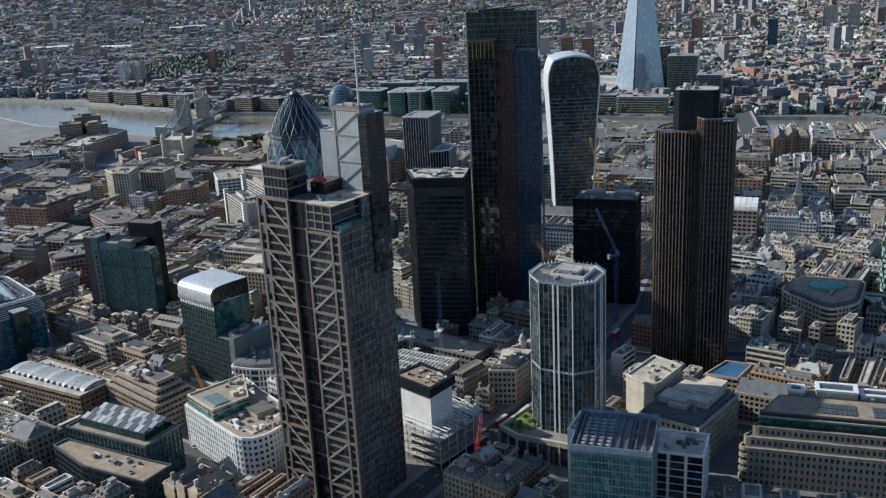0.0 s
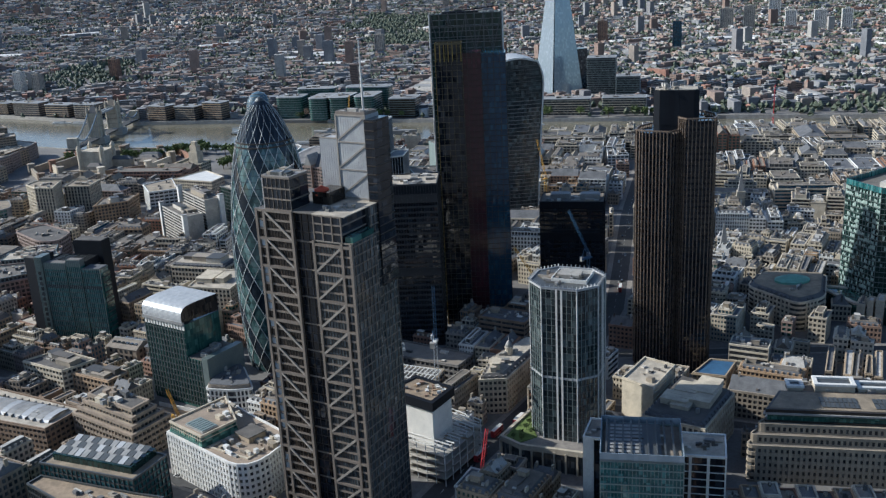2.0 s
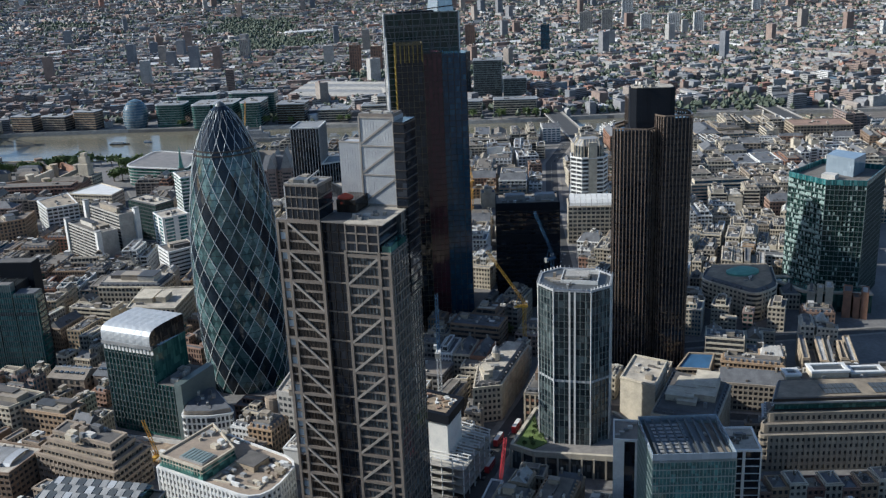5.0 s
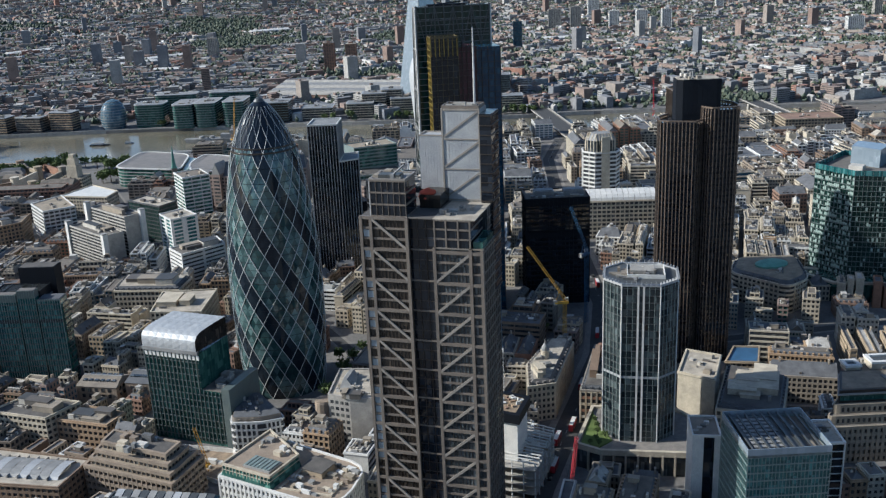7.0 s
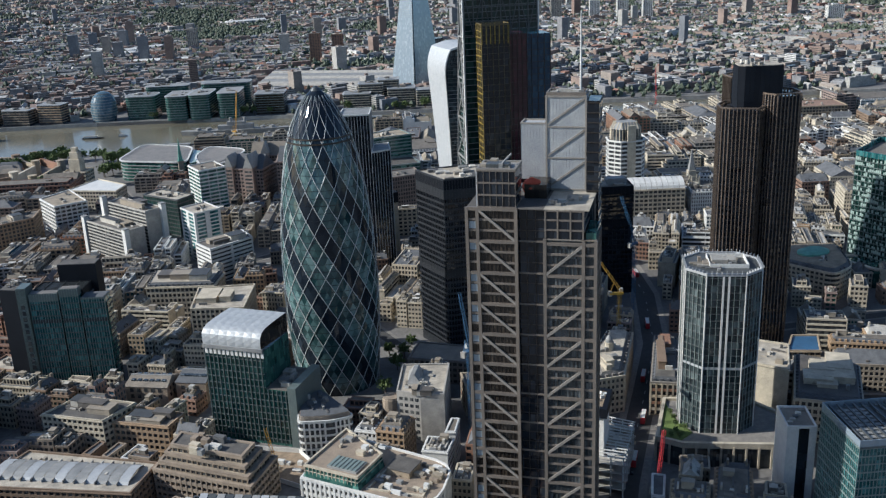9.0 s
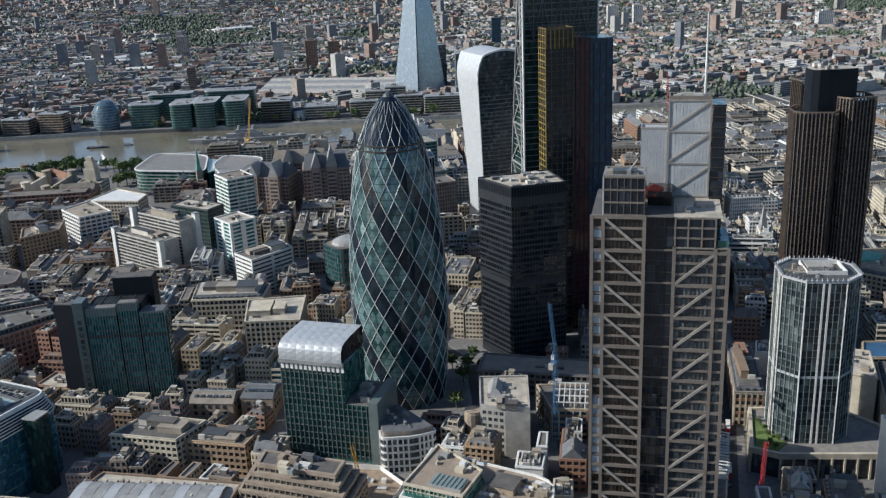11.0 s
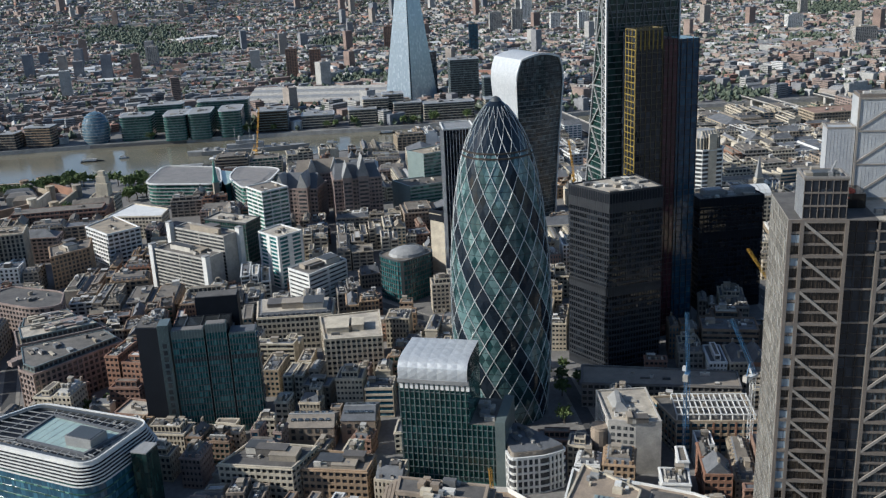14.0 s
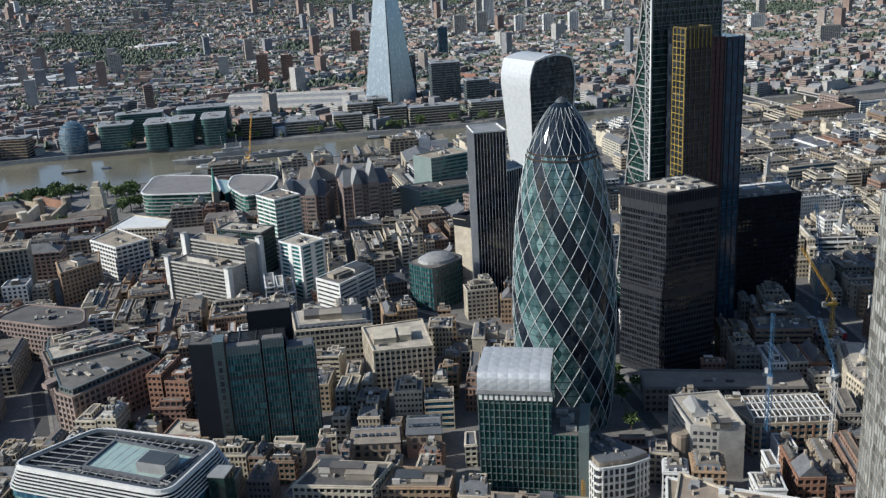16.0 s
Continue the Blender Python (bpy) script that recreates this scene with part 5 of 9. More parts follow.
# ---- the dark green stepped glass block ----
def stepped_dark_block():
    a, b = (-269.1, 712.5), (-226.5, 695.8)
    u, w = unit(a, b)
    at = local(a, u)
    ob = thing("dark_stepped_office", at(25, 15), "dark office block with green glass bays and black end cores", "office block")
    reserve([at(-20, 0), at(w + 3, 0), at(w + 3, 34), at(-20, 34)], 2)
    bays = [(0, 17.5, 64.5), (18.9, 30, 67.0), (31.4, w, 61.0)]
    part("spine", Mesh().prism([at(0.5, 3.2), at(w - 0.5, 3.2), at(w - 0.5, 10), at(32, 10), at(32, 22), at(0.5, 22)], 0, 58), "dark", ob)
    for s0, s1, z in bays:
        depth = 6 if s0 < 30 else 10.5
        part("glazing", Mesh().prism([at(s0, 0), at(s1, 0), at(s1, depth), at(s0, depth)], 0, z - 0.2), "sea_glass", ob)
        low = z - (5.0 if s0 < 30 else 1.2)
        for k in range(1, 17):
            zz = k * 3.85
            if zz + 1 < low:
                tall = k == 12
                part("floor_band", Mesh().prism([at(s0 - 0.1, -0.3), at(s1 + 0.1, -0.3), at(s1 + 0.1, 0.3), at(s0 - 0.1, 0.3)], zz - (0.9 if tall else 0.3), zz + (1.6 if tall else 0.3)), "mullion_black" if tall else "mullion", ob)
        n = round((s1 - s0) / 1.55)
        for k in range(n + 1):
            s = s0 + (s1 - s0) * k / n
            part("mullion", Mesh().prism([at(s - 0.1, -0.4), at(s + 0.1, -0.4), at(s + 0.1, 0.2), at(s - 0.1, 0.2)], 0, z), "panel_green", ob)
        part("louvre_band", Mesh().prism([at(s0 - 0.05, -0.2), at(s1 + 0.05, -0.2), at(s1 + 0.05, depth), at(s0 - 0.05, depth)], low, z - 0.1), "grey_green", ob, "grey ribbed plant screen")
        part("bay_roof", Mesh().prism([at(s0 + 0.5, 0.3), at(s1 - 0.5, 0.3), at(s1 - 0.5, depth - 0.4), at(s0 + 0.5, depth - 0.4)], z - 0.1, z + 0.2), "slate", ob)
    part("end_core", Mesh().prism([at(-20, 5), at(-7.2, 2.5), at(-7.2, 22), at(-20, 22)], 0, 66.0), "dark", ob, "blank black service core")
    part("end_core_roof", Mesh().prism([at(-19.5, 6), at(-7.6, 3.5), at(-7.6, 21.5), at(-19.5, 21.5)], 66.0, 66.3), "roof", ob)
    part("end_core", Mesh().prism([at(-7, -0.6), at(-1.2, -0.6), at(-1.2, 10), at(-7, 10)], 0, 68.5), "grey_green", ob, "grey ribbed stair core")
    for k in range(9):
        part("core_rib", Mesh().prism([at(-7 + 0.7 * k, -0.9), at(-6.8 + 0.7 * k, -0.9), at(-6.8 + 0.7 * k, -0.5), at(-7 + 0.7 * k, -0.5)], 0, 68.6), "panel_green", ob)
    for k in range(14):
        part("core_window", Mesh().prism([at(-5.2, -0.98), at(-3.0, -0.98), at(-3.0, -0.5), at(-5.2, -0.5)], 4 * k + 3, 4 * k + 5.6), "window", ob)
    part("rear_core", Mesh().prism([at(11, 22.2), at(35, 22.2), at(35, 33), at(11, 33)], 0, 75.0), "dark", ob, "blank black rear core")
    part("rear_core_roof", Mesh().prism([at(11.6, 22.8), at(34.4, 22.8), at(34.4, 32.4), at(11.6, 32.4)], 75.0, 75.3), "roof", ob)
    part("side_glazing", Mesh().prism([at(w - 1, 2), at(w + 0.6, 2), at(w + 0.6, 11), at(w - 1, 11)], 0, 57), "green_glass", ob)
    for k in range(1, 15):
        part("side_band", Mesh().prism([at(w - 1, 1.9), at(w + 0.9, 1.9), at(w + 0.9, 11.1), at(w - 1, 11.1)], 3.85 * k - 0.4, 3.85 * k + 0.4), "mullion_black", ob)
    part("roof_deck", Mesh().prism([at(0.6, 6), at(31.9, 6), at(31.9, 22), at(0.6, 22)], 58, 58.6), "slate", ob)
    part("roof_screen", Mesh().ring([at(0, 5.8), at(31, 5.8), at(31, 22), at(0, 22)], [at(0.5, 6.3), at(30.5, 6.3), at(30.5, 21.5), at(0.5, 21.5)], 58, 64.5), "dark", ob, "black screen round the roof well")
    for k in range(9):
        b0 = 7.2 + 1.7 * k
        part("roof_truss", Mesh().prism([at(0.5, b0), at(30.5, b0), at(30.5, b0 + 0.4), at(0.5, b0 + 0.4)], 63.4, 64.0), "mullion", ob)
    for s in (6, 15, 24):
        part("roof_truss", Mesh().prism([at(s, 6), at(s + 0.4, 6), at(s + 0.4, 21.5), at(s, 21.5)], 64.0, 64.5), "mullion", ob)
    rng = random.Random(2)
    for k in range(16):
        part("plant_unit", Mesh().box(at(rng.uniform(3, 29), rng.uniform(9, 19)), u, rng.uniform(1.5, 5), rng.uniform(1, 3.5), 58.6, 58.6 + rng.uniform(1, 3.6)), "plant", ob)
        part("plant_unit", Mesh().box(at(rng.uniform(-18, -9), rng.uniform(8, 20)), u, rng.uniform(0.6, 2.5), rng.uniform(0.6, 2), 66.3, 66.3 + rng.uniform(0.5, 2)), "plant", ob)


stepped_dark_block()


def slate_hall(c, u, w, d, z):
    """A low hall behind the stepped block, under a shallow slate roof with two rows of rooflights."""
    ob = thing("slate_roofed_hall", c, "low brown brick hall with dark slate roof and rooflights", "office block")
    poly = reserve(rect(c, u, w, d), 1.0)
    part("wall", Mesh().prism(poly, 0, z), "brown", ob)
    part("roof", Mesh().prism(shift(poly, 0.4), z, z + 3.5, rect(c, u, w - 1, 1.0)), "slate", ob)
    part("ridge", Mesh().box(c, u, w - 1, 1.2, z + 3.4, z + 3.8), "lead", ob)
    for k in range(6):
        for side in (-1, 1):
            q = (c[0] + u[0] * (k - 2.5) * w / 7 - side * u[1] * d * 0.22, c[1] + u[1] * (k - 2.5) * w / 7 + side * u[0] * d * 0.22)
            part("rooflight", Mesh().box(q, u, 2.4, 2.6, z + 1.4, z + 2.5), "grey_glass", ob)
    for p, q in zip(poly, poly[1:] + poly[:1]):
        for k in range(1, int(math.dist(p, q) / 4.4)):
            f = k * 4.4 / math.dist(p, q)
            e = unit(p, q)[0]
            for zz in (5.6, 9.6):
                part("window_pane", Mesh().box((p[0] + f * (q[0] - p[0]), p[1] + f * (q[1] - p[1])), e, 2.2, 0.3, zz, zz + 2.4), "window", ob)


slate_hall((-207, 668), (0.86, -0.5), 27, 19, 13.0)
slate_hall((-181, 661), (0.86, -0.5), 19, 22, 14.0)


# ---- the tall green glass block west of the ribbed tower ----
def green_tower():
    a, b = (313.4, 650.8), (343.8, 602.8)
    u, w = unit(a, b)
    poly = [a, (321.0, 618.0), (343.8, 602.8), (388.0, 636.0), (362.0, 676.0)]
    ob = thing("green_glass_tower", (345, 640), "tall green glass office tower with a stepped white-edged top", "office tower")
    reserve(poly, 8)
    z = 92.0
    part("glazing", Mesh().prism(shift(poly, -0.2), 0, z), "deep_green_glass", ob)
    for k in range(1, 24):
        part("floor_band", Mesh().ring(shift(poly, 0.12), shift(poly, -0.5), 3.85 * k - 0.2, 3.85 * k + 0.2), "grey_green", ob)
    for i in range(5):
        p, q = poly[i], poly[(i + 1) % 5]
        (ux, uy), length, n = along(p, q, 3.0)
        for k in range(n + 1):
            part("mullion", Mesh().box((p[0] + ux * length * k / n, p[1] + uy * length * k / n), (ux, uy), 0.16, 0.5, 0, z + 3), "grey_green", ob)
    # pale panes added, densest on the east face, to paint sunlight on the glass
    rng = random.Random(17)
    sun_panes = Mesh()
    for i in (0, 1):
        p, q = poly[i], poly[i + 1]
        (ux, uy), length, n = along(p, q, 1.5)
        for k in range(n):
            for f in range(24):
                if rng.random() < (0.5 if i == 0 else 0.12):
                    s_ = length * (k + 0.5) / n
                    sun_panes.box((p[0] + ux * s_, p[1] + uy * s_), (ux, uy), 1.25, 0.3, 3.85 * f + 0.5, 3.85 * f + 0.5 + rng.uniform(1.2, 2.9))
    part("lit_panes", sun_panes, "pale_green", ob, "pale green panes painting sunlight on the east face", kind="stuff")
    part("roof_deck", Mesh().prism(shift(poly, -1), z, z + 0.3), "roof", ob)
    part("roof_screen", Mesh().ring(shift(poly, 0.15), shift(poly, -0.3), z, z + 4), "sea_glass", ob)
    upper = [(345, 650), (352, 628), (372, 640), (362, 662)]
    part("upper_tier", Mesh().prism(upper, z, z + 14), "pale_glass", ob)
    part("plant_unit", Mesh().box((335, 632), u, 10, 8, z + 0.3, z + 4), "plant", ob)
    pod = [(296, 655), (304, 612), (345, 588), (352, 604), (325, 640)]
    part("podium", Mesh().prism(pod, 0, 14), "green_glass", ob)
    part("podium_deck", Mesh().ring(shift(pod, 0.4), shift(pod, -3), 13.6, 15), "cream", ob)


green_tower()

# ---- office blocks that stand out ----
def placed(name, label, poly, z, **kw):
    reserve(poly, 3)
    return block(name, label, "office block", poly, z, **kw)


# the black office on the river side with white ribs, in two heights
def ribbed_slab():
    ob = thing("white_ribbed_tower", (-18, 845), "slim dark tower with close white vertical ribs", "office tower", "dark towers")
    reserve([(-36, 838), (-6, 826), (30, 850), (-10, 880)], 4)
    for poly, z in (([(-32.3, 838.0), (-10.0, 829.5), (1.0, 858.0), (-21.0, 866.0)], 128.5), ([(-10.0, 829.5), (7.0, 833.0), (14.0, 859.0), (1.0, 858.0)], 98.0)):
        part("glazing", Mesh().prism(shift(poly, -0.2), 0, z), "black_glass", ob)
        for i in range(4):
            p, q = poly[i], poly[(i + 1) % 4]
            (ux, uy), length, n = along(p, q, 2.4)
            for k in range(n + 1):
                part("rib", Mesh().box((p[0] + ux * length * k / n, p[1] + uy * length * k / n), (ux, uy), 0.32, 0.6, 0, z + 0.8), "panel", ob)
        part("roof_deck", Mesh().prism(shift(poly, -0.6), z, z + 0.2), "lead", ob)
        part("parapet", Mesh().ring(shift(poly, 0.3), shift(poly, -0.5), z, z + 1.2), "white", ob)


ribbed_slab()

# white stone block with a rounded corner and a glazed attic
placed("white_corner_block", "white stone office block with a rounded corner and arched windows",
       [(-155, 500), (-119, 459.5), (-114.5, 456), (-109, 455), (-103.5, 457.5), (-99, 462), (-93.5, 470), (-90.5, 475), (-90, 481), (-92.5, 487), (-112, 512), (-126, 532)], 25.0, wall="white", bay=2.6, pier=1.25, band=1.6, fine=True, clutter=0, seed=3, roof="brown")
corner = [o for o in scene.objects if o.name == "white_corner_block"][0]
cor_at = local((-155, 500), unit((-155, 500), (-115, 455))[0])
wing = [cor_at(1.5, 1.5), cor_at(30, 1.5), cor_at(30, 24), cor_at(1.5, 38)]
part("glazed_attic", Mesh().prism(shift(wing, 0.8), 25.1, 31, shift(wing, -0.3)), "teal_glass", corner, "green glazed attic storeys")
for z in (27.0, 29.0, 31.0):
    part("attic_band", Mesh().ring(shift(wing, 0.25), shift(wing, -0.4), z - 0.2, z + 0.2), "cream", corner)
for k in range(14):
    part("attic_mullion", Mesh().prism([cor_at(1.5 + 2.1 * k, 1.1), cor_at(1.75 + 2.1 * k, 1.1), cor_at(1.75 + 2.1 * k, 1.7), cor_at(1.5 + 2.1 * k, 1.7)], 25, 31), "cream", corner)
part("attic_roof", Mesh().prism(shift(wing, -0.6), 31.0, 31.3), "brown", corner)
part("attic_parapet", Mesh().ring(shift(wing, 0.4), shift(wing, -0.5), 31, 32.2), "cream", corner)
part("plant_room", Mesh().prism([cor_at(12, 4), cor_at(28, 4), cor_at(28, 14), cor_at(12, 14)], 31.3, 32.4), "lead", corner)
part("roof_pavilion", Mesh().prism([cor_at(35, 19), cor_at(47, 19), cor_at(47, 30), cor_at(35, 30)], 25.1, 28.2), "stone", corner)
part("pavilion_roof", Mesh().prism([cor_at(34.5, 18.5), cor_at(47.5, 18.5), cor_at(47.5, 30.5), cor_at(34.5, 30.5)], 28.2, 28.7), "roof", corner)
part("roof_kerb", Mesh().ring([cor_at(33, 3.5), cor_at(60, 8), cor_at(56, 32), cor_at(33, 34)], [cor_at(34, 4.5), cor_at(59, 8.8), cor_at(55.2, 31), cor_at(34, 33)], 25.1, 25.9), "cream", corner)
rng = random.Random(303)
for k in range(44):
    on_wing = k % 4 == 3
    c_ = cor_at(rng.uniform(5, 28), rng.uniform(17, 36)) if on_wing else cor_at(rng.uniform(34, 59), rng.uniform(5, 32))
    zz = 31.3 if on_wing else 25.1
    part("plant_unit", Mesh().box(c_, unit((-155, 500), (-115, 455))[0], rng.uniform(0.8, 5), rng.uniform(0.8, 3), zz, zz + rng.uniform(0.6, 2.6)), rng.choice(["plant", "white", "roof", "brown", "lead", "cream"]), corner)
for k in range(7):
    part("roof_louvre", Mesh().prism([cor_at(12.5 + 2.2 * k, 4.5), cor_at(14 + 2.2 * k, 4.5), cor_at(14 + 2.2 * k, 13.5), cor_at(12.5 + 2.2 * k, 13.5)], 32.4, 32.8), "panel_green", corner)
# dark modern office with a louvred roof
placed("dark_louvred_office", "dark grey modern office with solar louvres on its roof",
       [(-217, 480), (-165, 452), (-152, 474), (-203, 505)], 25.0, wall="mullion", pane="sea_glass", bay=3.0, pier=0.3, band=0.7, fine=True, clutter=14, seed=4)
placed("dark_louvred_office", "lower dark grey wing of a modern office",
       [(-222, 472), (-198, 448), (-160, 428), (-150, 444), (-165, 451), (-217, 479)], 18.0, wall="mullion", pane="sea_glass", bay=2.2, pier=0.3, band=1.0, fine=True, clutter=9, seed=14, roof="earth")
lou_at = local((-216, 481), unit((-216, 481), (-165, 453))[0])
louvred = [o for o in scene.objects if o.name == "dark_louvred_office"][0]
part("attic", Mesh().prism([lou_at(4, 4), lou_at(54, 4), lou_at(54, 24), lou_at(4, 24)], 25.1, 29), "deep_green_glass", louvred, "glazed attic storey")
for k in range(12):
    for r in range(3):
        part("roof_louvre", Mesh().add([(*lou_at(5 + 4 * k, 5 + 6.2 * r), 29.2), (*lou_at(8.5 + 4 * k, 5 + 6.2 * r), 29.2), (*lou_at(8.5 + 4 * k, 10.4 + 6.2 * r), 30.6), (*lou_at(5 + 4 * k, 10.4 + 6.2 * r), 30.6)],
                                       [(0, 1, 2, 3)]), "panel" if (k * 3 + r) % 7 == 2 else "mullion" if (k + r) % 2 else "lead", louvred)
# brown stepped concrete office
brown_poly = [(-217, 550), (-177, 513), (-160, 535), (-203, 573)]
ob = placed("brown_banded_office", "brown concrete office with strong bands and stepped terraces", brown_poly, 18.6, wall="brown", bay=3.0, pier=0.7, band=1.8, depth=0.8, fine=True, clutter=0, seed=5)
for k in range(3):
    step = shift(brown_poly, -2.6 * (k + 1))
    z = 18.7 + 3.6 * k
    part("terrace_storey", Mesh().prism(step, z, z + 3.4), "window", ob)
    part("terrace_band", Mesh().ring(shift(step, 0.9), shift(step, -0.5), z + 2.2, z + 4.2), "brown", ob)
    part("terrace_deck", Mesh().prism(shift(step, -0.4), z + 3.4, z + 3.6), "roof", ob)
    for i in range(4):
        p, q = step[i], step[(i + 1) % 4]
        (ux, uy), length, n = along(p, q, 3.0)
        if seen_side(p, q):
            for m_ in range(n + 1):
                part("terrace_pier", Mesh().box((p[0] + ux * length * m_ / n, p[1] + uy * length * m_ / n), (ux, uy), 0.6, 0.8, z, z + 2.4), "brown", ob)
for k in range(12):
    rr = random.Random(k + 90)
    part("plant_unit", Mesh().box((-189 + rr.uniform(-11, 9), 543 + rr.uniform(-9, 9)), (0.73, -0.68), rr.uniform(1.5, 6), rr.uniform(1.5, 4), 29.5, 29.5 + rr.uniform(1, 3.6)), rr.choice(["brown", "plant", "lead", "cream"]), ob)
# grey metal-roofed market hall
hall = placed("metal_roofed_hall", "long low block with a grey ribbed metal roof", [(-300, 575), (-230, 535), (-215, 558), (-275, 600)], 17.0, wall="stone", fine=False, clutter=4, seed=6)
hall_at = local((-298, 577), unit((-298, 577), (-230, 537))[0])
for k in range(13):
    m = Mesh()
    for i in range(6):
        a0, a1 = math.pi * i / 6, math.pi * (i + 1) / 6
        y0, y1 = 14 - 9 * math.cos(a0), 14 - 9 * math.cos(a1)
        z0_, z1_ = 17.2 + 2.4 * math.sin(a0), 17.2 + 2.4 * math.sin(a1)
        s0, s1 = 3 + 5.6 * k, 3 + 5.6 * (k + 1) - 0.3
        m.add([(*hall_at(s0, y0), z0_), (*hall_at(s1, y0), z0_), (*hall_at(s1, y1), z1_), (*hall_at(s0, y1), z1_)], [(0, 1, 2, 3)])
    part("vault_panel", m, "lead" if k % 3 else "panel", hall)
    part("vault_rib", Mesh().prism([hall_at(2.7 + 5.6 * k, 4), hall_at(3.1 + 5.6 * k, 4), hall_at(3.1 + 5.6 * k, 24), hall_at(2.7 + 5.6 * k, 24)], 17.1, 18.6), "plant", hall)
# block with curved corner behind the dark office
for poly, h, sd in (([(-347, 800), (-340, 787), (-284, 812), (-290, 834), (-346, 832)], 26.0, 8), ([(-345, 834), (-291, 836), (-300, 862), (-345, 862)], 29.0, 81), ([(-344, 864), (-301, 864), (-306, 893), (-340, 890)], 25.0, 82)):
    ob = placed("red_brown_block", "brown stone office block with metal attic and tall bays", poly, h, wall="pink", bay=3.6, pier=1.1, band=1.2, fine=True, clutter=9, seed=sd, tiers=3)
    part("attic_wall", punched_walls(shift(poly, -3.0), h + 0.1, h + 3.4, 3.3, 3.0, 0.8, 0.9, 0.2, 0.5), "grey_green", ob, "grey-green metal attic storey")
    part("attic_glazing", Mesh().prism(shift(poly, -3.2), h + 0.1, h + 3.2), "window", ob)
    part("attic_deck", Mesh().prism(shift(poly, -3.5), h + 3.2, h + 3.5), "roof", ob)
    rr = random.Random(sd)
    lo, hi = (min(p[0] for p in poly), min(p[1] for p in poly)), (max(p[0] for p in poly), max(p[1] for p in poly))
    for k in range(24):
        q = (rr.uniform(lo[0] + 7, hi[0] - 7), rr.uniform(lo[1] + 7, hi[1] - 7))
        if inside(q, shift(poly, -6.0)):
            part("plant_unit", Mesh().box(q, unit(poly[2], poly[3])[0], rr.uniform(1.5, 8), rr.uniform(1, 3), h + 3.5, h + 3.5 + rr.uniform(0.7, 2.6)), rr.choice(["plant", "roof", "cream", "lead", "slate"]), ob)
placed("cream_block", "cream stone office with rounded corner and roof terraces", [(-173, 736), (-140, 722), (-124, 764), (-162, 775)], 28.0, wall="cream", bay=3.2, fine=True, clutter=8, seed=9, tiers=3)
placed("cream_terrace", "long cream stone terrace with a mansard roof", [(-196, 806), (-150, 786), (-138, 812), (-186, 838)], 24.0, wall="cream", bay=3.0, clutter=5, seed=10, setback=3, tiers=3)
placed("pale_office", "pale office with white roof plant", [(-268, 632), (-238, 609), (-220, 623), (-248, 646)], 21.0, wall="cream", bay=3.2, clutter=11, seed=11, tiers=3)
placed("brick_townhouse", "red-brick house row with a planted roof", [(-303, 738), (-287, 724), (-276, 738), (-291, 752)], 12.0, wall="brick", bay=2.6, pier=0.9, band=1.3, clutter=6, seed=251)
placed("orange_brick_office", "orange-brown brick office with a flat roof", [(-232, 611), (-206, 592), (-196, 604), (-218, 624)], 18.0, wall="orange", bay=3.0, clutter=4, seed=12, tiers=3)
for k, (poly, z) in enumerate((([(-386, 1080), (-372, 1060), (-352, 1054), (-352, 1090), (-380, 1096)], 45.0), ([(-350, 1090), (-322, 1084), (-316, 1112), (-346, 1120)], 38.0))):
    placed("ribbed_concrete_office", "pale concrete office with tall narrow ribs and a black roof", poly, z, wall="cream", bay=3.4, pier=1.5, band=0.7, clutter=8, seed=260 + k)
placed("brown_stone_office", "warm brown stone office with two rows of attic windows", [(-306, 1028), (-274, 1040), (-268, 1070), (-304, 1062)], 28.0, wall="orange", bay=3.4, pier=1.3, band=1.2, clutter=8, seed=262, tiers=3)
placed("round_glass_office", "round-cornered teal glass office with a concrete top", rounded([(-448, 1050), (-420, 1030), (-396, 1050), (-410, 1090), (-440, 1084)], 9, 4), 28.0, wall="lead", pane="teal_glass", bay=4, pier=0.3, band=0.9, clutter=10, seed=263)
placed("red_brown_office", "dark red-brown curved office with stepped roof", rounded([(-364, 950), (-330, 905), (-312, 900), (-306, 930), (-340, 968)], 8, 4), 28.0, wall="pink", bay=3.2, pier=1.2, band=1.3, clutter=8, seed=264, tiers=0)
placed("grey_slab_office", "grey ribbed office slab with dark flank", [(-229, 985), (-201, 932), (-184, 941), (-210, 996)], 33.0, wall="concrete", bay=28, pier=0.4, band=1.0, floor=3.0, clutter=7, seed=13, tiers=3, cornice=0)
placed("grey_slab_office", "tall grey ribbed office slab", [(-209, 996), (-181, 944), (-166, 953), (-196, 1006)], 45.0, wall="concrete", bay=28, pier=0.4, band=1.0, floor=3.0, clutter=7, seed=15, tiers=3, cornice=0)
for k, (x, y, h) in enumerate(((-230, 988, 37), (-200, 930, 36), (-212, 999, 50), (-166, 951, 49))):
    pylon = thing("service_pylon", (x, y), "narrow white service pylon at an office slab's end", "pylon", "service pylons")
    part("shaft", Mesh().box((x, y), (0.47, -0.88), 4.5, 4.5, 0, h), "white", pylon)
    part("head", Mesh().box((x, y), (0.47, -0.88), 5.0, 5.0, h, h + 0.8), "lead", pylon)
placed("white_slab_tower", "white office tower with dark vertical window strip", [(-151, 948), (-143, 922), (-120, 930), (-129, 958)], 43.0, wall="white", pane="sea_glass", bay=12.0, pier=4.5, band=1.0, floor=3.3, clutter=7, seed=16, cornice=0)
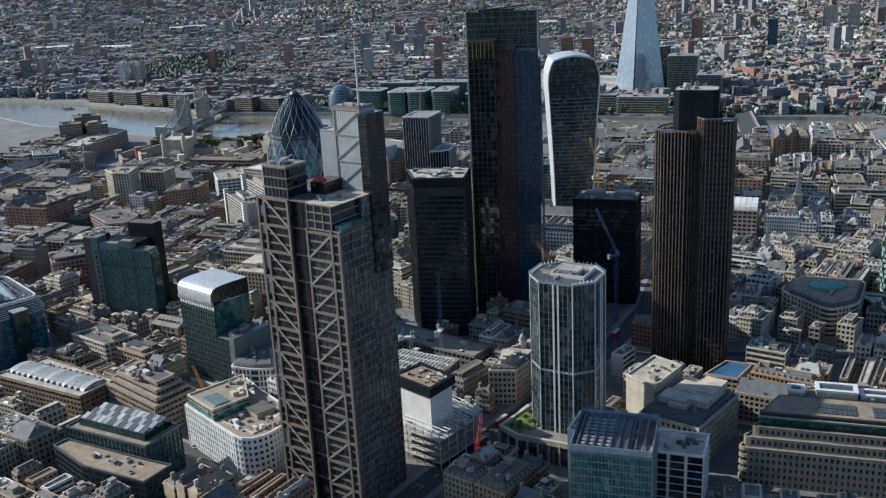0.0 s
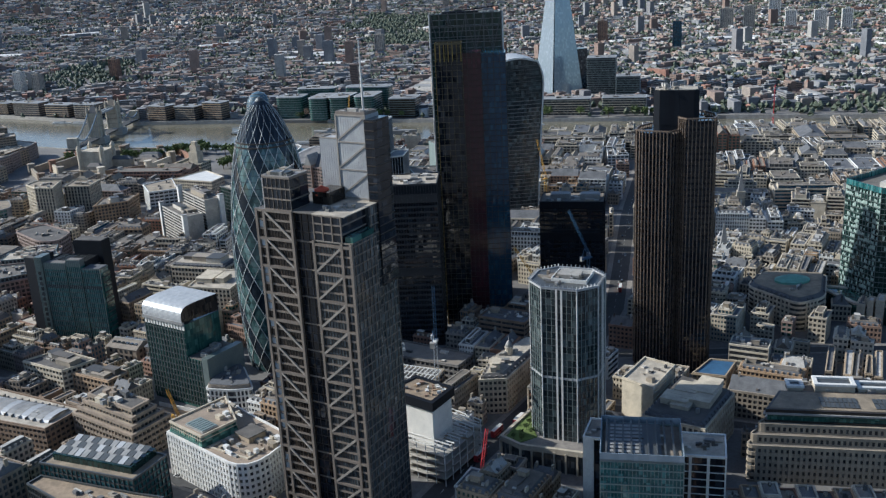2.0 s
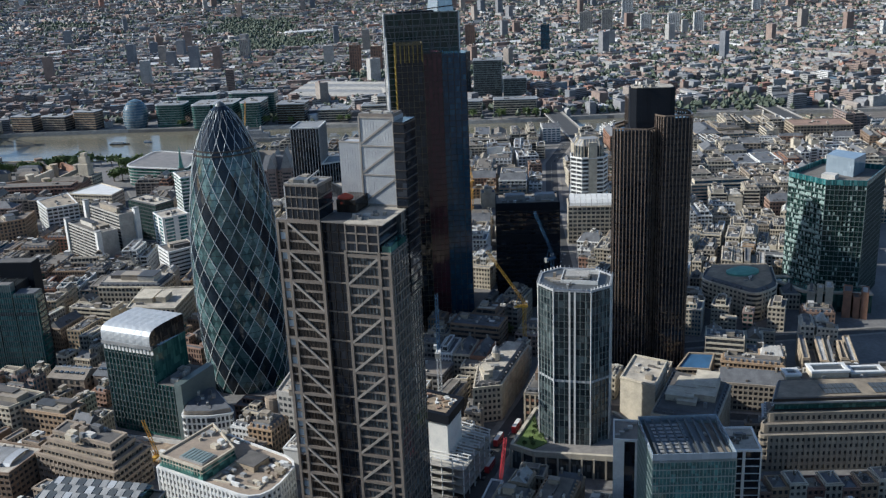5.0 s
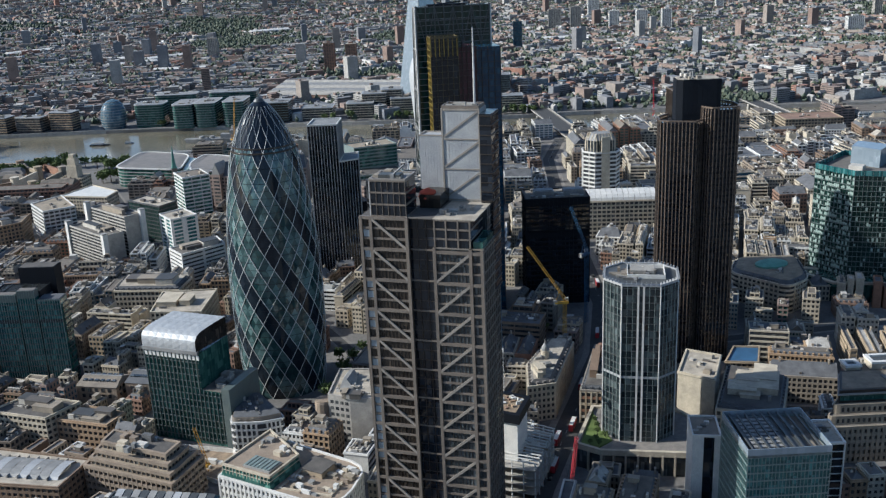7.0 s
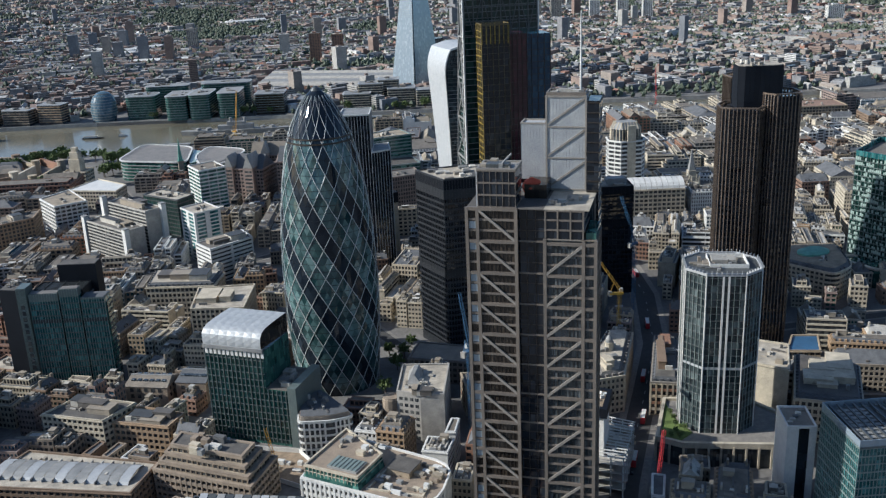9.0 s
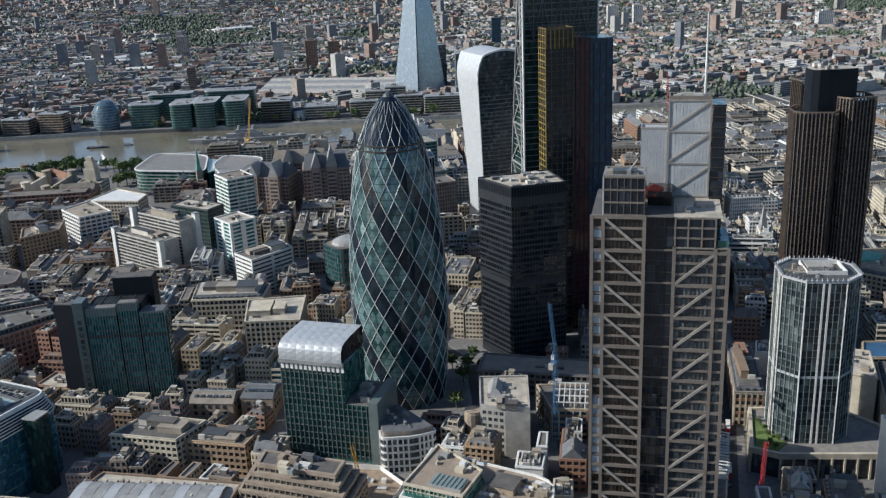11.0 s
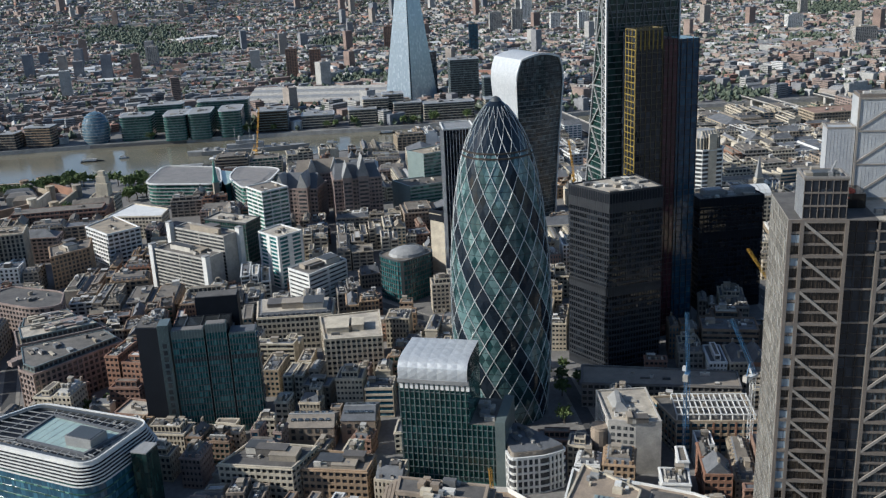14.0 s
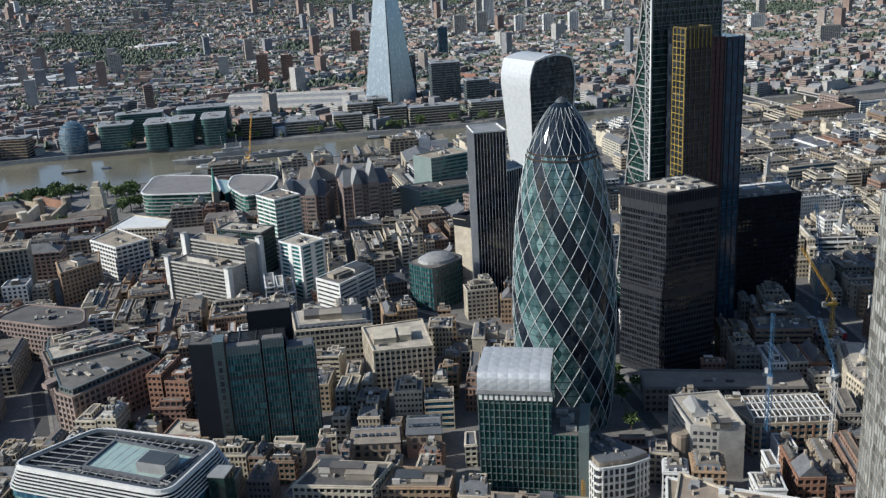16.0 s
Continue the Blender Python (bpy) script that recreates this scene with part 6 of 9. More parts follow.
placed("white_fin_tower", "tall green glass office with white floor bands", [(-128, 1060), (-122, 1030), (-96, 1036), (-102, 1066)], 55.0, wall="white", pane="teal_glass", bay=9.0, pier=0.5, band=1.3, clutter=4, seed=17)
placed("white_court_block", "white office block round a court", [(-149, 880), (-141, 856), (-104, 874), (-108, 898)], 30.0, wall="white", bay=20, pier=2.0, band=1.8, floor=3.4, clutter=10, seed=18, tiers=3, cornice=0)
placed("green_domed_office", "dark green glass office under a shallow glazed roof", rounded([(-84, 861), (-76, 831), (-42, 842), (-48, 872)], 8), 34.0, wall="mullion", pane="sea_glass", bay=2.4, pier=0.2, band=0.8, clutter=0, seed=19, cornice=0)
domed = [o for o in scene.objects if o.name == "green_domed_office"][0]
part("glazed_dome", Mesh().spin((-62, 851), [(15, 34.2), (14, 36.2), (10, 38.2), (5, 39.4), (0.4, 39.9)], 20, 0.85), "lead", domed, "shallow grey glazed dome")
placed("green_glass_office", "stepped green glass office with plant on its roof", [(58, 1104), (64, 1078), (112, 1078), (110, 1112)], 56.0, wall="panel_green", pane="teal_glass", bay=40, pier=0.2, band=1.3, clutter=9, seed=20, cornice=0)
placed("green_glass_office", "lower green glass office wing", [(30, 1084), (34, 1050), (108, 1042), (110, 1076)], 32.0, wall="panel_green", pane="teal_glass", bay=40, pier=0.2, band=1.3, clutter=7, seed=21, cornice=0)
placed("pink_banded_office", "pink and white banded office", [(30, 960), (36, 935), (70, 935), (72, 962)], 48.0, wall="pink", bay=2.4, pier=0.9, band=1.2, clutter=4, seed=22)
placed("concrete_core", "raw concrete core of a tower under construction", [(-20, 893), (-8, 866), (22, 868), (18, 898)], 50.0, wall="cream", pane="cream", bay=40, pier=0.4, band=0.3, clutter=6, seed=23)
raw_core = [o for o in scene.objects if o.name == "concrete_core"][0]
part("formwork", Mesh().ring([(-21, 894), (-9, 865), (23, 867), (19, 899)], [(-18, 892), (-7.5, 867.5), (20, 869.5), (16.5, 896.5)], 44, 53), "dark", raw_core, "dark climbing formwork")
for k in range(9):
    part("slab_joint", Mesh().ring([(-20.45, 893.6), (-8.5, 865.5), (22.5, 867.5), (18.5, 898.6)], [(-19, 892), (-8, 867), (21, 869), (17, 897)], 4.8 * k + 2, 4.8 * k + 2.4), "concrete", raw_core)


# the gabled pink granite offices
def gabled_office(c, u, w, d, z, seed, peaks):
    poly = rect(c, u, w, d)
    ob = placed("gabled_office", "pink-brown granite office with steep grey gables", poly, z, wall="pink", floor=4.0, bay=3.4, pier=1.0, band=1.8, depth=0.6, clutter=0, seed=seed)
    at = local((c[0] - u[0] * w / 2 + u[1] * d / 2, c[1] - u[1] * w / 2 - u[0] * d / 2), u)

    def roof(a0, a1, b0, b1, h, base):
        am = (a0 + a1) / 2
        return Mesh().add([(*at(a0, b0), base), (*at(a1, b0), base), (*at(am, b0), base + h), (*at(a0, b1), base), (*at(a1, b1), base), (*at(am, b1), base + h)],
                          [(0, 1, 2), (5, 4, 3), (1, 4, 5, 2), (3, 0, 2, 5), (0, 3, 4, 1)])

    # main roof with its ridge along the front, then steep gables standing forward of it
    part("main_roof", Mesh().add([(*at(0.5, 3), z), (*at(w - 0.5, 3), z), (*at(w - 0.5, d - 1), z), (*at(0.5, d - 1), z), (*at(3, d * 0.55), z + 13), (*at(w - 3, d * 0.55), z + 13)],
                                 [(0, 1, 5, 4), (2, 3, 4, 5), (1, 2, 5), (3, 0, 4), (3, 2, 1, 0)]), "slate", ob, "steep dark slate roof")
    for f, gw, out, h in peaks:
        a0 = w * f - gw / 2
        part("gable_tower", Mesh().prism([at(a0, -out), at(a0 + gw, -out), at(a0 + gw, 6), at(a0, 6)], 0, z + 3), "pink", ob)
        part("gable_roof", roof(a0 - 0.3, a0 + gw + 0.3, -out - 0.3, d * 0.5, h, z + 3), "lead", ob, "steep grey gabled roof")
        for k in range(int(z / 4)):
            part("gable_window", Mesh().prism([at(a0 + 1, -out - 0.1), at(a0 + gw - 1, -out - 0.1), at(a0 + gw - 1, -out + 0.3), at(a0 + 1, -out + 0.3)], 4 * k + 2, 4 * k + 4), "window", ob)


gabled_office((-60, 1112), (0.80, -0.60), 46, 34, 36.0, 24, ((0.2, 9, 3, 12), (0.72, 10, 6, 14)))
gabled_office((-12, 1078), (0.96, -0.28), 46, 38, 46.0, 25, ((0.28, 9, 4, 13), (0.62, 11, 2, 20)))
gabled_office((-20, 1150), (0.93, -0.36), 60, 26, 38.0, 26, ((0.3, 9, 2, 12), (0.7, 9, 2, 12)))


# glass offices with leaf-shaped roofs beside the river
def leaf_office(poly, z, label):
    reserve(poly, 4)
    c = (sum(p[0] for p in poly) / len(poly), sum(p[1] for p in poly) / len(poly))
    ob = thing("curved_glass_office", c, label, "office block", "riverside glass offices")
    out = rounded(poly, 18, 6)
    part("glazing", Mesh().prism(shift(out, -0.8), 0, z - 1), "teal_glass", ob)
    for k in range(1, 7):
        part("floor_band", Mesh().ring(shift(out, -0.1), shift(out, -1.2), (z - 1) * k / 6 - 1.0, (z - 1) * k / 6), "lead", ob)
    part("roof_deck", Mesh().prism(shift(out, -1.5), z - 1, z - 0.2), "roof_metal", ob)
    part("roof_edge", Mesh().ring(shift(out, 0.9), shift(out, -0.9), z - 1.0, z + 0.3), "white", ob)


    for k in range(1, 9):
        q = shift(out, -1.5 - 2.2 * k)
        if k < 4:
            part("roof_seam", Mesh().ring(q, shift(q, -0.35), z - 0.2, z - 0.02), "lead", ob)


leaf_office([(-186, 1275), (-112, 1222), (-92, 1310), (-147, 1360)], 24.0, "curved glass office with a grey leaf-shaped roof")
leaf_office([(-101, 1175), (-70, 1190), (-36, 1248), (-76, 1290), (-100, 1240)], 26.0, "curved glass office with a pointed grey roof")
link = thing("glazed_atrium", (-103, 1262), "sloping blue-green glass atrium between two curved offices", "atrium")
part("glass_roof", Mesh().prism([(-108, 1226), (-99, 1232), (-82, 1284), (-97, 1306)], 20.5, 21.5), "pale_green", link)
part("glass_wall", Mesh().prism([(-107, 1228), (-100, 1233), (-84, 1283), (-96, 1302)], 0, 20.4), "sea_glass", link)
placed("apartment_block", "white and dark apartment block", [(-268, 1104), (-255, 1064), (-226, 1072), (-240, 1128)], 30.0, wall="white", bay=4.5, clutter=5, seed=27)
placed("white_roofed_block", "stone block with a white pitched glass roof", [(-244, 1160), (-196, 1130), (-184, 1154), (-210, 1198)], 22.0, wall="cream", roof="white", clutter=0, seed=28)


# oval glass office with a plant-filled roof bowl
def oval_office():
    top = rounded([(-382, 686), (-328, 619), (-295, 648), (-340, 699)], 8, 6)
    poly = shift(top, 4.5)
    reserve(poly, 8)
    ob = thing("oval_glass_office", (-335, 655), "blue glass office with rounded corners and white roof rings", "office block")
    z = 45.0
    part("glazing", Mesh().prism(shift(poly, -0.5), 0, z - 9.4), "blue_glass", ob)
    part("ring_backing", Mesh().prism(shift(poly, -0.5), z - 9.4, z - 0.7, shift(top, -0.2)), "dark", ob, "dark sloping glazing behind white rings")
    for k in range(1, 10):
        part("floor_band", Mesh().ring(shift(poly, -0.1), shift(poly, -0.9), 4 * k - 0.3, 4 * k + 0.3), "teal_glass", ob)
    for k in range(7):
        part("white_ring", Mesh().ring(shift(top, 5.0 - 0.66 * k), shift(top, 4.45 - 0.66 * k), z - 9 + 1.35 * k, z - 8.5 + 1.35 * k), "white", ob)
    part("roof_deck", Mesh().prism(shift(top, -0.6), z - 2, z - 1.8), "dark", ob)
    part("roof_rim", Mesh().ring(shift(top, -0.35), shift(top, -3.0), z - 2.0, z + 0.7), "mullion", ob, "dark grey walkway round the roof")
    part("white_edge", Mesh().ring(shift(top, 0.4), shift(top, -0.35), z - 0.6, z + 1.3), "white", ob)
    well = [(-353, 664), (-328, 632), (-309, 643), (-336, 680)]
    part("atrium_roof", Mesh().prism(well, z - 1.8, z + 0.3), "pale_green", ob, "pale green glass atrium roof")
    for k in range(1, 9):
        t = k / 9
        p = (well[0][0] * (1 - t) + well[1][0] * t, well[0][1] * (1 - t) + well[1][1] * t)
        q = (well[3][0] * (1 - t) + well[2][0] * t, well[3][1] * (1 - t) + well[2][1] * t)
        part("atrium_bar", Mesh().bar((*p, z + 0.3), (*q, z + 0.3), 0.15), "lead", ob)
    part("atrium_edge", Mesh().ring(shift(well, 1.2), shift(well, -0.2), z - 1.8, z + 1.2), "slate", ob)
    room = [(-334.3, 645.6), (-324.4, 634.1), (-316, 641.5), (-326, 653.6)]
    part("plant_room", Mesh().prism(room, z - 0.4, z + 5), "lead", ob, "grey plant room with louvred top")
    part("plant_louvre", Mesh().prism(shift(room, -0.7), z + 5, z + 5.3), "mullion", ob)
    inner = shift(top, -3.4)
    ring_in = shift(well, 1.6)
    steps = []
    for i in range(len(inner)):
        p, q = inner[i], inner[(i + 1) % len(inner)]
        (ux, uy), length, n = along(p, q, 4.5)
        if length > 3 or i % 2 == 0:
            steps += [(p[0] + ux * length * j / n, p[1] + uy * length * j / n) for j in range(n)]

    def nearest(p):
        best = None
        for i in range(4):
            a_, b_ = ring_in[i], ring_in[(i + 1) % 4]
            (ux, uy), length = unit(a_, b_)
            s = min(max((p[0] - a_[0]) * ux + (p[1] - a_[1]) * uy, 0), length)
            q = (a_[0] + ux * s, a_[1] + uy * s)
            d = math.hypot(p[0] - q[0], p[1] - q[1])
            if best is None or d < best[0]:
                best = (d, q)
        return best[1]

    mids = []
    for p in steps:
        q = nearest(p)
        at_corner = min(math.hypot(q[0] - c_[0], q[1] - c_[1]) for c_ in ring_in) < 0.05
        if at_corner and len(mids) % 4:
            mids.append(((p[0] + q[0]) / 2, (p[1] + q[1]) / 2))
            continue
        part("roof_beam", Mesh().bar((*p, z + 0.5), (*q, z + 0.5), 0.4), "lead", ob)
        mids.append(((p[0] + q[0]) / 2, (p[1] + q[1]) / 2))
    for p, q in zip(mids, mids[1:] + mids[:1]):
        part("roof_tie", Mesh().bar((*p, z + 0.4), (*q, z + 0.4), 0.35), "lead", ob)
    rng = random.Random(71)
    for k in range(46):
        p = rng.choice(steps)
        q = nearest(p)
        f = rng.uniform(0.15, 0.85)
        part("plant_unit", Mesh().box((p[0] * (1 - f) + q[0] * f, p[1] * (1 - f) + q[1] * f), (0.7, -0.7), rng.uniform(1, 3.5), rng.uniform(0.8, 2.2), z - 1.8, z - rng.uniform(0, 0.9)), "plant", ob)
    part("stair_tower", Mesh().box((-302, 629), (0.66, 0.75), 10, 8, 0, z - 3), "deep_green_glass", ob, "dark green glass stair tower")
    part("stair_tower_roof", Mesh().box((-302, 629), (0.66, 0.75), 10.4, 8.4, z - 3, z - 2.4), "lead", ob)


oval_office()

# glass box with white end walls on the corner
ob = placed("glass_box_office", "green-grey glass box office with an open steel roof frame", quad((49.5, 371.0), (83.0, 360.5), 34.0), 56.0, wall="panel_green", pane="sea_glass", bay=1.5, pier=0.16, band=0.5, depth=0.2, clutter=8, seed=30, cornice=0)
box_at = local((49.5, 371.0), unit((49.5, 371.0), (83.0, 360.5))[0])
part("roof_louvre_bed", Mesh().prism([box_at(3, 3), box_at(26, 3), box_at(26, 31), box_at(3, 31)], 56.2, 58.2), "mullion", ob)
for k in range(8):
    part("roof_louvre", Mesh().prism([box_at(4, 4 + 3.3 * k), box_at(18, 4 + 3.3 * k), box_at(18, 6 + 3.3 * k), box_at(4, 6 + 3.3 * k)], 58.2, 58.5), "lead", ob)
part("glass_screen", Mesh().ring([box_at(-0.2, -0.2), box_at(35.2, -0.2), box_at(35.2, 34.2), box_at(-0.2, 34.2)], [box_at(0.1, 0.1), box_at(34.9, 0.1), box_at(34.9, 33.9), box_at(0.1, 33.9)], 56, 60), "pale_glass", ob)
for k in range(9):
    part("roof_beam", Mesh().prism([box_at(2 + 3.6 * k, 1), box_at(2.8 + 3.6 * k, 1), box_at(2.8 + 3.6 * k, 33), box_at(2 + 3.6 * k, 33)], 58.6, 59.2), "mullion", ob)
slab = thing("white_end_wall_block", (62, 425), "narrow block with plain white end walls and dark strip glazing", "office block")
reserve([(54, 420), (66, 413), (75, 430), (63, 437)], 3)
slab_at = local((54.5, 418.0), unit((54.5, 418.0), (66.5, 412.0))[0])
for s0, s1 in ((0, 5.2), (10.2, 13.2)):
    part("end_wall", Mesh().prism([slab_at(s0, 0), slab_at(s1, 0), slab_at(s1, 20), slab_at(s0, 20)], 0, 41), "white", slab, "plain white end wall")
part("strip_glazing", Mesh().prism([slab_at(5.2, 1), slab_at(10.2, 1), slab_at(10.2, 19), slab_at(5.2, 19)], 0, 40), "black_glass", slab)
part("roof_deck", Mesh().prism([slab_at(0.5, 0.5), slab_at(12.7, 0.5), slab_at(12.7, 19.5), slab_at(0.5, 19.5)], 41, 41.3), "slate", slab)
part("roof_rim", Mesh().ring([slab_at(-0.1, -0.1), slab_at(13.3, -0.1), slab_at(13.3, 20.1), slab_at(-0.1, 20.1)], [slab_at(0.6, 0.6), slab_at(12.6, 0.6), slab_at(12.6, 19.4), slab_at(0.6, 19.4)], 41, 42.2), "white", slab)
for k in range(5):
    part("plant_unit", Mesh().box(slab_at(2 + 2 * k, 4 + 3 * k), (0.9, -0.45), 2.4, 1.6, 41.3, 42.6), "plant", slab)
placed("white_framed_block", "block with a white portal frame round dark glazing", [(90, 392), (112, 384), (120, 404), (98, 412)], 42.0, wall="white", pane="black_glass", bay=7, pier=1.3, band=0.25, clutter=12, seed=32, cornice=0)

# beige block and the classical offices beside the ribbed tower
placed("beige_service_block", "plain beige windowless block with a louvred roof screen", [(100, 500), (112, 483), (134, 509), (121, 524)], 30.0, wall="cream", pane="cream", bay=30, pier=0.5, band=0.3, clutter=7, seed=33)
placed("classical_office", "pale stone classical office with dormers", [(100, 464), (126, 443), (157, 478), (136, 505)], 24.0, wall="cream", bay=3.0, fine=True, clutter=34, seed=34, setback=2.2, tiers=6, roof="roof", size=4.0)
placed("blue_roofed_hall", "low hall with a bright blue flat roof", [(154, 531), (171, 522), (186, 541), (172, 548)], 13.0, wall="stone", roof="bluesteel", clutter=0, seed=35)

# long striped office with curved corner and stepped terraces
def striped_office():
    at = local((141, 430), (0.951, -0.308))
    poly = rounded([at(0, 0), at(150, 0), at(146, 62), at(46, 55)], 7, 5)
    ob = placed("striped_stone_office", "long beige stone office with small windows and stepped terraces", poly, 20.0, wall="beige", floor=4.0, bay=2.7, pier=1.45, band=1.9, depth=0.4, fine=True, clutter=0, seed=36)
    z = 20.1
    for step, left, side in ((3.6, 2.5, 3), (7.6, 6.5, 6)):
        tier = rounded([at(left, step), at(148, step), at(142, 60), at(44 + side * 0.6, 54)], 5, 4)
        part("terrace_wall", punched_walls(tier, z, z + 4.2, 4.2, 2.7, 1.3, 1.7, 0.25, 0.9), "beige", ob)
        part("terrace_glazing", Mesh().prism(shift(tier, -0.25), z, z + 4.0), "window", ob)
        part("terrace_deck", Mesh().prism(shift(tier, -0.7), z + 3.9, z + 4.2), "roof", ob)
        z += 4.2
    attic = [at(13, 12), at(147, 12), at(143, 33), at(22, 33)]
    part("attic_glazing", Mesh().prism(attic, z, z + 4.6), "green_glass", ob, "glazed attic storey")
    part("attic_sill", Mesh().ring(shift(attic, 0.8), shift(attic, -0.3), z, z + 0.9), "bronze", ob)
    part("attic_roof", Mesh().prism(shift(attic, 1.6), z + 4.6, z + 5.5), "lead", ob)
    part("attic_roof_edge", Mesh().ring(shift(attic, 0.8), shift(attic, -1.2), z + 5.5, z + 7.2), "bronze", ob)
    part("raised_roof", Mesh().prism(shift(attic, -0.5), z + 5.6, z + 7.4), "roof", ob, "flat tan roof")
    zr = z + 7.4
    for g in range(3):
        for i in range(8):
            for j in range(2):
                part("solar_panel", Mesh().prism([at(40 + 26 * g + 2.3 * i, 15 + 6 * j), at(42 + 26 * g + 2.3 * i, 15 + 6 * j), at(42 + 26 * g + 2.3 * i, 20.4 + 6 * j), at(40 + 26 * g + 2.3 * i, 20.4 + 6 * j)], zr + 0.15, zr + 0.45), "mullion", ob)
    rear = [at(26, 33.4), at(142, 33.4), at(140, 58), at(44, 52)]
    part("rear_storey", Mesh().prism(rear, z, z + 5.0), "cream", ob, "pale stone rear storey")
    part("rear_roof", Mesh().prism(shift(rear, 0.5), z + 5.0, z + 5.6), "roof", ob)
    for s0, d0, w0, dd, h0 in ((40, 36, 20, 10, 4.0), (62, 38, 18, 8, 2.0), (86, 34, 15, 16, 7.0), (106, 38, 24, 12, 3.5), (26, 36, 8, 8, 2.5)):
        box = [at(s0, d0), at(s0 + w0, d0), at(s0 + w0, d0 + dd), at(s0, d0 + dd)]
        part("plant_room", Mesh().prism(box, z + 5.6, z + 5.6 + h0), "cream", ob)
        part("plant_room_rim", Mesh().ring(shift(box, 0.5), shift(box, -1.6), z + 5.6 + h0, z + 6.8 + h0), "white", ob)
        part("plant_room_well", Mesh().prism(shift(box, -1.6), z + 5.6 + h0, z + 5.9 + h0), "mullion", ob)
    rng = random.Random(36)
    for k in range(26):
        part("plant_unit", Mesh().box(at(rng.uniform(28, 138), rng.uniform(35, 53)), (0.951, -0.308), rng.uniform(1, 6), rng.uniform(1, 3), z + 5.6, z + 5.6 + rng.uniform(0.6, 2.6)), "plant", ob)


striped_office()
# red-brick houses in front of it
for k in range(9):
    x = 122 + 8.2 * k
    placed("brick_townhouse", "narrow red-brick town house with slate roof and chimney", rect((x, 398 - 2.3 * k), (0.96, -0.27), 7.6, 11), 13.0 + (k * 7 % 5), wall=("brick", "orange", "cream", "brick", "stone")[k % 5], bay=2.3, pier=1.1, band=1.5, clutter=6, seed=240 + k, hip=3.2 if k % 3 else 0, size=2.0)
ob = placed("oval_copper_roofed_office", "curved stone office with an oval green roof light", rounded([(240, 648), (258, 604), (282, 612), (306, 655), (262, 672)], 8), 21.0, wall="cream", bay=3.4, fine=True, clutter=8, seed=38, setback=3.0)
part("roof_light", Mesh().spin((272, 642), [(13, 24.3), (13, 25.8), (9, 27.2), (3, 27.8)], 20, 0.7), "copper", ob, "oval green copper roof light")

# Bishops' row: classical fronts along the main street
placed("classical_row", "classical stone row with mansard and small cupola", [(22, 532), (38, 530), (74, 578), (62, 588), (34, 560)], 22.0, wall="cream", bay=2.8, fine=True, clutter=8, seed=39, setback=3, tiers=3)
cup = thing("cupola", (45.3, 558.4, 25.7), "small white domed cupola on a mansard roof", "cupola")
part("drum", Mesh().spin((45.3, 558.4), [(2.4, 25.7), (2.4, 30), (2.8, 30.2), (2.8, 30.8)], 12), "cream", cup)
part("dome", Mesh().spin((45.3, 558.4), [(2.3, 30.8), (2.1, 32.5), (1.3, 34), (0.4, 35), (0.15, 38)], 12), "lead", cup)
placed("classical_row", "narrow stone row along the street", [(49, 520), (62, 512), (96, 562), (86, 572)], 20.0, wall="stone", bay=2.8, fine=True, clutter=6, seed=40, setback=2, tiers=3)

# building site: concrete core, steel frame decks
def building_site():
    ob = thing("steel_frame_under_construction", (0, 478), "steel-framed building under construction with open decks and concrete core", "building site")
    poly = [(-33, 475), (-9, 454), (16, 484), (-3, 508)]
    reserve(poly, 3)
    for k in range(4):
        part("deck", Mesh().prism(shift(poly, -0.2), 4.4 * (k + 1), 4.4 * (k + 1) + 0.4), "concrete", ob)
    for s in np.linspace(0.03, 0.97, 6):
        for t in np.linspace(0.03, 0.97, 6):
            x = (poly[0][0] * (1 - s) + poly[1][0] * s) * (1 - t) + (poly[3][0] * (1 - s) + poly[2][0] * s) * t
            y = (poly[0][1] * (1 - s) + poly[1][1] * s) * (1 - t) + (poly[3][1] * (1 - s) + poly[2][1] * s) * t
            part("steel_post", Mesh().box((x, y), (1, 0), 0.5, 0.5, 0, 21.5), "white", ob)
    for t in np.linspace(0.03, 0.97, 14):
        a = (poly[0][0] * (1 - t) + poly[3][0] * t, poly[0][1] * (1 - t) + poly[3][1] * t)
        b = (poly[1][0] * (1 - t) + poly[2][0] * t, poly[1][1] * (1 - t) + poly[2][1] * t)
        part("steel_beam", Mesh().bar((*a, 21.6), (*b, 21.6), 0.45), "white", ob)
    core = [(-33, 487), (-13, 467), (-1, 482), (-18, 500)]
    part("core_wall", Mesh().prism(core, 0, 43), "white", ob, "pale concrete lift core")
    part("core_cap", Mesh().ring(shift(core, 1.5), shift(core, -1), 39, 44), "dark", ob, "dark climbing formwork")
    part("core_deck", Mesh().prism(shift(core, -1), 43, 43.4), "earth", ob)
    rng = random.Random(41)
    for k in range(24):
        s, t = rng.random(), rng.random()
        part("pallet_load", Mesh().box((-29 + 21 * s + 22 * t, 476 - 18 * s + 25 * t), unit(poly[0], poly[1])[0], rng.uniform(1, 5), rng.uniform(0.6, 2), 18.0, 18 + rng.uniform(0.4, 1.4)), rng.choice(["orange", "white", "plant", "earth"]), ob)
        part("pallet_load", Mesh().box((-26 + 16 * s * 0.8 + 10 * t, 486 - 14 * s + 9 * t), (1, 0), rng.uniform(0.6, 3), rng.uniform(0.6, 2), 43.4, 43.4 + rng.uniform(0.4, 1.6)), rng.choice(["orange", "white", "plant", "brick"]), ob)


building_site()
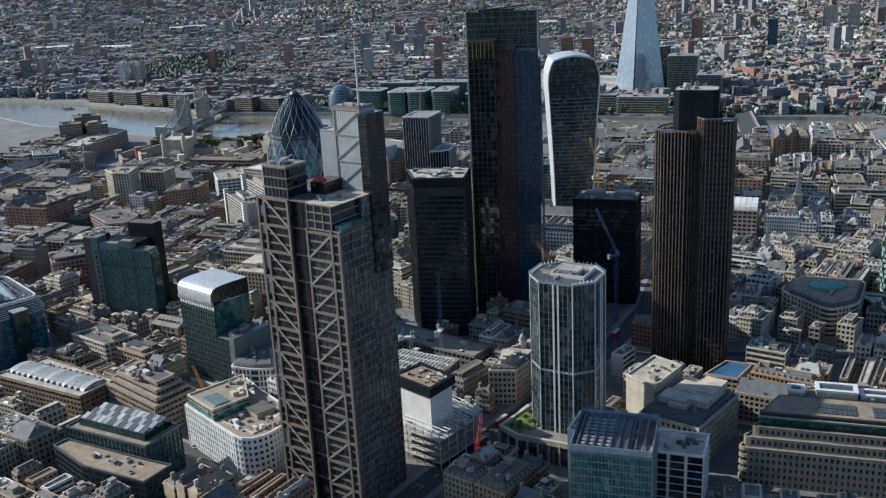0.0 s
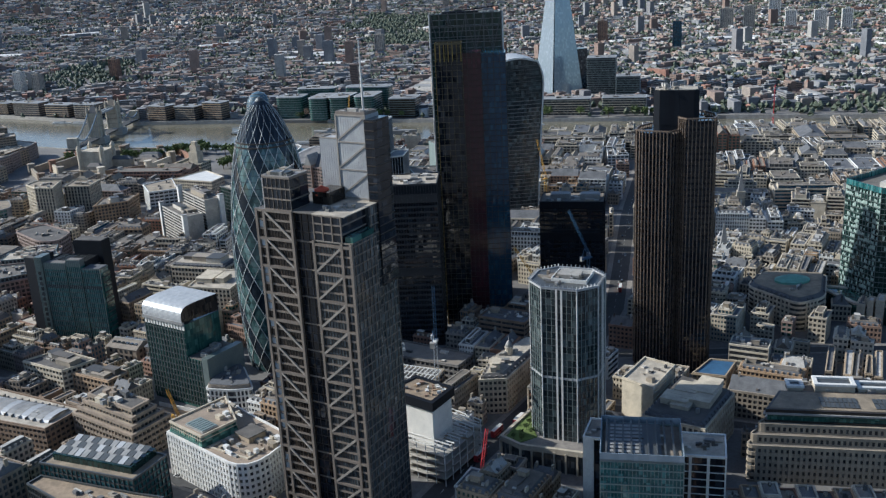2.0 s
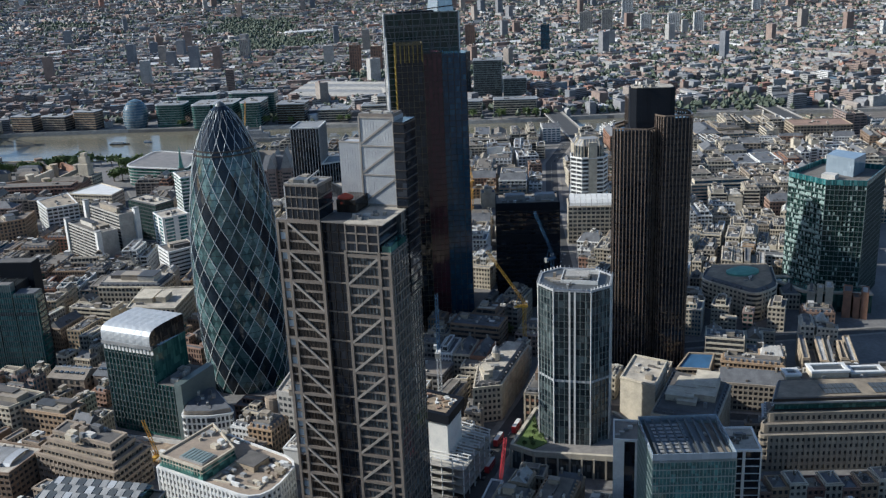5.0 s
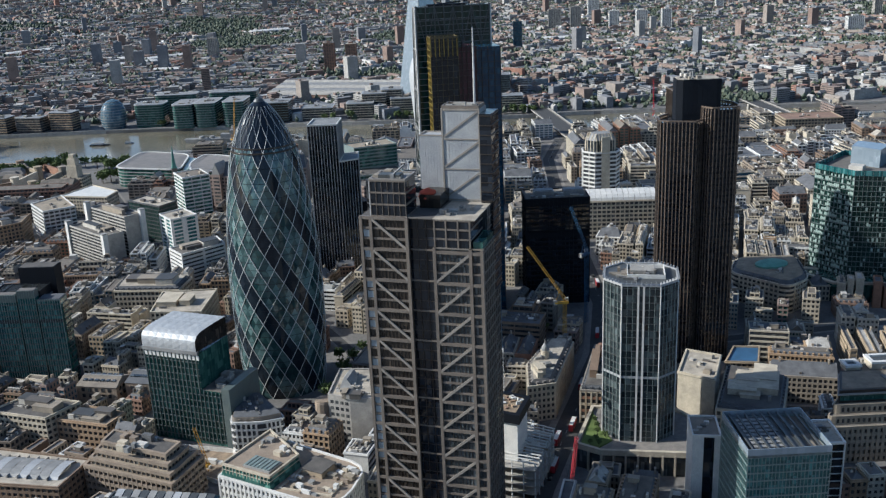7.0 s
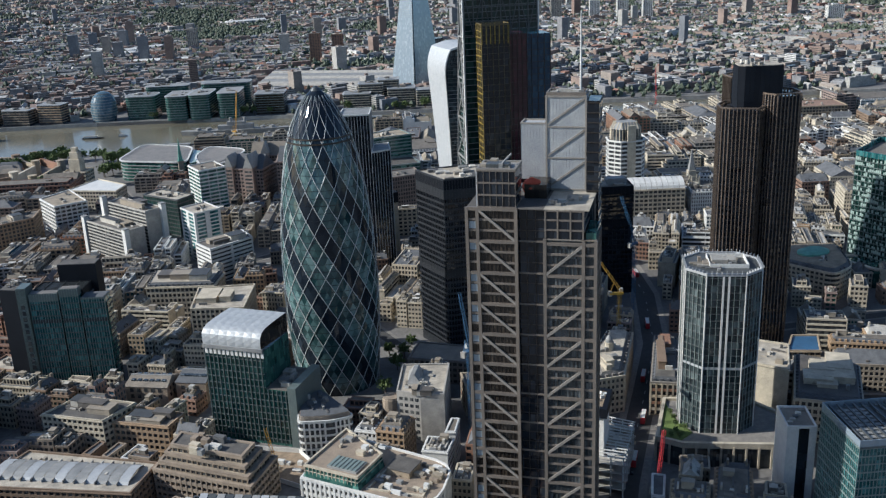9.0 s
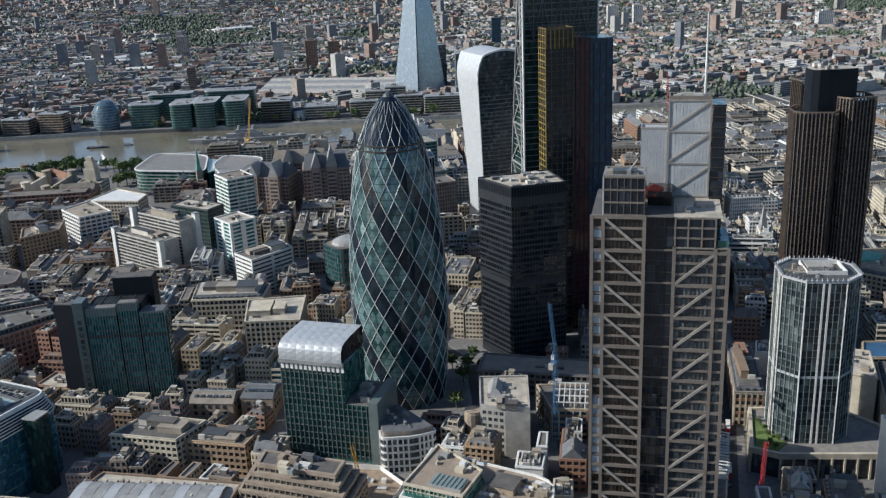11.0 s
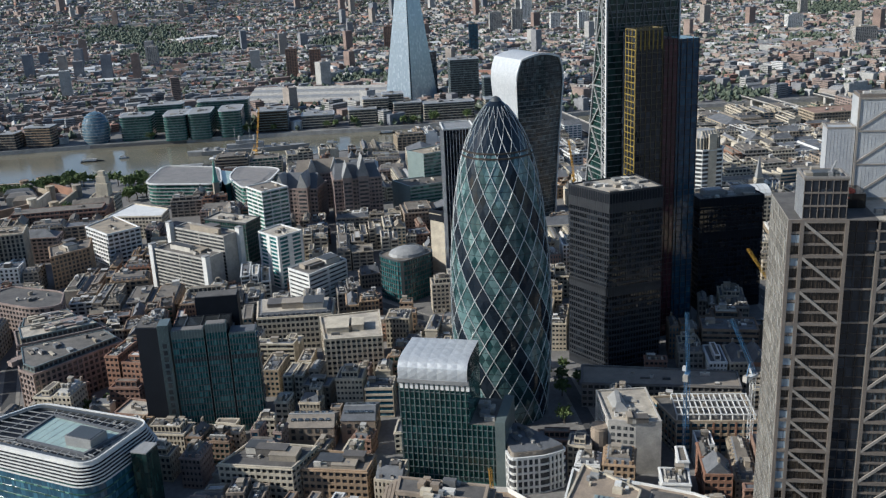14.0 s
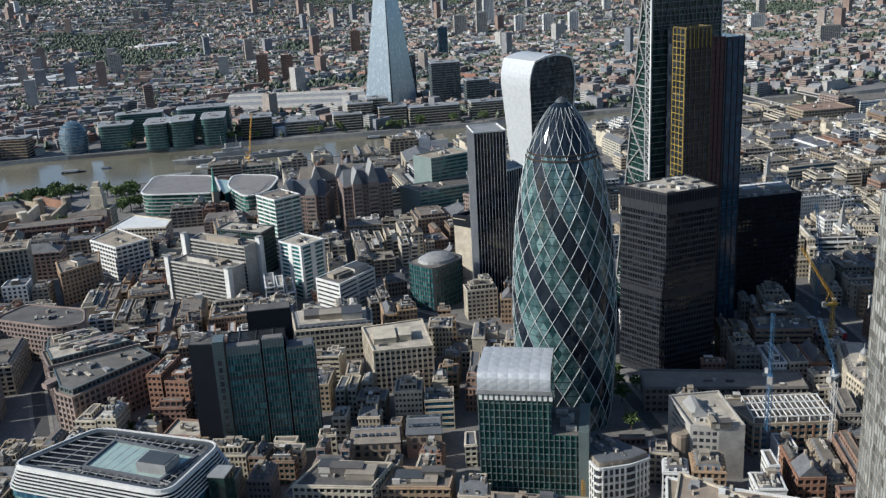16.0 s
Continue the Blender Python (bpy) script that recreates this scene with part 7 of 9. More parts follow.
placed("white_gable_office", "grey-white office with a blank end wall and curved corner", [(-78, 547), (-67, 541), (-50, 575), (-74, 586), (-88, 556)], 29.0, wall="concrete", bay=24, pier=12, band=2.2, clutter=16, seed=43, tiers=3, roof="roof", cornice=0)
gab_at = local((-88, 556), unit((-88, 556), (-78, 547))[0])
grey_office = [o for o in scene.objects if o.name == "white_gable_office"][0]
for f in range(7):
    for k in range(4):
        part("window", Mesh().prism([gab_at(1.2 + 3.1 * k, -0.42), gab_at(3.2 + 3.1 * k, -0.42), gab_at(3.2 + 3.1 * k, 0.3), gab_at(1.2 + 3.1 * k, 0.3)], 3.8 * f + 2, 3.8 * f + 3.9), "window", grey_office)
part("round_stair", Mesh().spin((-90, 561), [(5, 0), (5, 24), (4.6, 24.2), (4.6, 25)], 14), "brown", grey_office, "dark brown round stair tower")
part("lead_roof", Mesh().prism([(-80, 562), (-73, 558), (-66, 574), (-73, 578)], 29.1, 33.5, [(-77.5, 563.5), (-75.5, 562.5), (-68.5, 574), (-70.5, 575)]), "lead", grey_office, "grey pitched roof")
placed("steel_roof_frame_block", "block under refit with a bare white steel roof frame", [(-47, 553), (-11, 531), (4, 560), (-40, 582)], 18.0, wall="stone", pane="blue_glass", bay=4.0, fine=True, clutter=12, seed=44)
placed("low_slate_roofed_block", "long low dark-roofed row with a glass corner pavilion", [(-58, 622), (14, 570), (26, 586), (-44, 642)], 15.0, wall="slate", roof="slate", bay=3.4, clutter=6, seed=45)

# the ribbed post-modern office and the barrel roof near the river
def arched_office():
    ob = placed("banded_office", "white and dark banded office under a ribbed arched top", [(234, 872), (240, 860), (260, 856), (268, 864), (266, 884), (240, 886)], 72.0, wall="white", floor=3.9, bay=6, pier=0.5, band=1.5, clutter=0, seed=46)
    base = [(237, 872), (241.5, 862.5), (259, 859), (265, 866), (263, 881), (242, 883)]
    part("attic_glazing", Mesh().prism(base, 72, 83), "grey_glass", ob)
    part("arched_top", Mesh().prism(base, 83, 89, shift(base, -4.5)), "lead", ob, "grey ribbed arched top")
    for i in range(len(base)):
        p, q = base[i], base[(i + 1) % len(base)]
        (ux, uy), length, n = along(p, q, 3.2)
        for k in range(n):
            x, y = p[0] + ux * length * (k + 0.5) / n, p[1] + uy * length * (k + 0.5) / n
            part("arch_rib", Mesh().bar((x, y, 70), (x, y, 83), 0.7).bar((x, y, 83), (x - uy * 4.5, y + ux * 4.5, 89), 0.7), "cream", ob)
    part("bowed_gable", Mesh().box((250, 858), (0.98, -0.2), 8, 1.6, 0, 87), "cream", ob, "pale central stone gable")


def barrel_hall():
    a, b = (214, 832), (275, 808)
    ob = placed("barrel_roof_hall", "long block with a pale barrel-vaulted metal roof", quad(a, b, 30), 35.0, wall="cream", bay=4, clutter=0, seed=47)
    at = local(a, unit(a, b)[0])
    for k in range(13):
        m = Mesh()
        for i in range(8):
            a0, a1 = math.pi * i / 8, math.pi * (i + 1) / 8
            s0, s1 = 1 + 5 * k, 1 + 5 * k + 4.7
            y0, y1, z0_, z1_ = 14 - 13 * math.cos(a0), 14 - 13 * math.cos(a1), 35.2 + 8 * math.sin(a0), 35.2 + 8 * math.sin(a1)
            m.add([(*at(s0, y0), z0_), (*at(s1, y0), z0_), (*at(s1, y1), z1_), (*at(s0, y1), z1_)], [(0, 1, 2, 3)])
        part("vault_panel", m, "white", ob)


arched_office()
barrel_hall()

placed("dark_glass_office", "dark teal glass office with flat roof", [(-175, 1034), (-149, 996), (-132, 1010), (-158, 1048)], 38.0, wall="mullion", pane="green_glass", bay=2.5, pier=0.3, band=0.8, clutter=6, seed=51)
ob = placed("stone_memorial_block", "white stone block with a tall square tower", [(-245, 1262), (-222, 1250), (-212, 1270), (-236, 1283)], 20.0, wall="cream", bay=4, clutter=0, seed=52)
part("tower", Mesh().box((-229, 1266), (0.87, -0.5), 13, 12, 20, 34).box((-229, 1266), (0.87, -0.5), 10, 9, 34, 42).box((-229, 1266), (0.87, -0.5), 6, 6, 42, 47), "cream", ob, "stepped white stone tower")
placed("red_roofed_block", "dark block with a wide rust-red flat roof", rect((700, 1120), (0.93, -0.36), 75, 46), 24.0, wall="stone", roof="brick", bay=4, clutter=5, seed=53)
spire_ = thing("church_spire", (-118, 1225), "slender green copper church spire", "church spire")
part("belfry", Mesh().box((-118, 1225), (1, 0), 6, 6, 0, 26), "stone", spire_)
part("spire", Mesh().prism(rect((-118, 1225), (1, 0), 5, 5), 26, 52, rect((-118, 1225), (1, 0), 0.4, 0.4)), "copper", spire_, "green copper spire")
part("gallery", Mesh().box((-118, 1225), (1, 0), 7, 7, 26, 27), "copper", spire_)
placed("corner_office", "white stone office with a rounded corner and dark mansard", rounded([(-142, 562), (-126, 556), (-113, 556), (-121, 590), (-134, 590)], 3, 3), 20.0, wall="white", bay=2.6, pier=0.9, band=1.0, fine=True, clutter=10, seed=250, setback=1.1, roof="slate")
# open building plot with bare earth beside the silver-roofed office
plot = [(-182, 571), (-150, 531), (-137, 545), (-142, 566), (-176, 588)]
KEEP_OUT.append(plot)
tagged(new("building_plot", Mesh().prism(plot, 0, 0.3).data("building_plot", "earth")), "bare brown earth of an open building plot", "ground", kind="structure")
hoard = thing("site_hoarding", (-160, 578), "pale white hoarding round a building plot", "hoarding")
for p, q in zip(plot, plot[1:]):
    (u_, l_) = unit(p, q)
    part("hoarding_panel", Mesh().box(((p[0] + q[0]) / 2, (p[1] + q[1]) / 2), u_, l_ - 0.3, 0.3, 0.3, 3.0), "white", hoard)
for k in range(9):
    rr = random.Random(k)
    stack = thing("site_cabin", (-176 + 5 * k, 570 - 5 * k + rr.uniform(0, 12), 0.3), "small site cabin or stack of materials", "site cabin", "site cabins")
    part("body", Mesh().box((-170 + 3.2 * k, 565 - 2.6 * k + rr.uniform(0, 10)), (0.8, -0.6), rr.uniform(2, 6), 2.4, 0.3, rr.uniform(1.2, 2.8)), rr.choice(["white", "earth", "bluesteel", "craneyellow"]), stack)

frame_at = local((-46, 554), unit((-46, 554), (-11, 532))[0])
refit = [o for o in scene.objects if o.name == "steel_roof_frame_block"][0]
for k in range(15):
    part("roof_frame_beam", Mesh().bar((*frame_at(0.5 + 2.85 * k, 1), 21.0), (*frame_at(0.5 + 2.85 * k, 25), 21.0), 0.5), "white", refit)
for b in (1, 9, 17, 25):
    part("roof_frame_beam", Mesh().bar((*frame_at(0.5, b), 21.4), (*frame_at(41, b), 21.4), 0.5), "white", refit)
for k in range(8):
    for b in (1, 25):
        part("roof_frame_post", Mesh().bar((*frame_at(0.5 + 5.7 * k, b), 17.5), (*frame_at(0.5 + 5.7 * k, b), 21.4), 0.5), "white", refit)

# ---- the rest of the City: ordinary blocks between the streets ----
def seen_ground(x, y, margin=0.0):
    """Whether a place lies in the fan of country that the flight overlooks."""
    left = -(0.47 * y + 30) - margin
    right = max(0.47 * y, -180 + 0.95 * (y - 78), -398 + 1.39 * (y - 246)) + margin
    return left < x < right and y > 330


def clear_of(poly):
    c = (sum(p[0] for p in poly) / 4, sum(p[1] for p in poly) / 4)
    tests = poly + [c] + [((poly[i][0] + poly[i - 1][0]) / 2, (poly[i][1] + poly[i - 1][1]) / 2) for i in range(4)]
    for keep in KEEP_OUT:
        if math.hypot(keep[0][0] - c[0], keep[0][1] - c[1]) > 200:
            continue
        if any(inside(p, keep) for p in tests) or any(inside(p, poly) for p in keep):
            return False
    return not any(near_street(p, 6.2) for p in tests)


KINDS = [("stone_office", "beige stone office block with rows of windows", "stone"), ("brick_block", "brown brick block with slate and flat roofs", "stone"),
         ("stone_terrace", "stone terrace house with a slate mansard", "stone"), ("pale_office", "pale office block with roof plant", "cream")]
PLANS = [[(0, 0, 1, 1)], [(0, 0, 1, 0.5), (0, 0.5, 0.45, 1)], [(0, 0, 1, 0.5), (0.58, 0.5, 1, 1)], [(0, 0, 1, 0.42), (0, 0.42, 0.32, 1), (0.68, 0.42, 1, 1)],
         [(0, 0, 0.5, 1), (0.5, 0, 1, 1)], [(0, 0, 1, 0.55), (0.22, 0.55, 0.78, 1)], [(0, 0, 0.36, 1), (0.36, 0, 0.66, 0.72), (0.66, 0, 1, 1)], [(0, 0, 0.4, 1), (0.4, 0, 1, 0.46), (0.4, 0.46, 0.8, 1)]]
infill_rng = random.Random(77)
infill_count = 0
FILLED = []      # outlines of the blocks that stand


def roof_things(plant, poly, z, rng, count, chimneys):
    """Stair huts, rows of cooling units, ducts, roof lights and chimneys on a flat roof with four corners."""
    (u, w), (v, d) = unit(poly[0], poly[1]), unit(poly[0], poly[3])
    at = lambda a, b: (poly[0][0] + u[0] * a + v[0] * b, poly[0][1] + u[1] * a + v[1] * b)
    if min(w, d) < 4:
        return
    hw, hd = min(rng.uniform(2.5, 6), w * 0.5), min(rng.uniform(2.5, 5), d * 0.5)
    ha, hb, hh = rng.uniform(hw / 2, w - hw / 2), rng.uniform(hd / 2, d - hd / 2), rng.uniform(2.2, 3.6)
    plant.box(at(ha, hb), u, hw, hd, z, z + hh).box(at(ha, hb), u, hw + 0.4, hd + 0.4, z + hh, z + hh + 0.25)
    for k in range(count):
        a, b = rng.uniform(0.8, w - 0.8), rng.uniform(0.8, d - 0.8)
        kind = rng.random()
        if kind < 0.35:
            along_u = rng.random() < 0.5
            for i in range(rng.randint(2, 5)):
                aa, bb = (a + 1.9 * i, b) if along_u else (a, b + 1.9 * i)
                if aa < w - 0.7 and bb < d - 0.7:
                    plant.box(at(aa, bb), u, 1.3, 1.3, z, z + 1.3)
        elif kind < 0.6:
            length = min(rng.uniform(3, 11), w - 1 if w > d else d - 1)
            plant.box(at(w / 2 if length > w - 2 else min(max(a, length / 2), w - length / 2), b), u, length, 0.7, z, z + 0.8) if w > d else plant.box(at(a, min(max(b, length / 2), d - length / 2)), u, 0.7, length, z, z + 0.8)
        elif kind < 0.8:
            plant.box(at(a, b), u, min(rng.uniform(1, 3.6), w * 0.4), min(rng.uniform(1, 2.6), d * 0.4), z, z + rng.uniform(0.4, 2.2))
        else:
            ww, dd = min(rng.uniform(2, 6), w * 0.6), min(rng.uniform(1.5, 3), d * 0.5)
            plant.prism(rect(at(min(max(a, ww / 2), w - ww / 2), min(max(b, dd / 2), d - dd / 2)), u, ww, dd), z, z + 0.9, rect(at(min(max(a, ww / 2), w - ww / 2), min(max(b, dd / 2), d - dd / 2)), u, ww * 0.8, 0.2))
    for k in range(chimneys):
        plant.box(at(0.6 if k % 2 else w - 0.6, d * (0.25 + 0.5 * (k // 2 % 2))), u, 0.9, min(2.6, d * 0.3), z - 0.5, z + 2.4)


def city_block(name, label, poly, plan, z, wall, pane, seed, bay, pier, band, far=False, low=False, pitched=0.35):
    """An ordinary block of one to three wings of unequal height round yards, with set-back storeys, mansards and pitched roofs."""
    rng = random.Random(seed)
    walls, glaz, roofs = Mesh(), Mesh(), Mesh()
    plant = roofs if far or low else Mesh()
    (u, w), (v, d) = unit(poly[0], poly[1]), unit(poly[0], poly[3])
    c = (sum(q[0] for q in poly) / 4, sum(q[1] for q in poly) / 4)
    at = lambda a, b: (poly[0][0] + u[0] * a + v[0] * b, poly[0][1] + u[1] * a + v[1] * b)
    if min(w, d) < 13:
        plan = PLANS[0]
    for a0, b0, a1, b1 in plan:
        jit = lambda: rng.uniform(0.32, 1.3)
        wing = [at(w * a0 + jit(), d * b0 + jit()), at(w * a1 - jit(), d * b0 + jit()), at(w * a1 - jit(), d * b1 - jit()), at(w * a0 + jit(), d * b1 - jit())]
        ww, wd = w * (a1 - a0), d * (b1 - b0)
        thin = min(ww, wd)
        zw = max(7.0, z + rng.uniform(-4.5, 2.5) * (len(plan) > 1))
        m = punched_walls(wing, 0, zw, 3.4, bay, pier, band, 0.25, rng.uniform(0.5, 1.1), 0.4 if rng.random() < 0.6 else 0)
        walls.add(m.v, m.f)
        glaz.prism(shift(wing, -0.22), 0, zw - 0.3)
        kind = rng.random()
        if kind < pitched * 0.5 and thin > 6:
            inset = min(2.2, thin * 0.28)
            roofs.prism(shift(wing, -0.5), zw + 0.2, zw + 3.0, shift(wing, -inset))
            for i in range(4):
                p, q = wing[i], wing[(i + 1) % 4]
                (ux, uy), length, n = along(p, q, 3.4)
                if length > 7 and seen_side(p, q):
                    for k in range(n):
                        s = length * (k + 0.5) / n
                        walls.box((p[0] + ux * s - uy * 1.25, p[1] + uy * s + ux * 1.25), (ux, uy), 1.3, 1.4, zw + 0.4, zw + 2.2)
            top, zt = shift(wing, -inset - 0.2), zw + 3.05
            roofs.prism(top, zt - 0.1, zt + 0.15)
            roof_things(plant, shift(top, -0.3), zt + 0.1, rng, 2 if far else 5, 2)
        elif kind < pitched and thin > 5:
            h = min(0.42 * thin, 6.5)
            long_u = ww >= wd
            p = shift(wing, -0.35)
            if not long_u:
                p = p[1:] + p[:1]
            mid = lambda q, r, f: (q[0] + (r[0] - q[0]) * f, q[1] + (r[1] - q[1]) * f)
            hipped = rng.choice((0.0, 0.0, 0.16))
            e0, e1 = mid(p[0], p[3], 0.5), mid(p[1], p[2], 0.5)
            r0, r1 = mid(e0, e1, hipped), mid(e0, e1, 1 - hipped)
            roofs.add([(*q, zw + 0.15) for q in p] + [(*r0, zw + h), (*r1, zw + h)], [(0, 1, 5, 4), (2, 3, 4, 5), (1, 2, 5), (3, 0, 4), (3, 2, 1, 0)])
            for f in (0.12, 0.88):
                q = mid(e0, e1, f)
                plant.box(q, u, 1.0, 2.2, zw + h * 0.4, zw + h + 1.6)
            if not far:
                for k in range(rng.randint(1, 4)):
                    q = mid(mid(p[0], p[1], rng.uniform(0.15, 0.85)), e0, 0.25)
                    plant.box(q, u, 1.4, 1.2, zw + 0.6, zw + 2.4)
        else:
            top, zt = shift(wing, -0.6), zw + 0.1
            roofs.prism(top, zw - 0.3, zt)
            if thin > 11 and rng.random() < 0.6:
                inn = shift(top, -rng.uniform(1.6, 3.0))
                hs = rng.uniform(2.8, 3.6)
                m = punched_walls(inn, zt, zt + hs, hs, bay, pier * 0.6, band * 0.7, 0.15, 0.4)
                walls.add(m.v, m.f)
                glaz.prism(shift(inn, -0.22), zt, zt + hs - 0.2)
                top, zt = shift(inn, -0.5), zt + hs
                roofs.prism(top, zt - 0.25, zt + 0.05)
                zt += 0.05
            roof_things(plant, shift(top, -0.3), zt, rng, (4 if far else 5 if low else 14), 0 if far else rng.choice((0, 0, 2)))
    data = walls.data("wall", wall)
    data.transform(Matrix.Translation((-c[0], -c[1], 0)))
    ob = tagged(new(name, data), label, "office block", "city blocks")
    ob.location = (*c, 0)
    part("glazing", glaz, pane, ob)
    deck = part("roof", roofs, "roof_mixed", ob, "flat and pitched roofs with vents and chimneys", kind="stuff" if far or low else "")
    if plant is not roofs and plant.v:
        part("plant", plant, "plant_mixed", deck, "roof plant, ducts and chimneys", kind="stuff")
    return ob


def infill(u, origin, span_u, span_v, y_range, block_w, block_d):
    global infill_count
    at = local(origin, u)
    rng = infill_rng
    a = span_u[0]
    while a < span_u[1]:
        bw = rng.uniform(*block_w)
        b = span_v[0] + rng.uniform(0, 20)
        while b < span_v[1]:
            bd = rng.uniform(*block_d)
            base = rng.uniform(15, 24)
            tilt_ = math.atan2(u[1], u[0]) + rng.uniform(-0.10, 0.10)
            ub = (math.cos(tilt_), math.sin(tilt_))
            n, rows = rng.choice(((1, 1), (2, 1), (2, 1), (2, 2), (3, 1)))
            for r in range(rows):
                for k in range(n):
                    a0, a1 = a + bw * k / n, a + bw * (k + 1) / n - 0.2
                    b0, b1 = b + bd * r / rows, b + bd * (r + 1) / rows - (0.2 if r + 1 < rows else 0)
                    c = at((a0 + a1) / 2, (b0 + b1) / 2)
                    if not (y_range[0] < c[1] < y_range[1]) or not seen_ground(*c, 25) or c[1] > along_bank(NORTH_BANK, c[0]) - 26:
                        continue
                    if c[1] > 1250 and -500 < c[0] < -90:
                        continue
                    for f, da, db in ((1, 0, 0), (0.75, 0.12, 0.12), (0.75, -0.12, 0.12), (0.75, 0.12, -0.12), (0.75, -0.12, -0.12), (0.5, 0, 0.2), (0.5, 0, -0.2), (0.5, 0.2, 0), (0.5, -0.2, 0)):
                        w, d = a1 - a0, b1 - b0
                        poly = rect(at((a0 + a1) / 2 + da * w, (b0 + b1) / 2 + db * d), ub, w * f, d * f)
                        if clear_of(poly):
                            break
                    else:
                        continue
                    z = base + rng.uniform(-3, 4)
                    if rng.random() < 0.06 and f == 1:
                        z += rng.uniform(6, 14)
                    z = min(z, 6 + 0.9 * min(w * f, d * f))
                    if c[0] < -180 and c[1] < 720:
                        z = min(z, 17)
                    if c[1] > 1150:
                        z = min(z, 19)
                    name, label, wall = rng.choice(KINDS)
                    if name == "brick_block":
                        wall = rng.choice(("pink", "orange", "brick", "brown"))
                    elif name == "pale_office":
                        wall = rng.choice(("cream", "cream", "white"))
                    if c[0] > 110 and rng.random() < 0.6:
                        wall = rng.choice(("cream", "cream", "white"))
                    far_off = c[1] > 880
                    strips = name in ("pale_office", "stone_office") and rng.random() < 0.25
                    pane = "window" if rng.random() < 0.8 else rng.choice(["green_glass", "blue_glass", "grey_glass"])
                    city_block(name, label, poly, rng.choice(PLANS), z, wall, pane, infill_count, (14.0 if strips else rng.choice((2.0, 2.4, 2.8))) * (2.2 if c[1] > 1100 else 1.6 if far_off else 1),
                               (0.6 if strips else rng.uniform(0.8, 1.2)) * (1.5 if far_off else 1), rng.uniform(1.1, 1.7), far=far_off, pitched=0.6 if name in ("stone_terrace", "brick_block") else 0.25)
                    infill_count += 1
                    FILLED.append(poly)
            b += bd + rng.choice((0.3, 0.3, 4, 6))
        a += bw + rng.choice((0.4, 4, 5, 7))


KEEP_OUT.append(rect((-330, 1390), (1, 0), 270, 200))
KEEP_OUT.append([(126, 402), (290, 350), (310, 372), (166, 420), (138, 428)])
infill((0.81, -0.586), (-90, 446), (-420, 620), (-260, 680), (330, 800), (34, 54), (26, 42))
infill((0.93, -0.36), (-90, 800), (-520, 960), (-260, 700), (800, 1100), (44, 68), (34, 50))
infill((0.95, -0.31), (-90, 1100), (-620, 1100), (-300, 500), (1100, 1500), (62, 96), (46, 66))


def infill_gaps():
    """Low blocks in the yards and gaps that are left between the others."""
    rng = random.Random(91)
    KEEP_OUT.extend(shift(p, 0.8) for p in FILLED)
    made = 0
    for k in range(14000):
        x, y = rng.uniform(-420, 420), rng.uniform(420, 1020)
        if made >= 60 or not seen_ground(x, y, 0):
            continue
        turn = -0.6 + rng.uniform(-0.15, 0.15) if y < 800 else -0.37 + rng.uniform(-0.15, 0.15)
        size = 1.0 if k < 7000 else 0.7
        poly = rect((x, y), (math.cos(turn), math.sin(turn)), size * rng.uniform(11, 24), size * rng.uniform(9, 16))
        if not clear_of(poly):
            continue
        city_block("low_yard_block", "low stone and brick block in a narrow yard", poly, PLANS[0], rng.uniform(8, 16), rng.choice(("stone", "brick", "cream", "brown")), "window", 700 + k, 2.4, 1.0, 1.4, low=True, pitched=0.5)
        KEEP_OUT.append(shift(poly, 0.8))
        made += 1


infill_gaps()


# ---- the far side of the river: countless roofs and trees ----
def boxes(places, gable=False, low=2.0):
    """Many small houses in one mesh: rows of x, y, z, width, depth, height, turn."""
    p = np.array(places)
    ca, sa = np.cos(p[:, 6]), np.sin(p[:, 6])
    m = Mesh()
    pat = [(-1, -1, 0), (1, -1, 0), (1, 1, 0), (-1, 1, 0), (-1, -1, 1), (1, -1, 1), (1, 1, 1), (-1, 1, 1)]
    if gable:
        pat += [(-1, 0, 1.45), (1, 0, 1.45)]
    k = len(pat)
    vs = np.zeros((len(p), k, 3))
    for i, (a, b, h) in enumerate(pat):
        dx, dy = a * p[:, 3] / 2, b * p[:, 4] / 2
        vs[:, i, 0] = p[:, 0] + dx * ca - dy * sa
        vs[:, i, 1] = p[:, 1] + dx * sa + dy * ca
        vs[:, i, 2] = p[:, 2] + h * p[:, 5] - (low if h == 0 else 0)
    fs = [(0, 1, 5, 4), (1, 2, 6, 5), (2, 3, 7, 6), (3, 0, 4, 7)] + ([(4, 5, 9, 8), (6, 7, 8, 9), (5, 6, 9), (7, 4, 8)] if gable else [(4, 5, 6, 7)])
    me = []
    for i in range(len(p)):
        me += [tuple(i * k + j for j in f) for f in fs]
    m.v, m.f = [tuple(v) for v in vs.reshape(-1, 3)], me
    return m


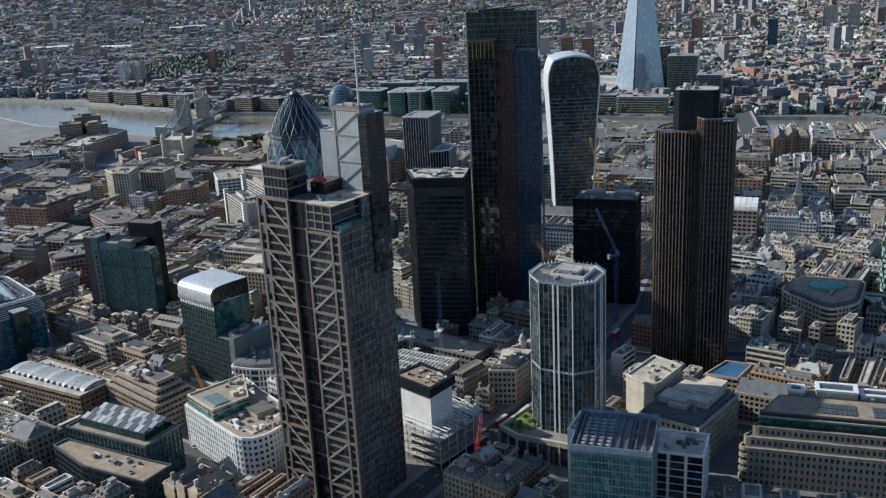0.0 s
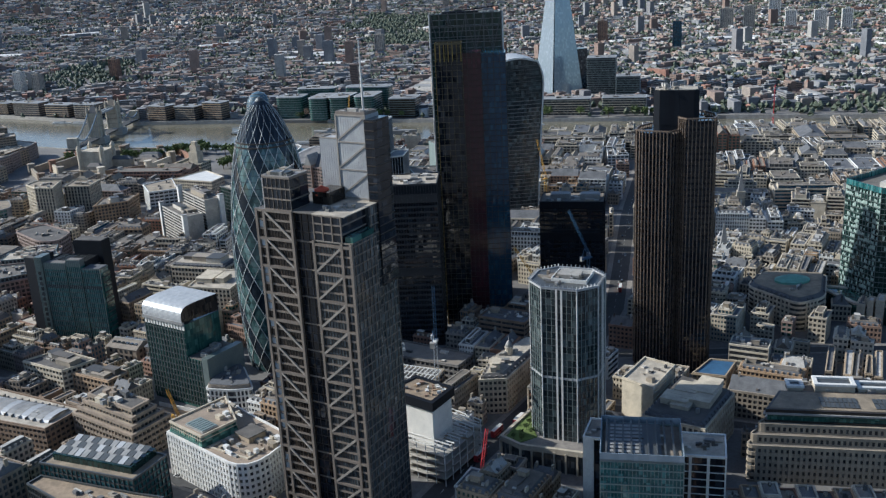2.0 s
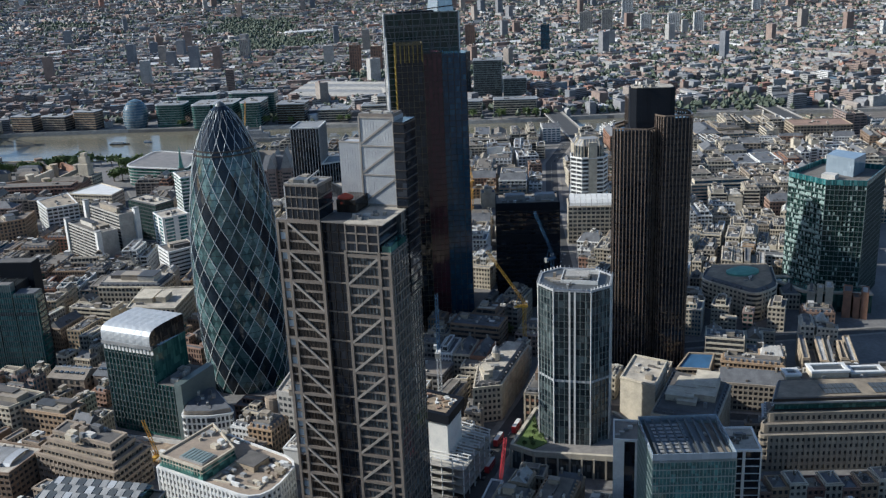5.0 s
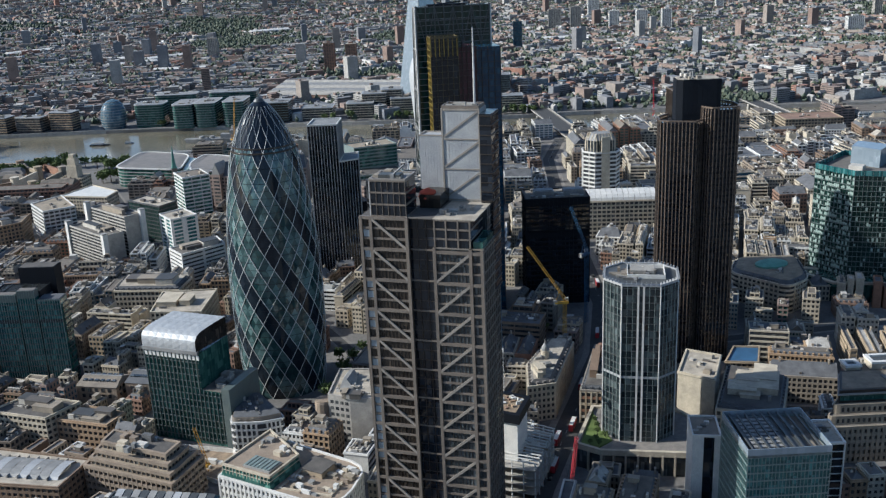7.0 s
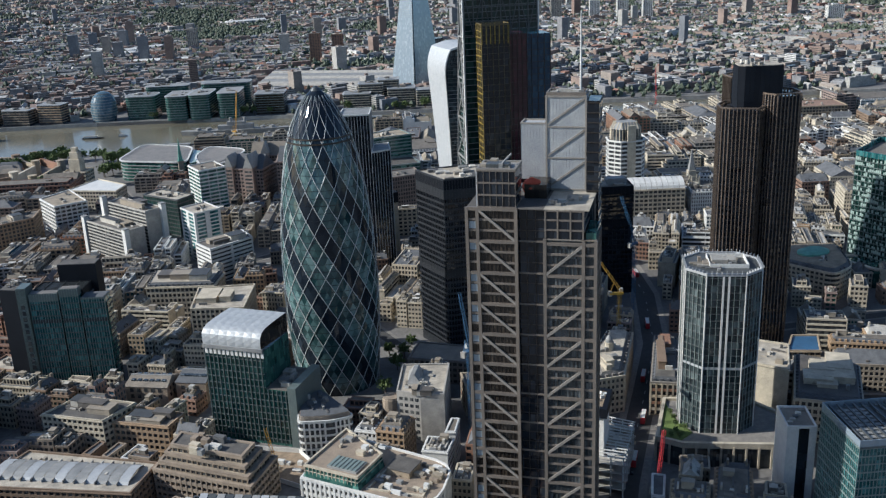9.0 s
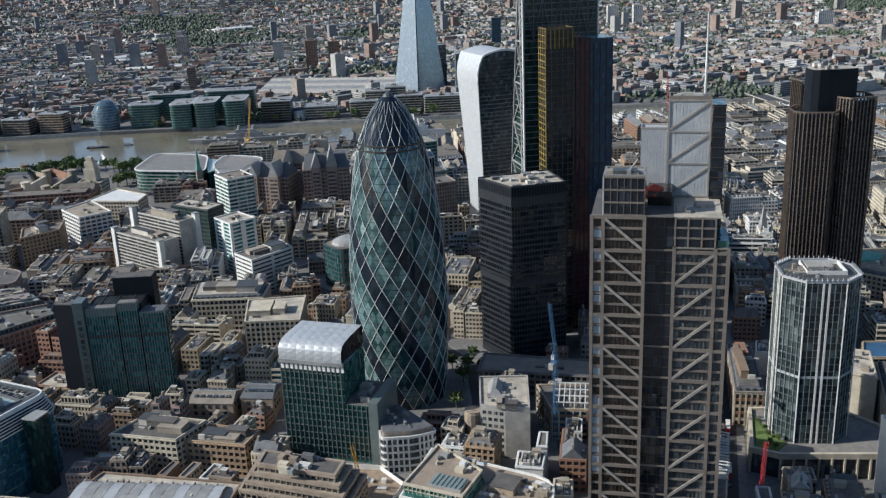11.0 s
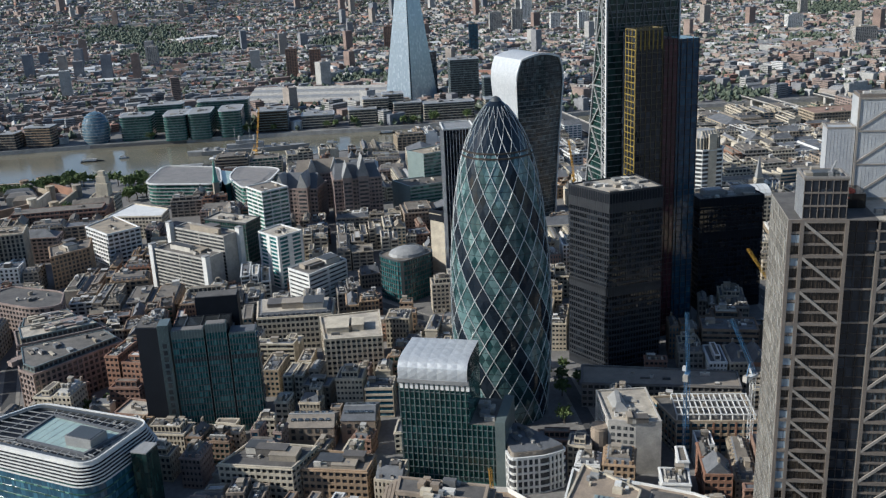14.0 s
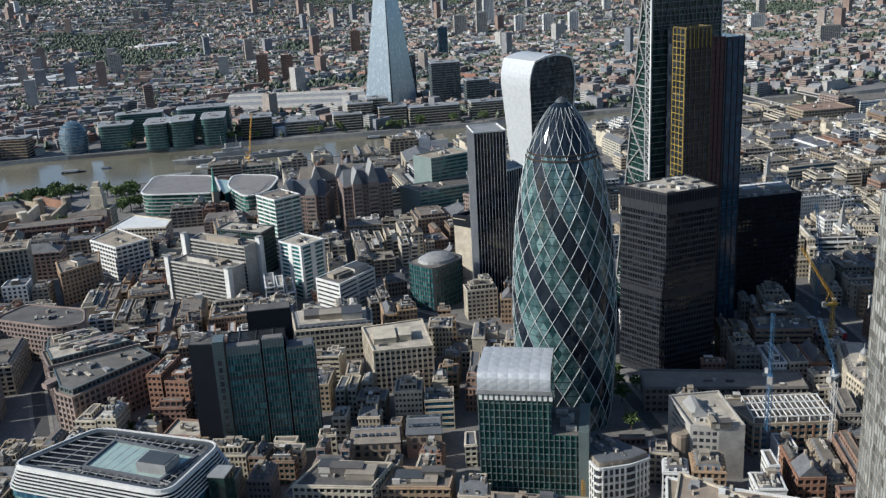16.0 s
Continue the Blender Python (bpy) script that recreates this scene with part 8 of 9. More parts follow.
def far_city():
    rng = random.Random(8)
    flat, gables, parks = [], [], []
    for cell in range(72000):
        x = rng.uniform(-2700, 4700)
        y = rng.uniform(1300, 4950)
        r = math.hypot(x, y)
        if r > 4950 or y < along_bank(SOUTH_BANK, x) + 25 or not seen_ground(x, y, 60):
            continue
        if any(inside((x, y), k) for k in FAR_KEEP):
            continue
        green = noise.noise((x * 0.0022, y * 0.0022, 3.0)) + 0.35 * noise.noise((x * 0.009, y * 0.009, 7.0))
        if green > 0.34 or rng.random() < 0.16:
            parks.append((x, y))
            continue
        turn = 0.9 * noise.noise((x * 0.0016, y * 0.0016, 0.5)) + rng.choice((0, math.pi / 2)) + rng.uniform(-0.06, 0.06)
        z = hill(x, y)
        near_bank = y < along_bank(SOUTH_BANK, x) + 420
        u = rng.random()
        if u < (0.40 if near_bank else 0.18):
            flat.append((x, y, z, rng.uniform(10, 34), rng.uniform(8, 17), rng.uniform(7, 22 if near_bank else 13), turn))
        elif u < 0.82:
            gables.append((x, y, z, rng.uniform(14, 46), rng.uniform(7, 10), rng.uniform(5, 8), turn))
        elif u < 0.90:
            flat.append((x, y, z, rng.uniform(22, 52), rng.uniform(9, 13), rng.uniform(10, 17), turn))
        elif u < 0.904:
            flat.append((x, y, z, rng.uniform(14, 22), rng.uniform(14, 24), rng.uniform(35, 65), turn))
    rng2 = random.Random(19)
    extras, bands_ = [], []
    for x, y, z, w, dd, h, turn in flat:
        ca, sa = math.cos(turn), math.sin(turn)
        for k in range(rng2.choice((0, 1, 1, 2))):
            a, b = rng2.uniform(-0.35, 0.35) * w, rng2.uniform(-0.3, 0.3) * dd
            extras.append((x + a * ca - b * sa, y + a * sa + b * ca, z + h, rng2.uniform(2, 0.35 * w + 2), rng2.uniform(2, 0.4 * dd + 1), rng2.uniform(1.5, 4), turn))
        if y < along_bank(SOUTH_BANK, x) + 480 and w < 45 and rng2.random() < 0.6:
            for k in range(int(h / 3.3)):
                bands_.append((x, y, z + 3.3 * k + 2.4, w + 0.2, dd + 0.2, 1.1, turn))
    tagged(new("far_roof_plant", boxes(extras).data("far_roof_plant", "far")), "countless small roof boxes on far buildings", "roof plant", kind="stuff")
    tagged(new("far_window_bands", boxes(bands_, low=0.0).data("far_window_bands", "window")), "countless rows of windows on far buildings", "windows", kind="stuff")
    tagged(new("far_flat_roofed_buildings", boxes(flat).data("far_flats", "far")), "countless far flat-roofed buildings in brick, concrete and white stucco", "far buildings", kind="stuff")
    tagged(new("far_terraced_houses", boxes(gables, True).data("far_terraces", "far")), "countless far terraced houses with pitched brown and slate roofs", "far houses", kind="stuff")
    return parks


FAR_KEEP = [rect((372, 1765), (1, 0), 120, 120)]

# ---- far bank landmarks ----
def egg_hall():
    c = (-176.0, 1712.0)
    ob = thing("egg_shaped_glass_hall", c, "leaning egg-shaped glass hall with stepped rings on the riverbank", "public building")
    FAR_KEEP.append(rect(c, (1, 0), 80, 80))
    prof = [(17, 0), (19, 6), (20.3, 14), (20.3, 22), (18.8, 31), (15.2, 38), (10, 43), (3, 45.5)]
    m = Mesh()
    n = 32
    vs = []
    for r, z in prof:
        for i in range(n):
            a = 2 * math.pi * i / n
            vs.append((c[0] + r * math.cos(a) + 0.05 * z, c[1] + r * math.sin(a) + 0.18 * z, z))
    m.add(vs, [(k * n + i, k * n + (i + 1) % n, (k + 1) * n + (i + 1) % n, (k + 1) * n + i) for k in range(len(prof) - 1) for i in range(n)] + [tuple((len(prof) - 1) * n + i for i in range(n))])
    part("glazing", m, "egg_glass", ob)
    for k in range(1, 11):
        z = 4.2 * k
        r = float(np.interp(z, [p[1] for p in prof], [p[0] for p in prof]))
        cc = (c[0] + 0.05 * z, c[1] + 0.18 * z)
        part("floor_ring", Mesh().spin(cc, [(r - 0.6, z - 0.3), (r + 0.5, z - 0.3), (r + 0.5, z + 0.3), (r - 0.6, z + 0.3)], 32), "lead", ob)


egg_hall()


def riverside_block(c, u, w, d, z, label, pane="green_glass", r=9, band="grey_green"):
    poly = rounded(rect(c, u, w, d), r, 5)
    FAR_KEEP.append(rect(c, u, w + 14, d + 14))
    ob = thing("riverside_office", c, label, "office block", "riverside offices")
    part("glazing", Mesh().prism(shift(poly, -0.4), 0, z), pane, ob)
    floors = Mesh()
    for k in range(1, int(z / 3.9) + 1):
        floors.ring(shift(poly, 0.2), shift(poly, -0.8), 3.9 * k - 0.45, 3.9 * k + 0.45)
    part("floor_bands", floors, band, ob, kind="stuff")
    part("roof_deck", Mesh().prism(shift(poly, -0.8), z, z + 0.6), "lead", ob)
    part("roof_rim", Mesh().ring(shift(poly, 0.5), shift(poly, -1.5), z - 0.3, z + 0.8), "panel", ob)
    roof_clutter(ob, rect(c, u, w * 0.7, d * 0.7), z + 0.6, random.Random(int(c[0])), 4, 10, joined=True)


US = (0.93, -0.36)
for c, w, d, z in (((-62, 1672), 34, 60, 37), ((-28, 1660), 34, 62, 38), ((14, 1644), 34, 62, 39), ((-115, 1705), 48, 40, 36), ((-70, 1745), 70, 30, 42), ((20, 1710), 80, 34, 44)):
    riverside_block(c, US, w, d, z, "green-blue glass riverside office with rounded front")
riverside_block((75, 1632), US, 46, 40, 32, "brown brick riverside office", "brown_glass", 2)
for c, w, d, z in (((140, 1612), 50, 36, 20), ((205, 1590), 44, 34, 24), ((232, 1600), 40, 30, 36), ((275, 1575), 44, 32, 28), ((262, 1600), 34, 30, 40), ((330, 1540), 80, 26, 26), ((420, 1515), 70, 28, 26)):
    riverside_block(c, US, w, d, z, "cream banded riverside office", "grey_glass", 2, "cream")
riverside_block((428, 1670), US, 50, 34, 73, "tall grey glass slab tower", "grey_glass", 1)
riverside_block((460, 1620), US, 40, 30, 45, "grey stone riverside tower", "grey_glass", 1)


def tower_block(c, w, d, z, mat, label):
    FAR_KEEP.append(rect(c, US, w + 10, d + 10))
    ob = thing("tower_block", c, label, "tower block", "far towers")
    ob.location.z = hill(*c)
    poly = rect(c, US, w, d)
    z0 = hill(*c)
    part("glazing", Mesh().prism(shift(poly, -0.3), z0 - 2, z0 + z), "window", ob)
    m = Mesh()
    bands(m, poly, z0, z0 + z, 3.2, 1.5, 0.2)
    for i in range(4):
        piers(m, poly[i], poly[(i + 1) % 4], z0, z0 + z, 5.0, 1.6, 0.2)
    part("facade", m, mat, ob, kind="stuff")
    part("roof", Mesh().prism(poly, z0 + z, z0 + z + 1), "roof", ob)
    part("lift_room", Mesh().box(c, US, w * 0.4, d * 0.4, z0 + z + 1, z0 + z + 4), mat, ob)


for c, w, d, z, mat in (((300, 2212), 22, 20, 62, "brick"), ((342, 2180), 22, 20, 60, "brick"), ((807, 2324), 20, 18, 70, "blue_glass"), ((1109, 2738), 36, 22, 60, "concrete"),
                        ((1160, 2700), 30, 20, 66, "concrete"), ((1376, 2995), 34, 24, 110, "white"), ((1255, 2640), 28, 20, 52, "white"), ((1300, 2560), 30, 20, 56, "white"),
                        ((1345, 2500), 26, 20, 60, "white"), ((1496, 3235), 30, 24, 95, "concrete"), ((-740, 2300), 18, 18, 48, "white"), ((-690, 2260), 18, 18, 45, "concrete"),
                        ((-1000, 2480), 20, 18, 52, "concrete"), ((-560, 2450), 20, 18, 50, "brick"), ((2000, 2400), 22, 20, 60, "concrete"), ((1800, 2900), 24, 20, 62, "white"),
                        ((1650, 2100), 40, 22, 42, "white"), ((1500, 1750), 50, 24, 40, "concrete"), ((700, 2600), 24, 20, 58, "brick"), ((100, 2700), 24, 18, 50, "concrete")):
    tower_block(c, w, d, z, mat, "far residential tower block with banded storeys")


# ---- bridges ----
def bascule_bridge():
    ob = thing("bascule_bridge", (-420, 1640), "old stone bascule bridge with two towers and pale blue suspension chains", "bridge")
    u, _ = unit((-438, 1560), (-405, 1740))
    v = (-u[1], u[0])
    p = lambda s, t, z: (-421 + u[0] * s + v[0] * t, 1645 + u[1] * s + v[1] * t, z)
    part("deck", Mesh().prism([p(-140, -8, 0)[:2], p(-140, 8, 0)[:2], p(140, 8, 0)[:2], p(140, -8, 0)[:2]][::-1], 3, 5), "asphalt", ob)
    for s in (-38, 38):
        c = p(s, 0, 0)[:2]
        part("pier", Mesh().box(c, u, 20, 32, -9, 6), "concrete", ob)
        t = part("tower", Mesh().box(c, u, 13, 17, 6, 44), "cream", ob)
        part("roof", Mesh().prism(rect(c, u, 12, 16), 44, 54, rect(c, u, 1.5, 5)), "slate", ob)
        for a in (-1, 1):
            for b in (-1, 1):
                q = p(s + 6.5 * a, 8.5 * b, 0)[:2]
                part("turret", Mesh().spin(q, [(1.9, 6), (1.9, 47), (2.2, 47.5), (0.1, 55)], 8), "cream", ob)
        for k in range(4):
            part("string_course", Mesh().box(c, u, 13.6, 17.6, 14 + 8 * k, 14.7 + 8 * k), "stone", ob)
    for t in (-4, 4):
        part("walkway", Mesh().bar(p(-32, t, 40), p(32, t, 40), 2.5, 3.2), "panel", ob)
    for sgn in (-1, 1):
        part("abutment_tower", Mesh().box(p(sgn * 128, 0, 0)[:2], u, 8, 16, 0, 20), "cream", ob)
        for t in (-7.5, 7.5):
            prev = None
            m = Mesh()
            for k in range(13):
                s = 44 + 82 * k / 12
                f = k / 12
                z = 36 * (1 - f) ** 1.8 + 7 + 10 * max(0, f - 0.7) / 0.3
                cur = p(sgn * s, t, z)
                if prev:
                    m.bar(prev, cur, 1.2, 2.4)
                    m.bar(cur, p(sgn * s, t, 5), 0.5)
                prev = cur
            part("chain", m, "pale_glass", ob, "pale blue suspension chain")


bascule_bridge()


def river_bridge(a, b, half, label, spans=4):
    (u, length) = unit(a, b)
    c = ((a[0] + b[0]) / 2, (a[1] + b[1]) / 2)
    ob = thing("river_bridge", c, label, "bridge", "river bridges")
    n = (-u[1], u[0])
    part("deck", Mesh().box(c, u, length, 2 * half, 3.4, 5.0), "asphalt", ob)
    for s in (-1, 1):
        part("parapet", Mesh().box((c[0] + n[0] * s * half, c[1] + n[1] * s * half), u, length, 0.8, 5.0, 6.2), "concrete", ob)
        part("footway", Mesh().box((c[0] + n[0] * s * (half - 2), c[1] + n[1] * s * (half - 2)), u, length, 3.0, 5.0, 5.25), "paving", ob)
    for k in range(1, spans):
        q = (a[0] + u[0] * length * k / spans, a[1] + u[1] * length * k / spans)
        part("pier", Mesh().box(q, u, 6, 2 * half + 3, -9, 3.4), "concrete", ob)


river_bridge((412, 1225), (470, 1480), 15, "wide concrete road bridge over the river", 4)
river_bridge((735, 1180), (790, 1370), 14, "railway bridge over the river", 5)
river_bridge((830, 1140), (880, 1310), 8, "green iron arched road bridge", 5)


# ---- vessels ----
def warship():
    a, b = (-80, 1542), (81, 1486)
    u, w = unit(a, b)
    at = local(a, u)
    ob = thing("moored_warship", at(w / 2, 0), "grey moored warship with turrets and two funnels", "ship")
    hull = [at(0, -4), at(20, -8), at(w * 0.6, -9), at(w * 0.85, -6), at(w, 0), at(w * 0.85, 6), at(w * 0.6, 9), at(20, 8), at(0, 4)]
    part("hull", Mesh().prism(shift(hull, -1.5), -5.6, 1.5, hull), "lead", ob)
    for a0, a1, h, d in ((0.32, 0.44, 6, 11), (0.46, 0.62, 7, 12), (0.40, 0.56, 11, 8)):
        part("superstructure", Mesh().prism([at(w * a0, -d / 2), at(w * a1, -d / 2), at(w * a1, d / 2), at(w * a0, d / 2)], 1.5, 1.5 + h), "lead", ob)
    for s in (0.43, 0.55):
        part("funnel", Mesh().spin(at(w * s, 0), [(2.4, 8), (2.2, 18), (2.0, 18.5)], 10), "lead", ob)
        part("mast", Mesh().bar((*at(w * s - 6, 0), 6), (*at(w * s - 6, 0), 30), 0.6), "lead", ob)
    for s in (0.15, 0.24, 0.70, 0.78):
        t = part("turret", Mesh().spin(at(w * s, 0), [(4, 1.5), (4, 4.5), (3, 5)], 10), "lead", ob)
        for q in (-1, 0, 1):
            part("gun_barrel", Mesh().bar((*at(w * s, q * 1.2), 4), (*at(w * s + (12 if s > 0.5 else -12), q * 1.2), 5.5), 0.4), "lead", t)


warship()


def boat(c, u, w, label, mat="white"):
    at = local(c, u)
    ob = thing("river_boat", at(w / 2, 0), label, "boat", "river boats")
    d = w * 0.2
    hull = [at(0, -d / 2), at(w * 0.75, -d / 2), at(w, 0), at(w * 0.75, d / 2), at(0, d / 2)]
    part("hull", Mesh().prism(shift(hull, -0.4), -5.4, -3.4, hull), mat, ob)
    part("cabin", Mesh().prism([at(w * 0.1, -d * 0.38), at(w * 0.65, -d * 0.38), at(w * 0.65, d * 0.38), at(w * 0.1, d * 0.38)], -3.4, -1.2), "white", ob)
    part("cabin_roof", Mesh().prism([at(w * 0.08, -d * 0.42), at(w * 0.68, -d * 0.42), at(w * 0.68, d * 0.42), at(w * 0.08, d * 0.42)], -1.2, -0.9), "lead", ob)


for c, w, mat in (((-215, 1600), 32, "dark"), ((-165, 1590), 14, "bluesteel"), ((-60, 1500), 60, "white"), ((240, 1500), 44, "white"), ((110, 1500), 16, "white"), ((-110, 1470), 50, "dark"),
                  ((-560, 1850), 40, "white"), ((-520, 1830), 38, "white"), ((200, 1515), 30, "dark"), ((-760, 1950), 30, "dark")):
    boat(c, US, w, "moored river boat with low cabin", mat)


# ---- the old fortress by the river ----
def fortress():
    ob = thing("old_stone_fortress", (-372, 1365), "old stone fortress with square keep, corner turrets and curtain walls", "castle")
    c, u = (-378, 1375), (0.95, -0.31)
    part("keep", Mesh().box(c, u, 34, 30, 0, 26), "cream", ob)
    for a in (-1, 1):
        for b in (-1, 1):
            q = (c[0] + u[0] * 17 * a - u[1] * 15 * b, c[1] + u[1] * 17 * a + u[0] * 15 * b)
            part("turret", Mesh().spin(q, [(3.4, 0), (3.4, 30), (3.6, 30.2), (1.5, 34), (0.2, 36)], 10), "cream", ob)
    for r, h in ((95, 9), (70, 12)):
        pts = [(c[0] + 22 + r * math.cos(t) * 1.15, c[1] - 8 + r * 1.05 * math.sin(t)) for t in np.arange(0, 6.28, 0.785)]
        for i in range(len(pts)):
            p, q = pts[i], pts[(i + 1) % len(pts)]
            (w, length) = unit(p, q)
            part("curtain_wall", Mesh().box(((p[0] + q[0]) / 2, (p[1] + q[1]) / 2), w, length, 3, 0, h), "stone", ob)
            part("wall_tower", Mesh().spin(p, [(5, 0), (5, h + 4), (5.4, h + 4.2), (5.4, h + 5.4)], 10), "stone", ob)
    rng = random.Random(33)
    for k in range(9):
        q = (c[0] + 22 + rng.uniform(-55, 60), c[1] - 8 + rng.uniform(-52, 48))
        if math.hypot(q[0] - c[0], q[1] - c[1]) > 30:
            wing = rect(q, u, rng.uniform(14, 34), rng.uniform(8, 11))
            part("barrack_wall", Mesh().prism(wing, 0, 10), rng.choice(("stone", "brown", "cream")), ob)
            part("barrack_roof", Mesh().prism(shift(wing, 0.4), 10, 14.5, shift(wing, -3.6)), "slate", ob)
    tagged(new("lawn", Mesh().prism([(-275, 1277), (-228, 1349), (-222, 1335), (-252, 1274)], 0.0, 0.15).data("lawn", "grass")), "green moat lawn round the fortress", "lawn", kind="structure")


fortress()


# ---- trees ----
def leaf_cloud(rng, r, h, count, size):
    """A crown of many small leaf clumps with gaps."""
    m = Mesh()
    for k in range(count):
        a, b = rng.uniform(0, 2 * math.pi), rng.uniform(-0.8, 1.0)
        s = rng.uniform(0.55, 1.0) * (0.8 + 0.35 * math.sin(3 * a + 5 * b))
        rr = r * s * math.sqrt(max(0.05, 1 - b * b * 0.8))
        p = Vector((rr * math.cos(a), rr * math.sin(a), h + r * 0.75 * b * s))
        q = Euler((rng.uniform(0, 3), rng.uniform(0, 3), rng.uniform(0, 3))).to_matrix()
        z = size * rng.uniform(0.6, 1.3)
        vs = [tuple(p + q @ Vector(v) * z) for v in ((-1, -0.4, 0), (0, -0.8, 0.25), (1, -0.3, -0.1), (0.8, 0.6, 0.2), (-0.2, 0.9, -0.15), (-0.9, 0.5, 0.2))]
        m.add(vs, [(0, 1, 2, 3), (0, 3, 4, 5)])
    return m


TREES = []
for k in range(4):
    rng = random.Random(50 + k)
    crown = leaf_cloud(rng, 4.5 + 0.5 * k, 8.5, 340, 0.8).data("crown", "near_leaves")
    tr = Mesh()
    tr.spin((0, 0), [(0.42, 0), (0.32, 2.5), (0.26, 5.5), (0.1, 9)], 7)
    for j in range(5):
        a = j * 1.26 + k
        tr.bar((0, 0, 3.5 + 0.6 * j), (2.6 * math.cos(a), 2.6 * math.sin(a), 7.5 + 0.5 * j), 0.2)
    TREES.append((crown, tr.data("trunk", "bark")))


def tree(x, y, s, k, z=0.0):
    crown, trunk = TREES[k % 4]
    ob = tagged(new("tree", trunk), "broad green street tree in full leaf", "tree", "trees")
    new("crown", crown).parent = ob
    ob.location, ob.scale, ob.rotation_euler = (x, y, z), (s, s, s), (0, 0, k * 0.9)


rng = random.Random(3)
tree_places = [(51, 626), (38, 643), (-43, 647), (-78, 611), (-58, 661), (-212, 799), (-212, 812), (-206, 806), (-57, 666), (-50, 655), (-60, 640), (85, 647), (92, 652), (80, 655), (40, 640), (46, 634), (34, 648), (-40, 668)]
for k in range(22):
    t = k / 22
    tree_places.append((-420 + 260 * t + rng.uniform(-14, 14), 1420 + rng.uniform(-12, 16) - 20 * t))
for cx, cy, n in ((-294, 1218, 7), (-280, 1235, 7), (-267, 1250, 7), (-255, 1253, 7), (-283, 1425, 7), (-303, 1410, 7), (-251, 1432, 7), (-182, 1373, 7), (-191, 1315, 7), (-259, 1171, 7)):
    for k in range(n):
        tree_places.append((cx + rng.uniform(-16, 16), cy + rng.uniform(-16, 16)))
for k in range(20):
    x = rng.uniform(-110, 500)
    tree_places.append((x, along_bank(SOUTH_BANK, x) + rng.uniform(8, 20)))
for k in range(14):
    tree_places.append((-330 + rng.uniform(-15, 30), 745 + rng.uniform(-12, 30)))
for k, (x, y) in enumerate(tree_places):
    tree(x, y, rng.uniform(0.6, 1.0) * (1.5 if y > 1000 else 1.0), k)
for k, (x, y) in enumerate([(31, 474), (36, 477), (40, 483), (42, 478), (45, 495), (35, 472), (43, 489)]):
    tree(x, y, 0.3, k, 13.2)


def far_trees(parks):
    rng = random.Random(21)
    m = Mesh()
    vs, fs = [], []
    spots = []
    for x, y in parks:
        spots += [(x + rng.gauss(0, 24), y + rng.gauss(0, 24)) for _ in range(2 if rng.random() < 0.3 else 1)]
    while len(spots) < 50000:
        x, y = rng.uniform(-2700, 4700), rng.uniform(1300, 4950)
        if y > along_bank(SOUTH_BANK, x) + 15 and (x > 0 or rng.random() < 0.5) and seen_ground(x, y, 60) and not any(inside((x, y), k) for k in FAR_KEEP):
            spots.append((x, y))
    for x, y in spots:
        if math.hypot(x, y) > 4960:
            continue
        s = rng.uniform(3.2, 7.6)
        z = hill(x, y)
        n = len(vs)
        a0 = rng.uniform(0, 6.28)
        for zz, r, k in ((0.3, 0.9, 4), (1.1, 0.95, 4)):
            for i in range(k):
                a = a0 + 2 * math.pi * i / k + zz
                q = s * r * rng.uniform(0.6, 1.15)
                vs.append((x + q * math.cos(a), y + q * math.sin(a), z + s * zz * rng.uniform(0.85, 1.15)))
        vs.append((x, y, z + 2.0 * s))
        for i in range(4):
            j = (i + 1) % 4
            fs += [(n + i, n + j, n + 4 + j), (n + i, n + 4 + j, n + 4 + i)]
        fs += [(n + 4 + i, n + 4 + (i + 1) % 4, n + 8) for i in range(4)]
    m.v, m.f = vs, fs
    tagged(new("far_trees", m.data("far_trees", "hazed_leaves")), "countless far trees in parks, gardens and streets", "trees", kind="stuff")



# ---- cranes ----
def lattice(m, a, b, w, n):
    """A four-sided lattice mast or jib."""
    a, b = Vector(a), Vector(b)
    ax = (b - a).normalized()
    s = ax.cross(Vector((0.3, 0.2, 1))).normalized() if abs(ax.z) < 0.9 else Vector((1, 0, 0))
    t = ax.cross(s)
    cor = [s * w / 2 + t * w / 2, s * w / 2 - t * w / 2, -s * w / 2 - t * w / 2, -s * w / 2 + t * w / 2]
    for c in cor:
        m.bar(a + c, b + c, 0.2)
    for k in range(n):
        p, q = a.lerp(b, k / n), a.lerp(b, (k + 1) / n)
        for i in range(4):
            m.bar(p + cor[i], q + cor[(i + 1) % 4], 0.11)
    return m


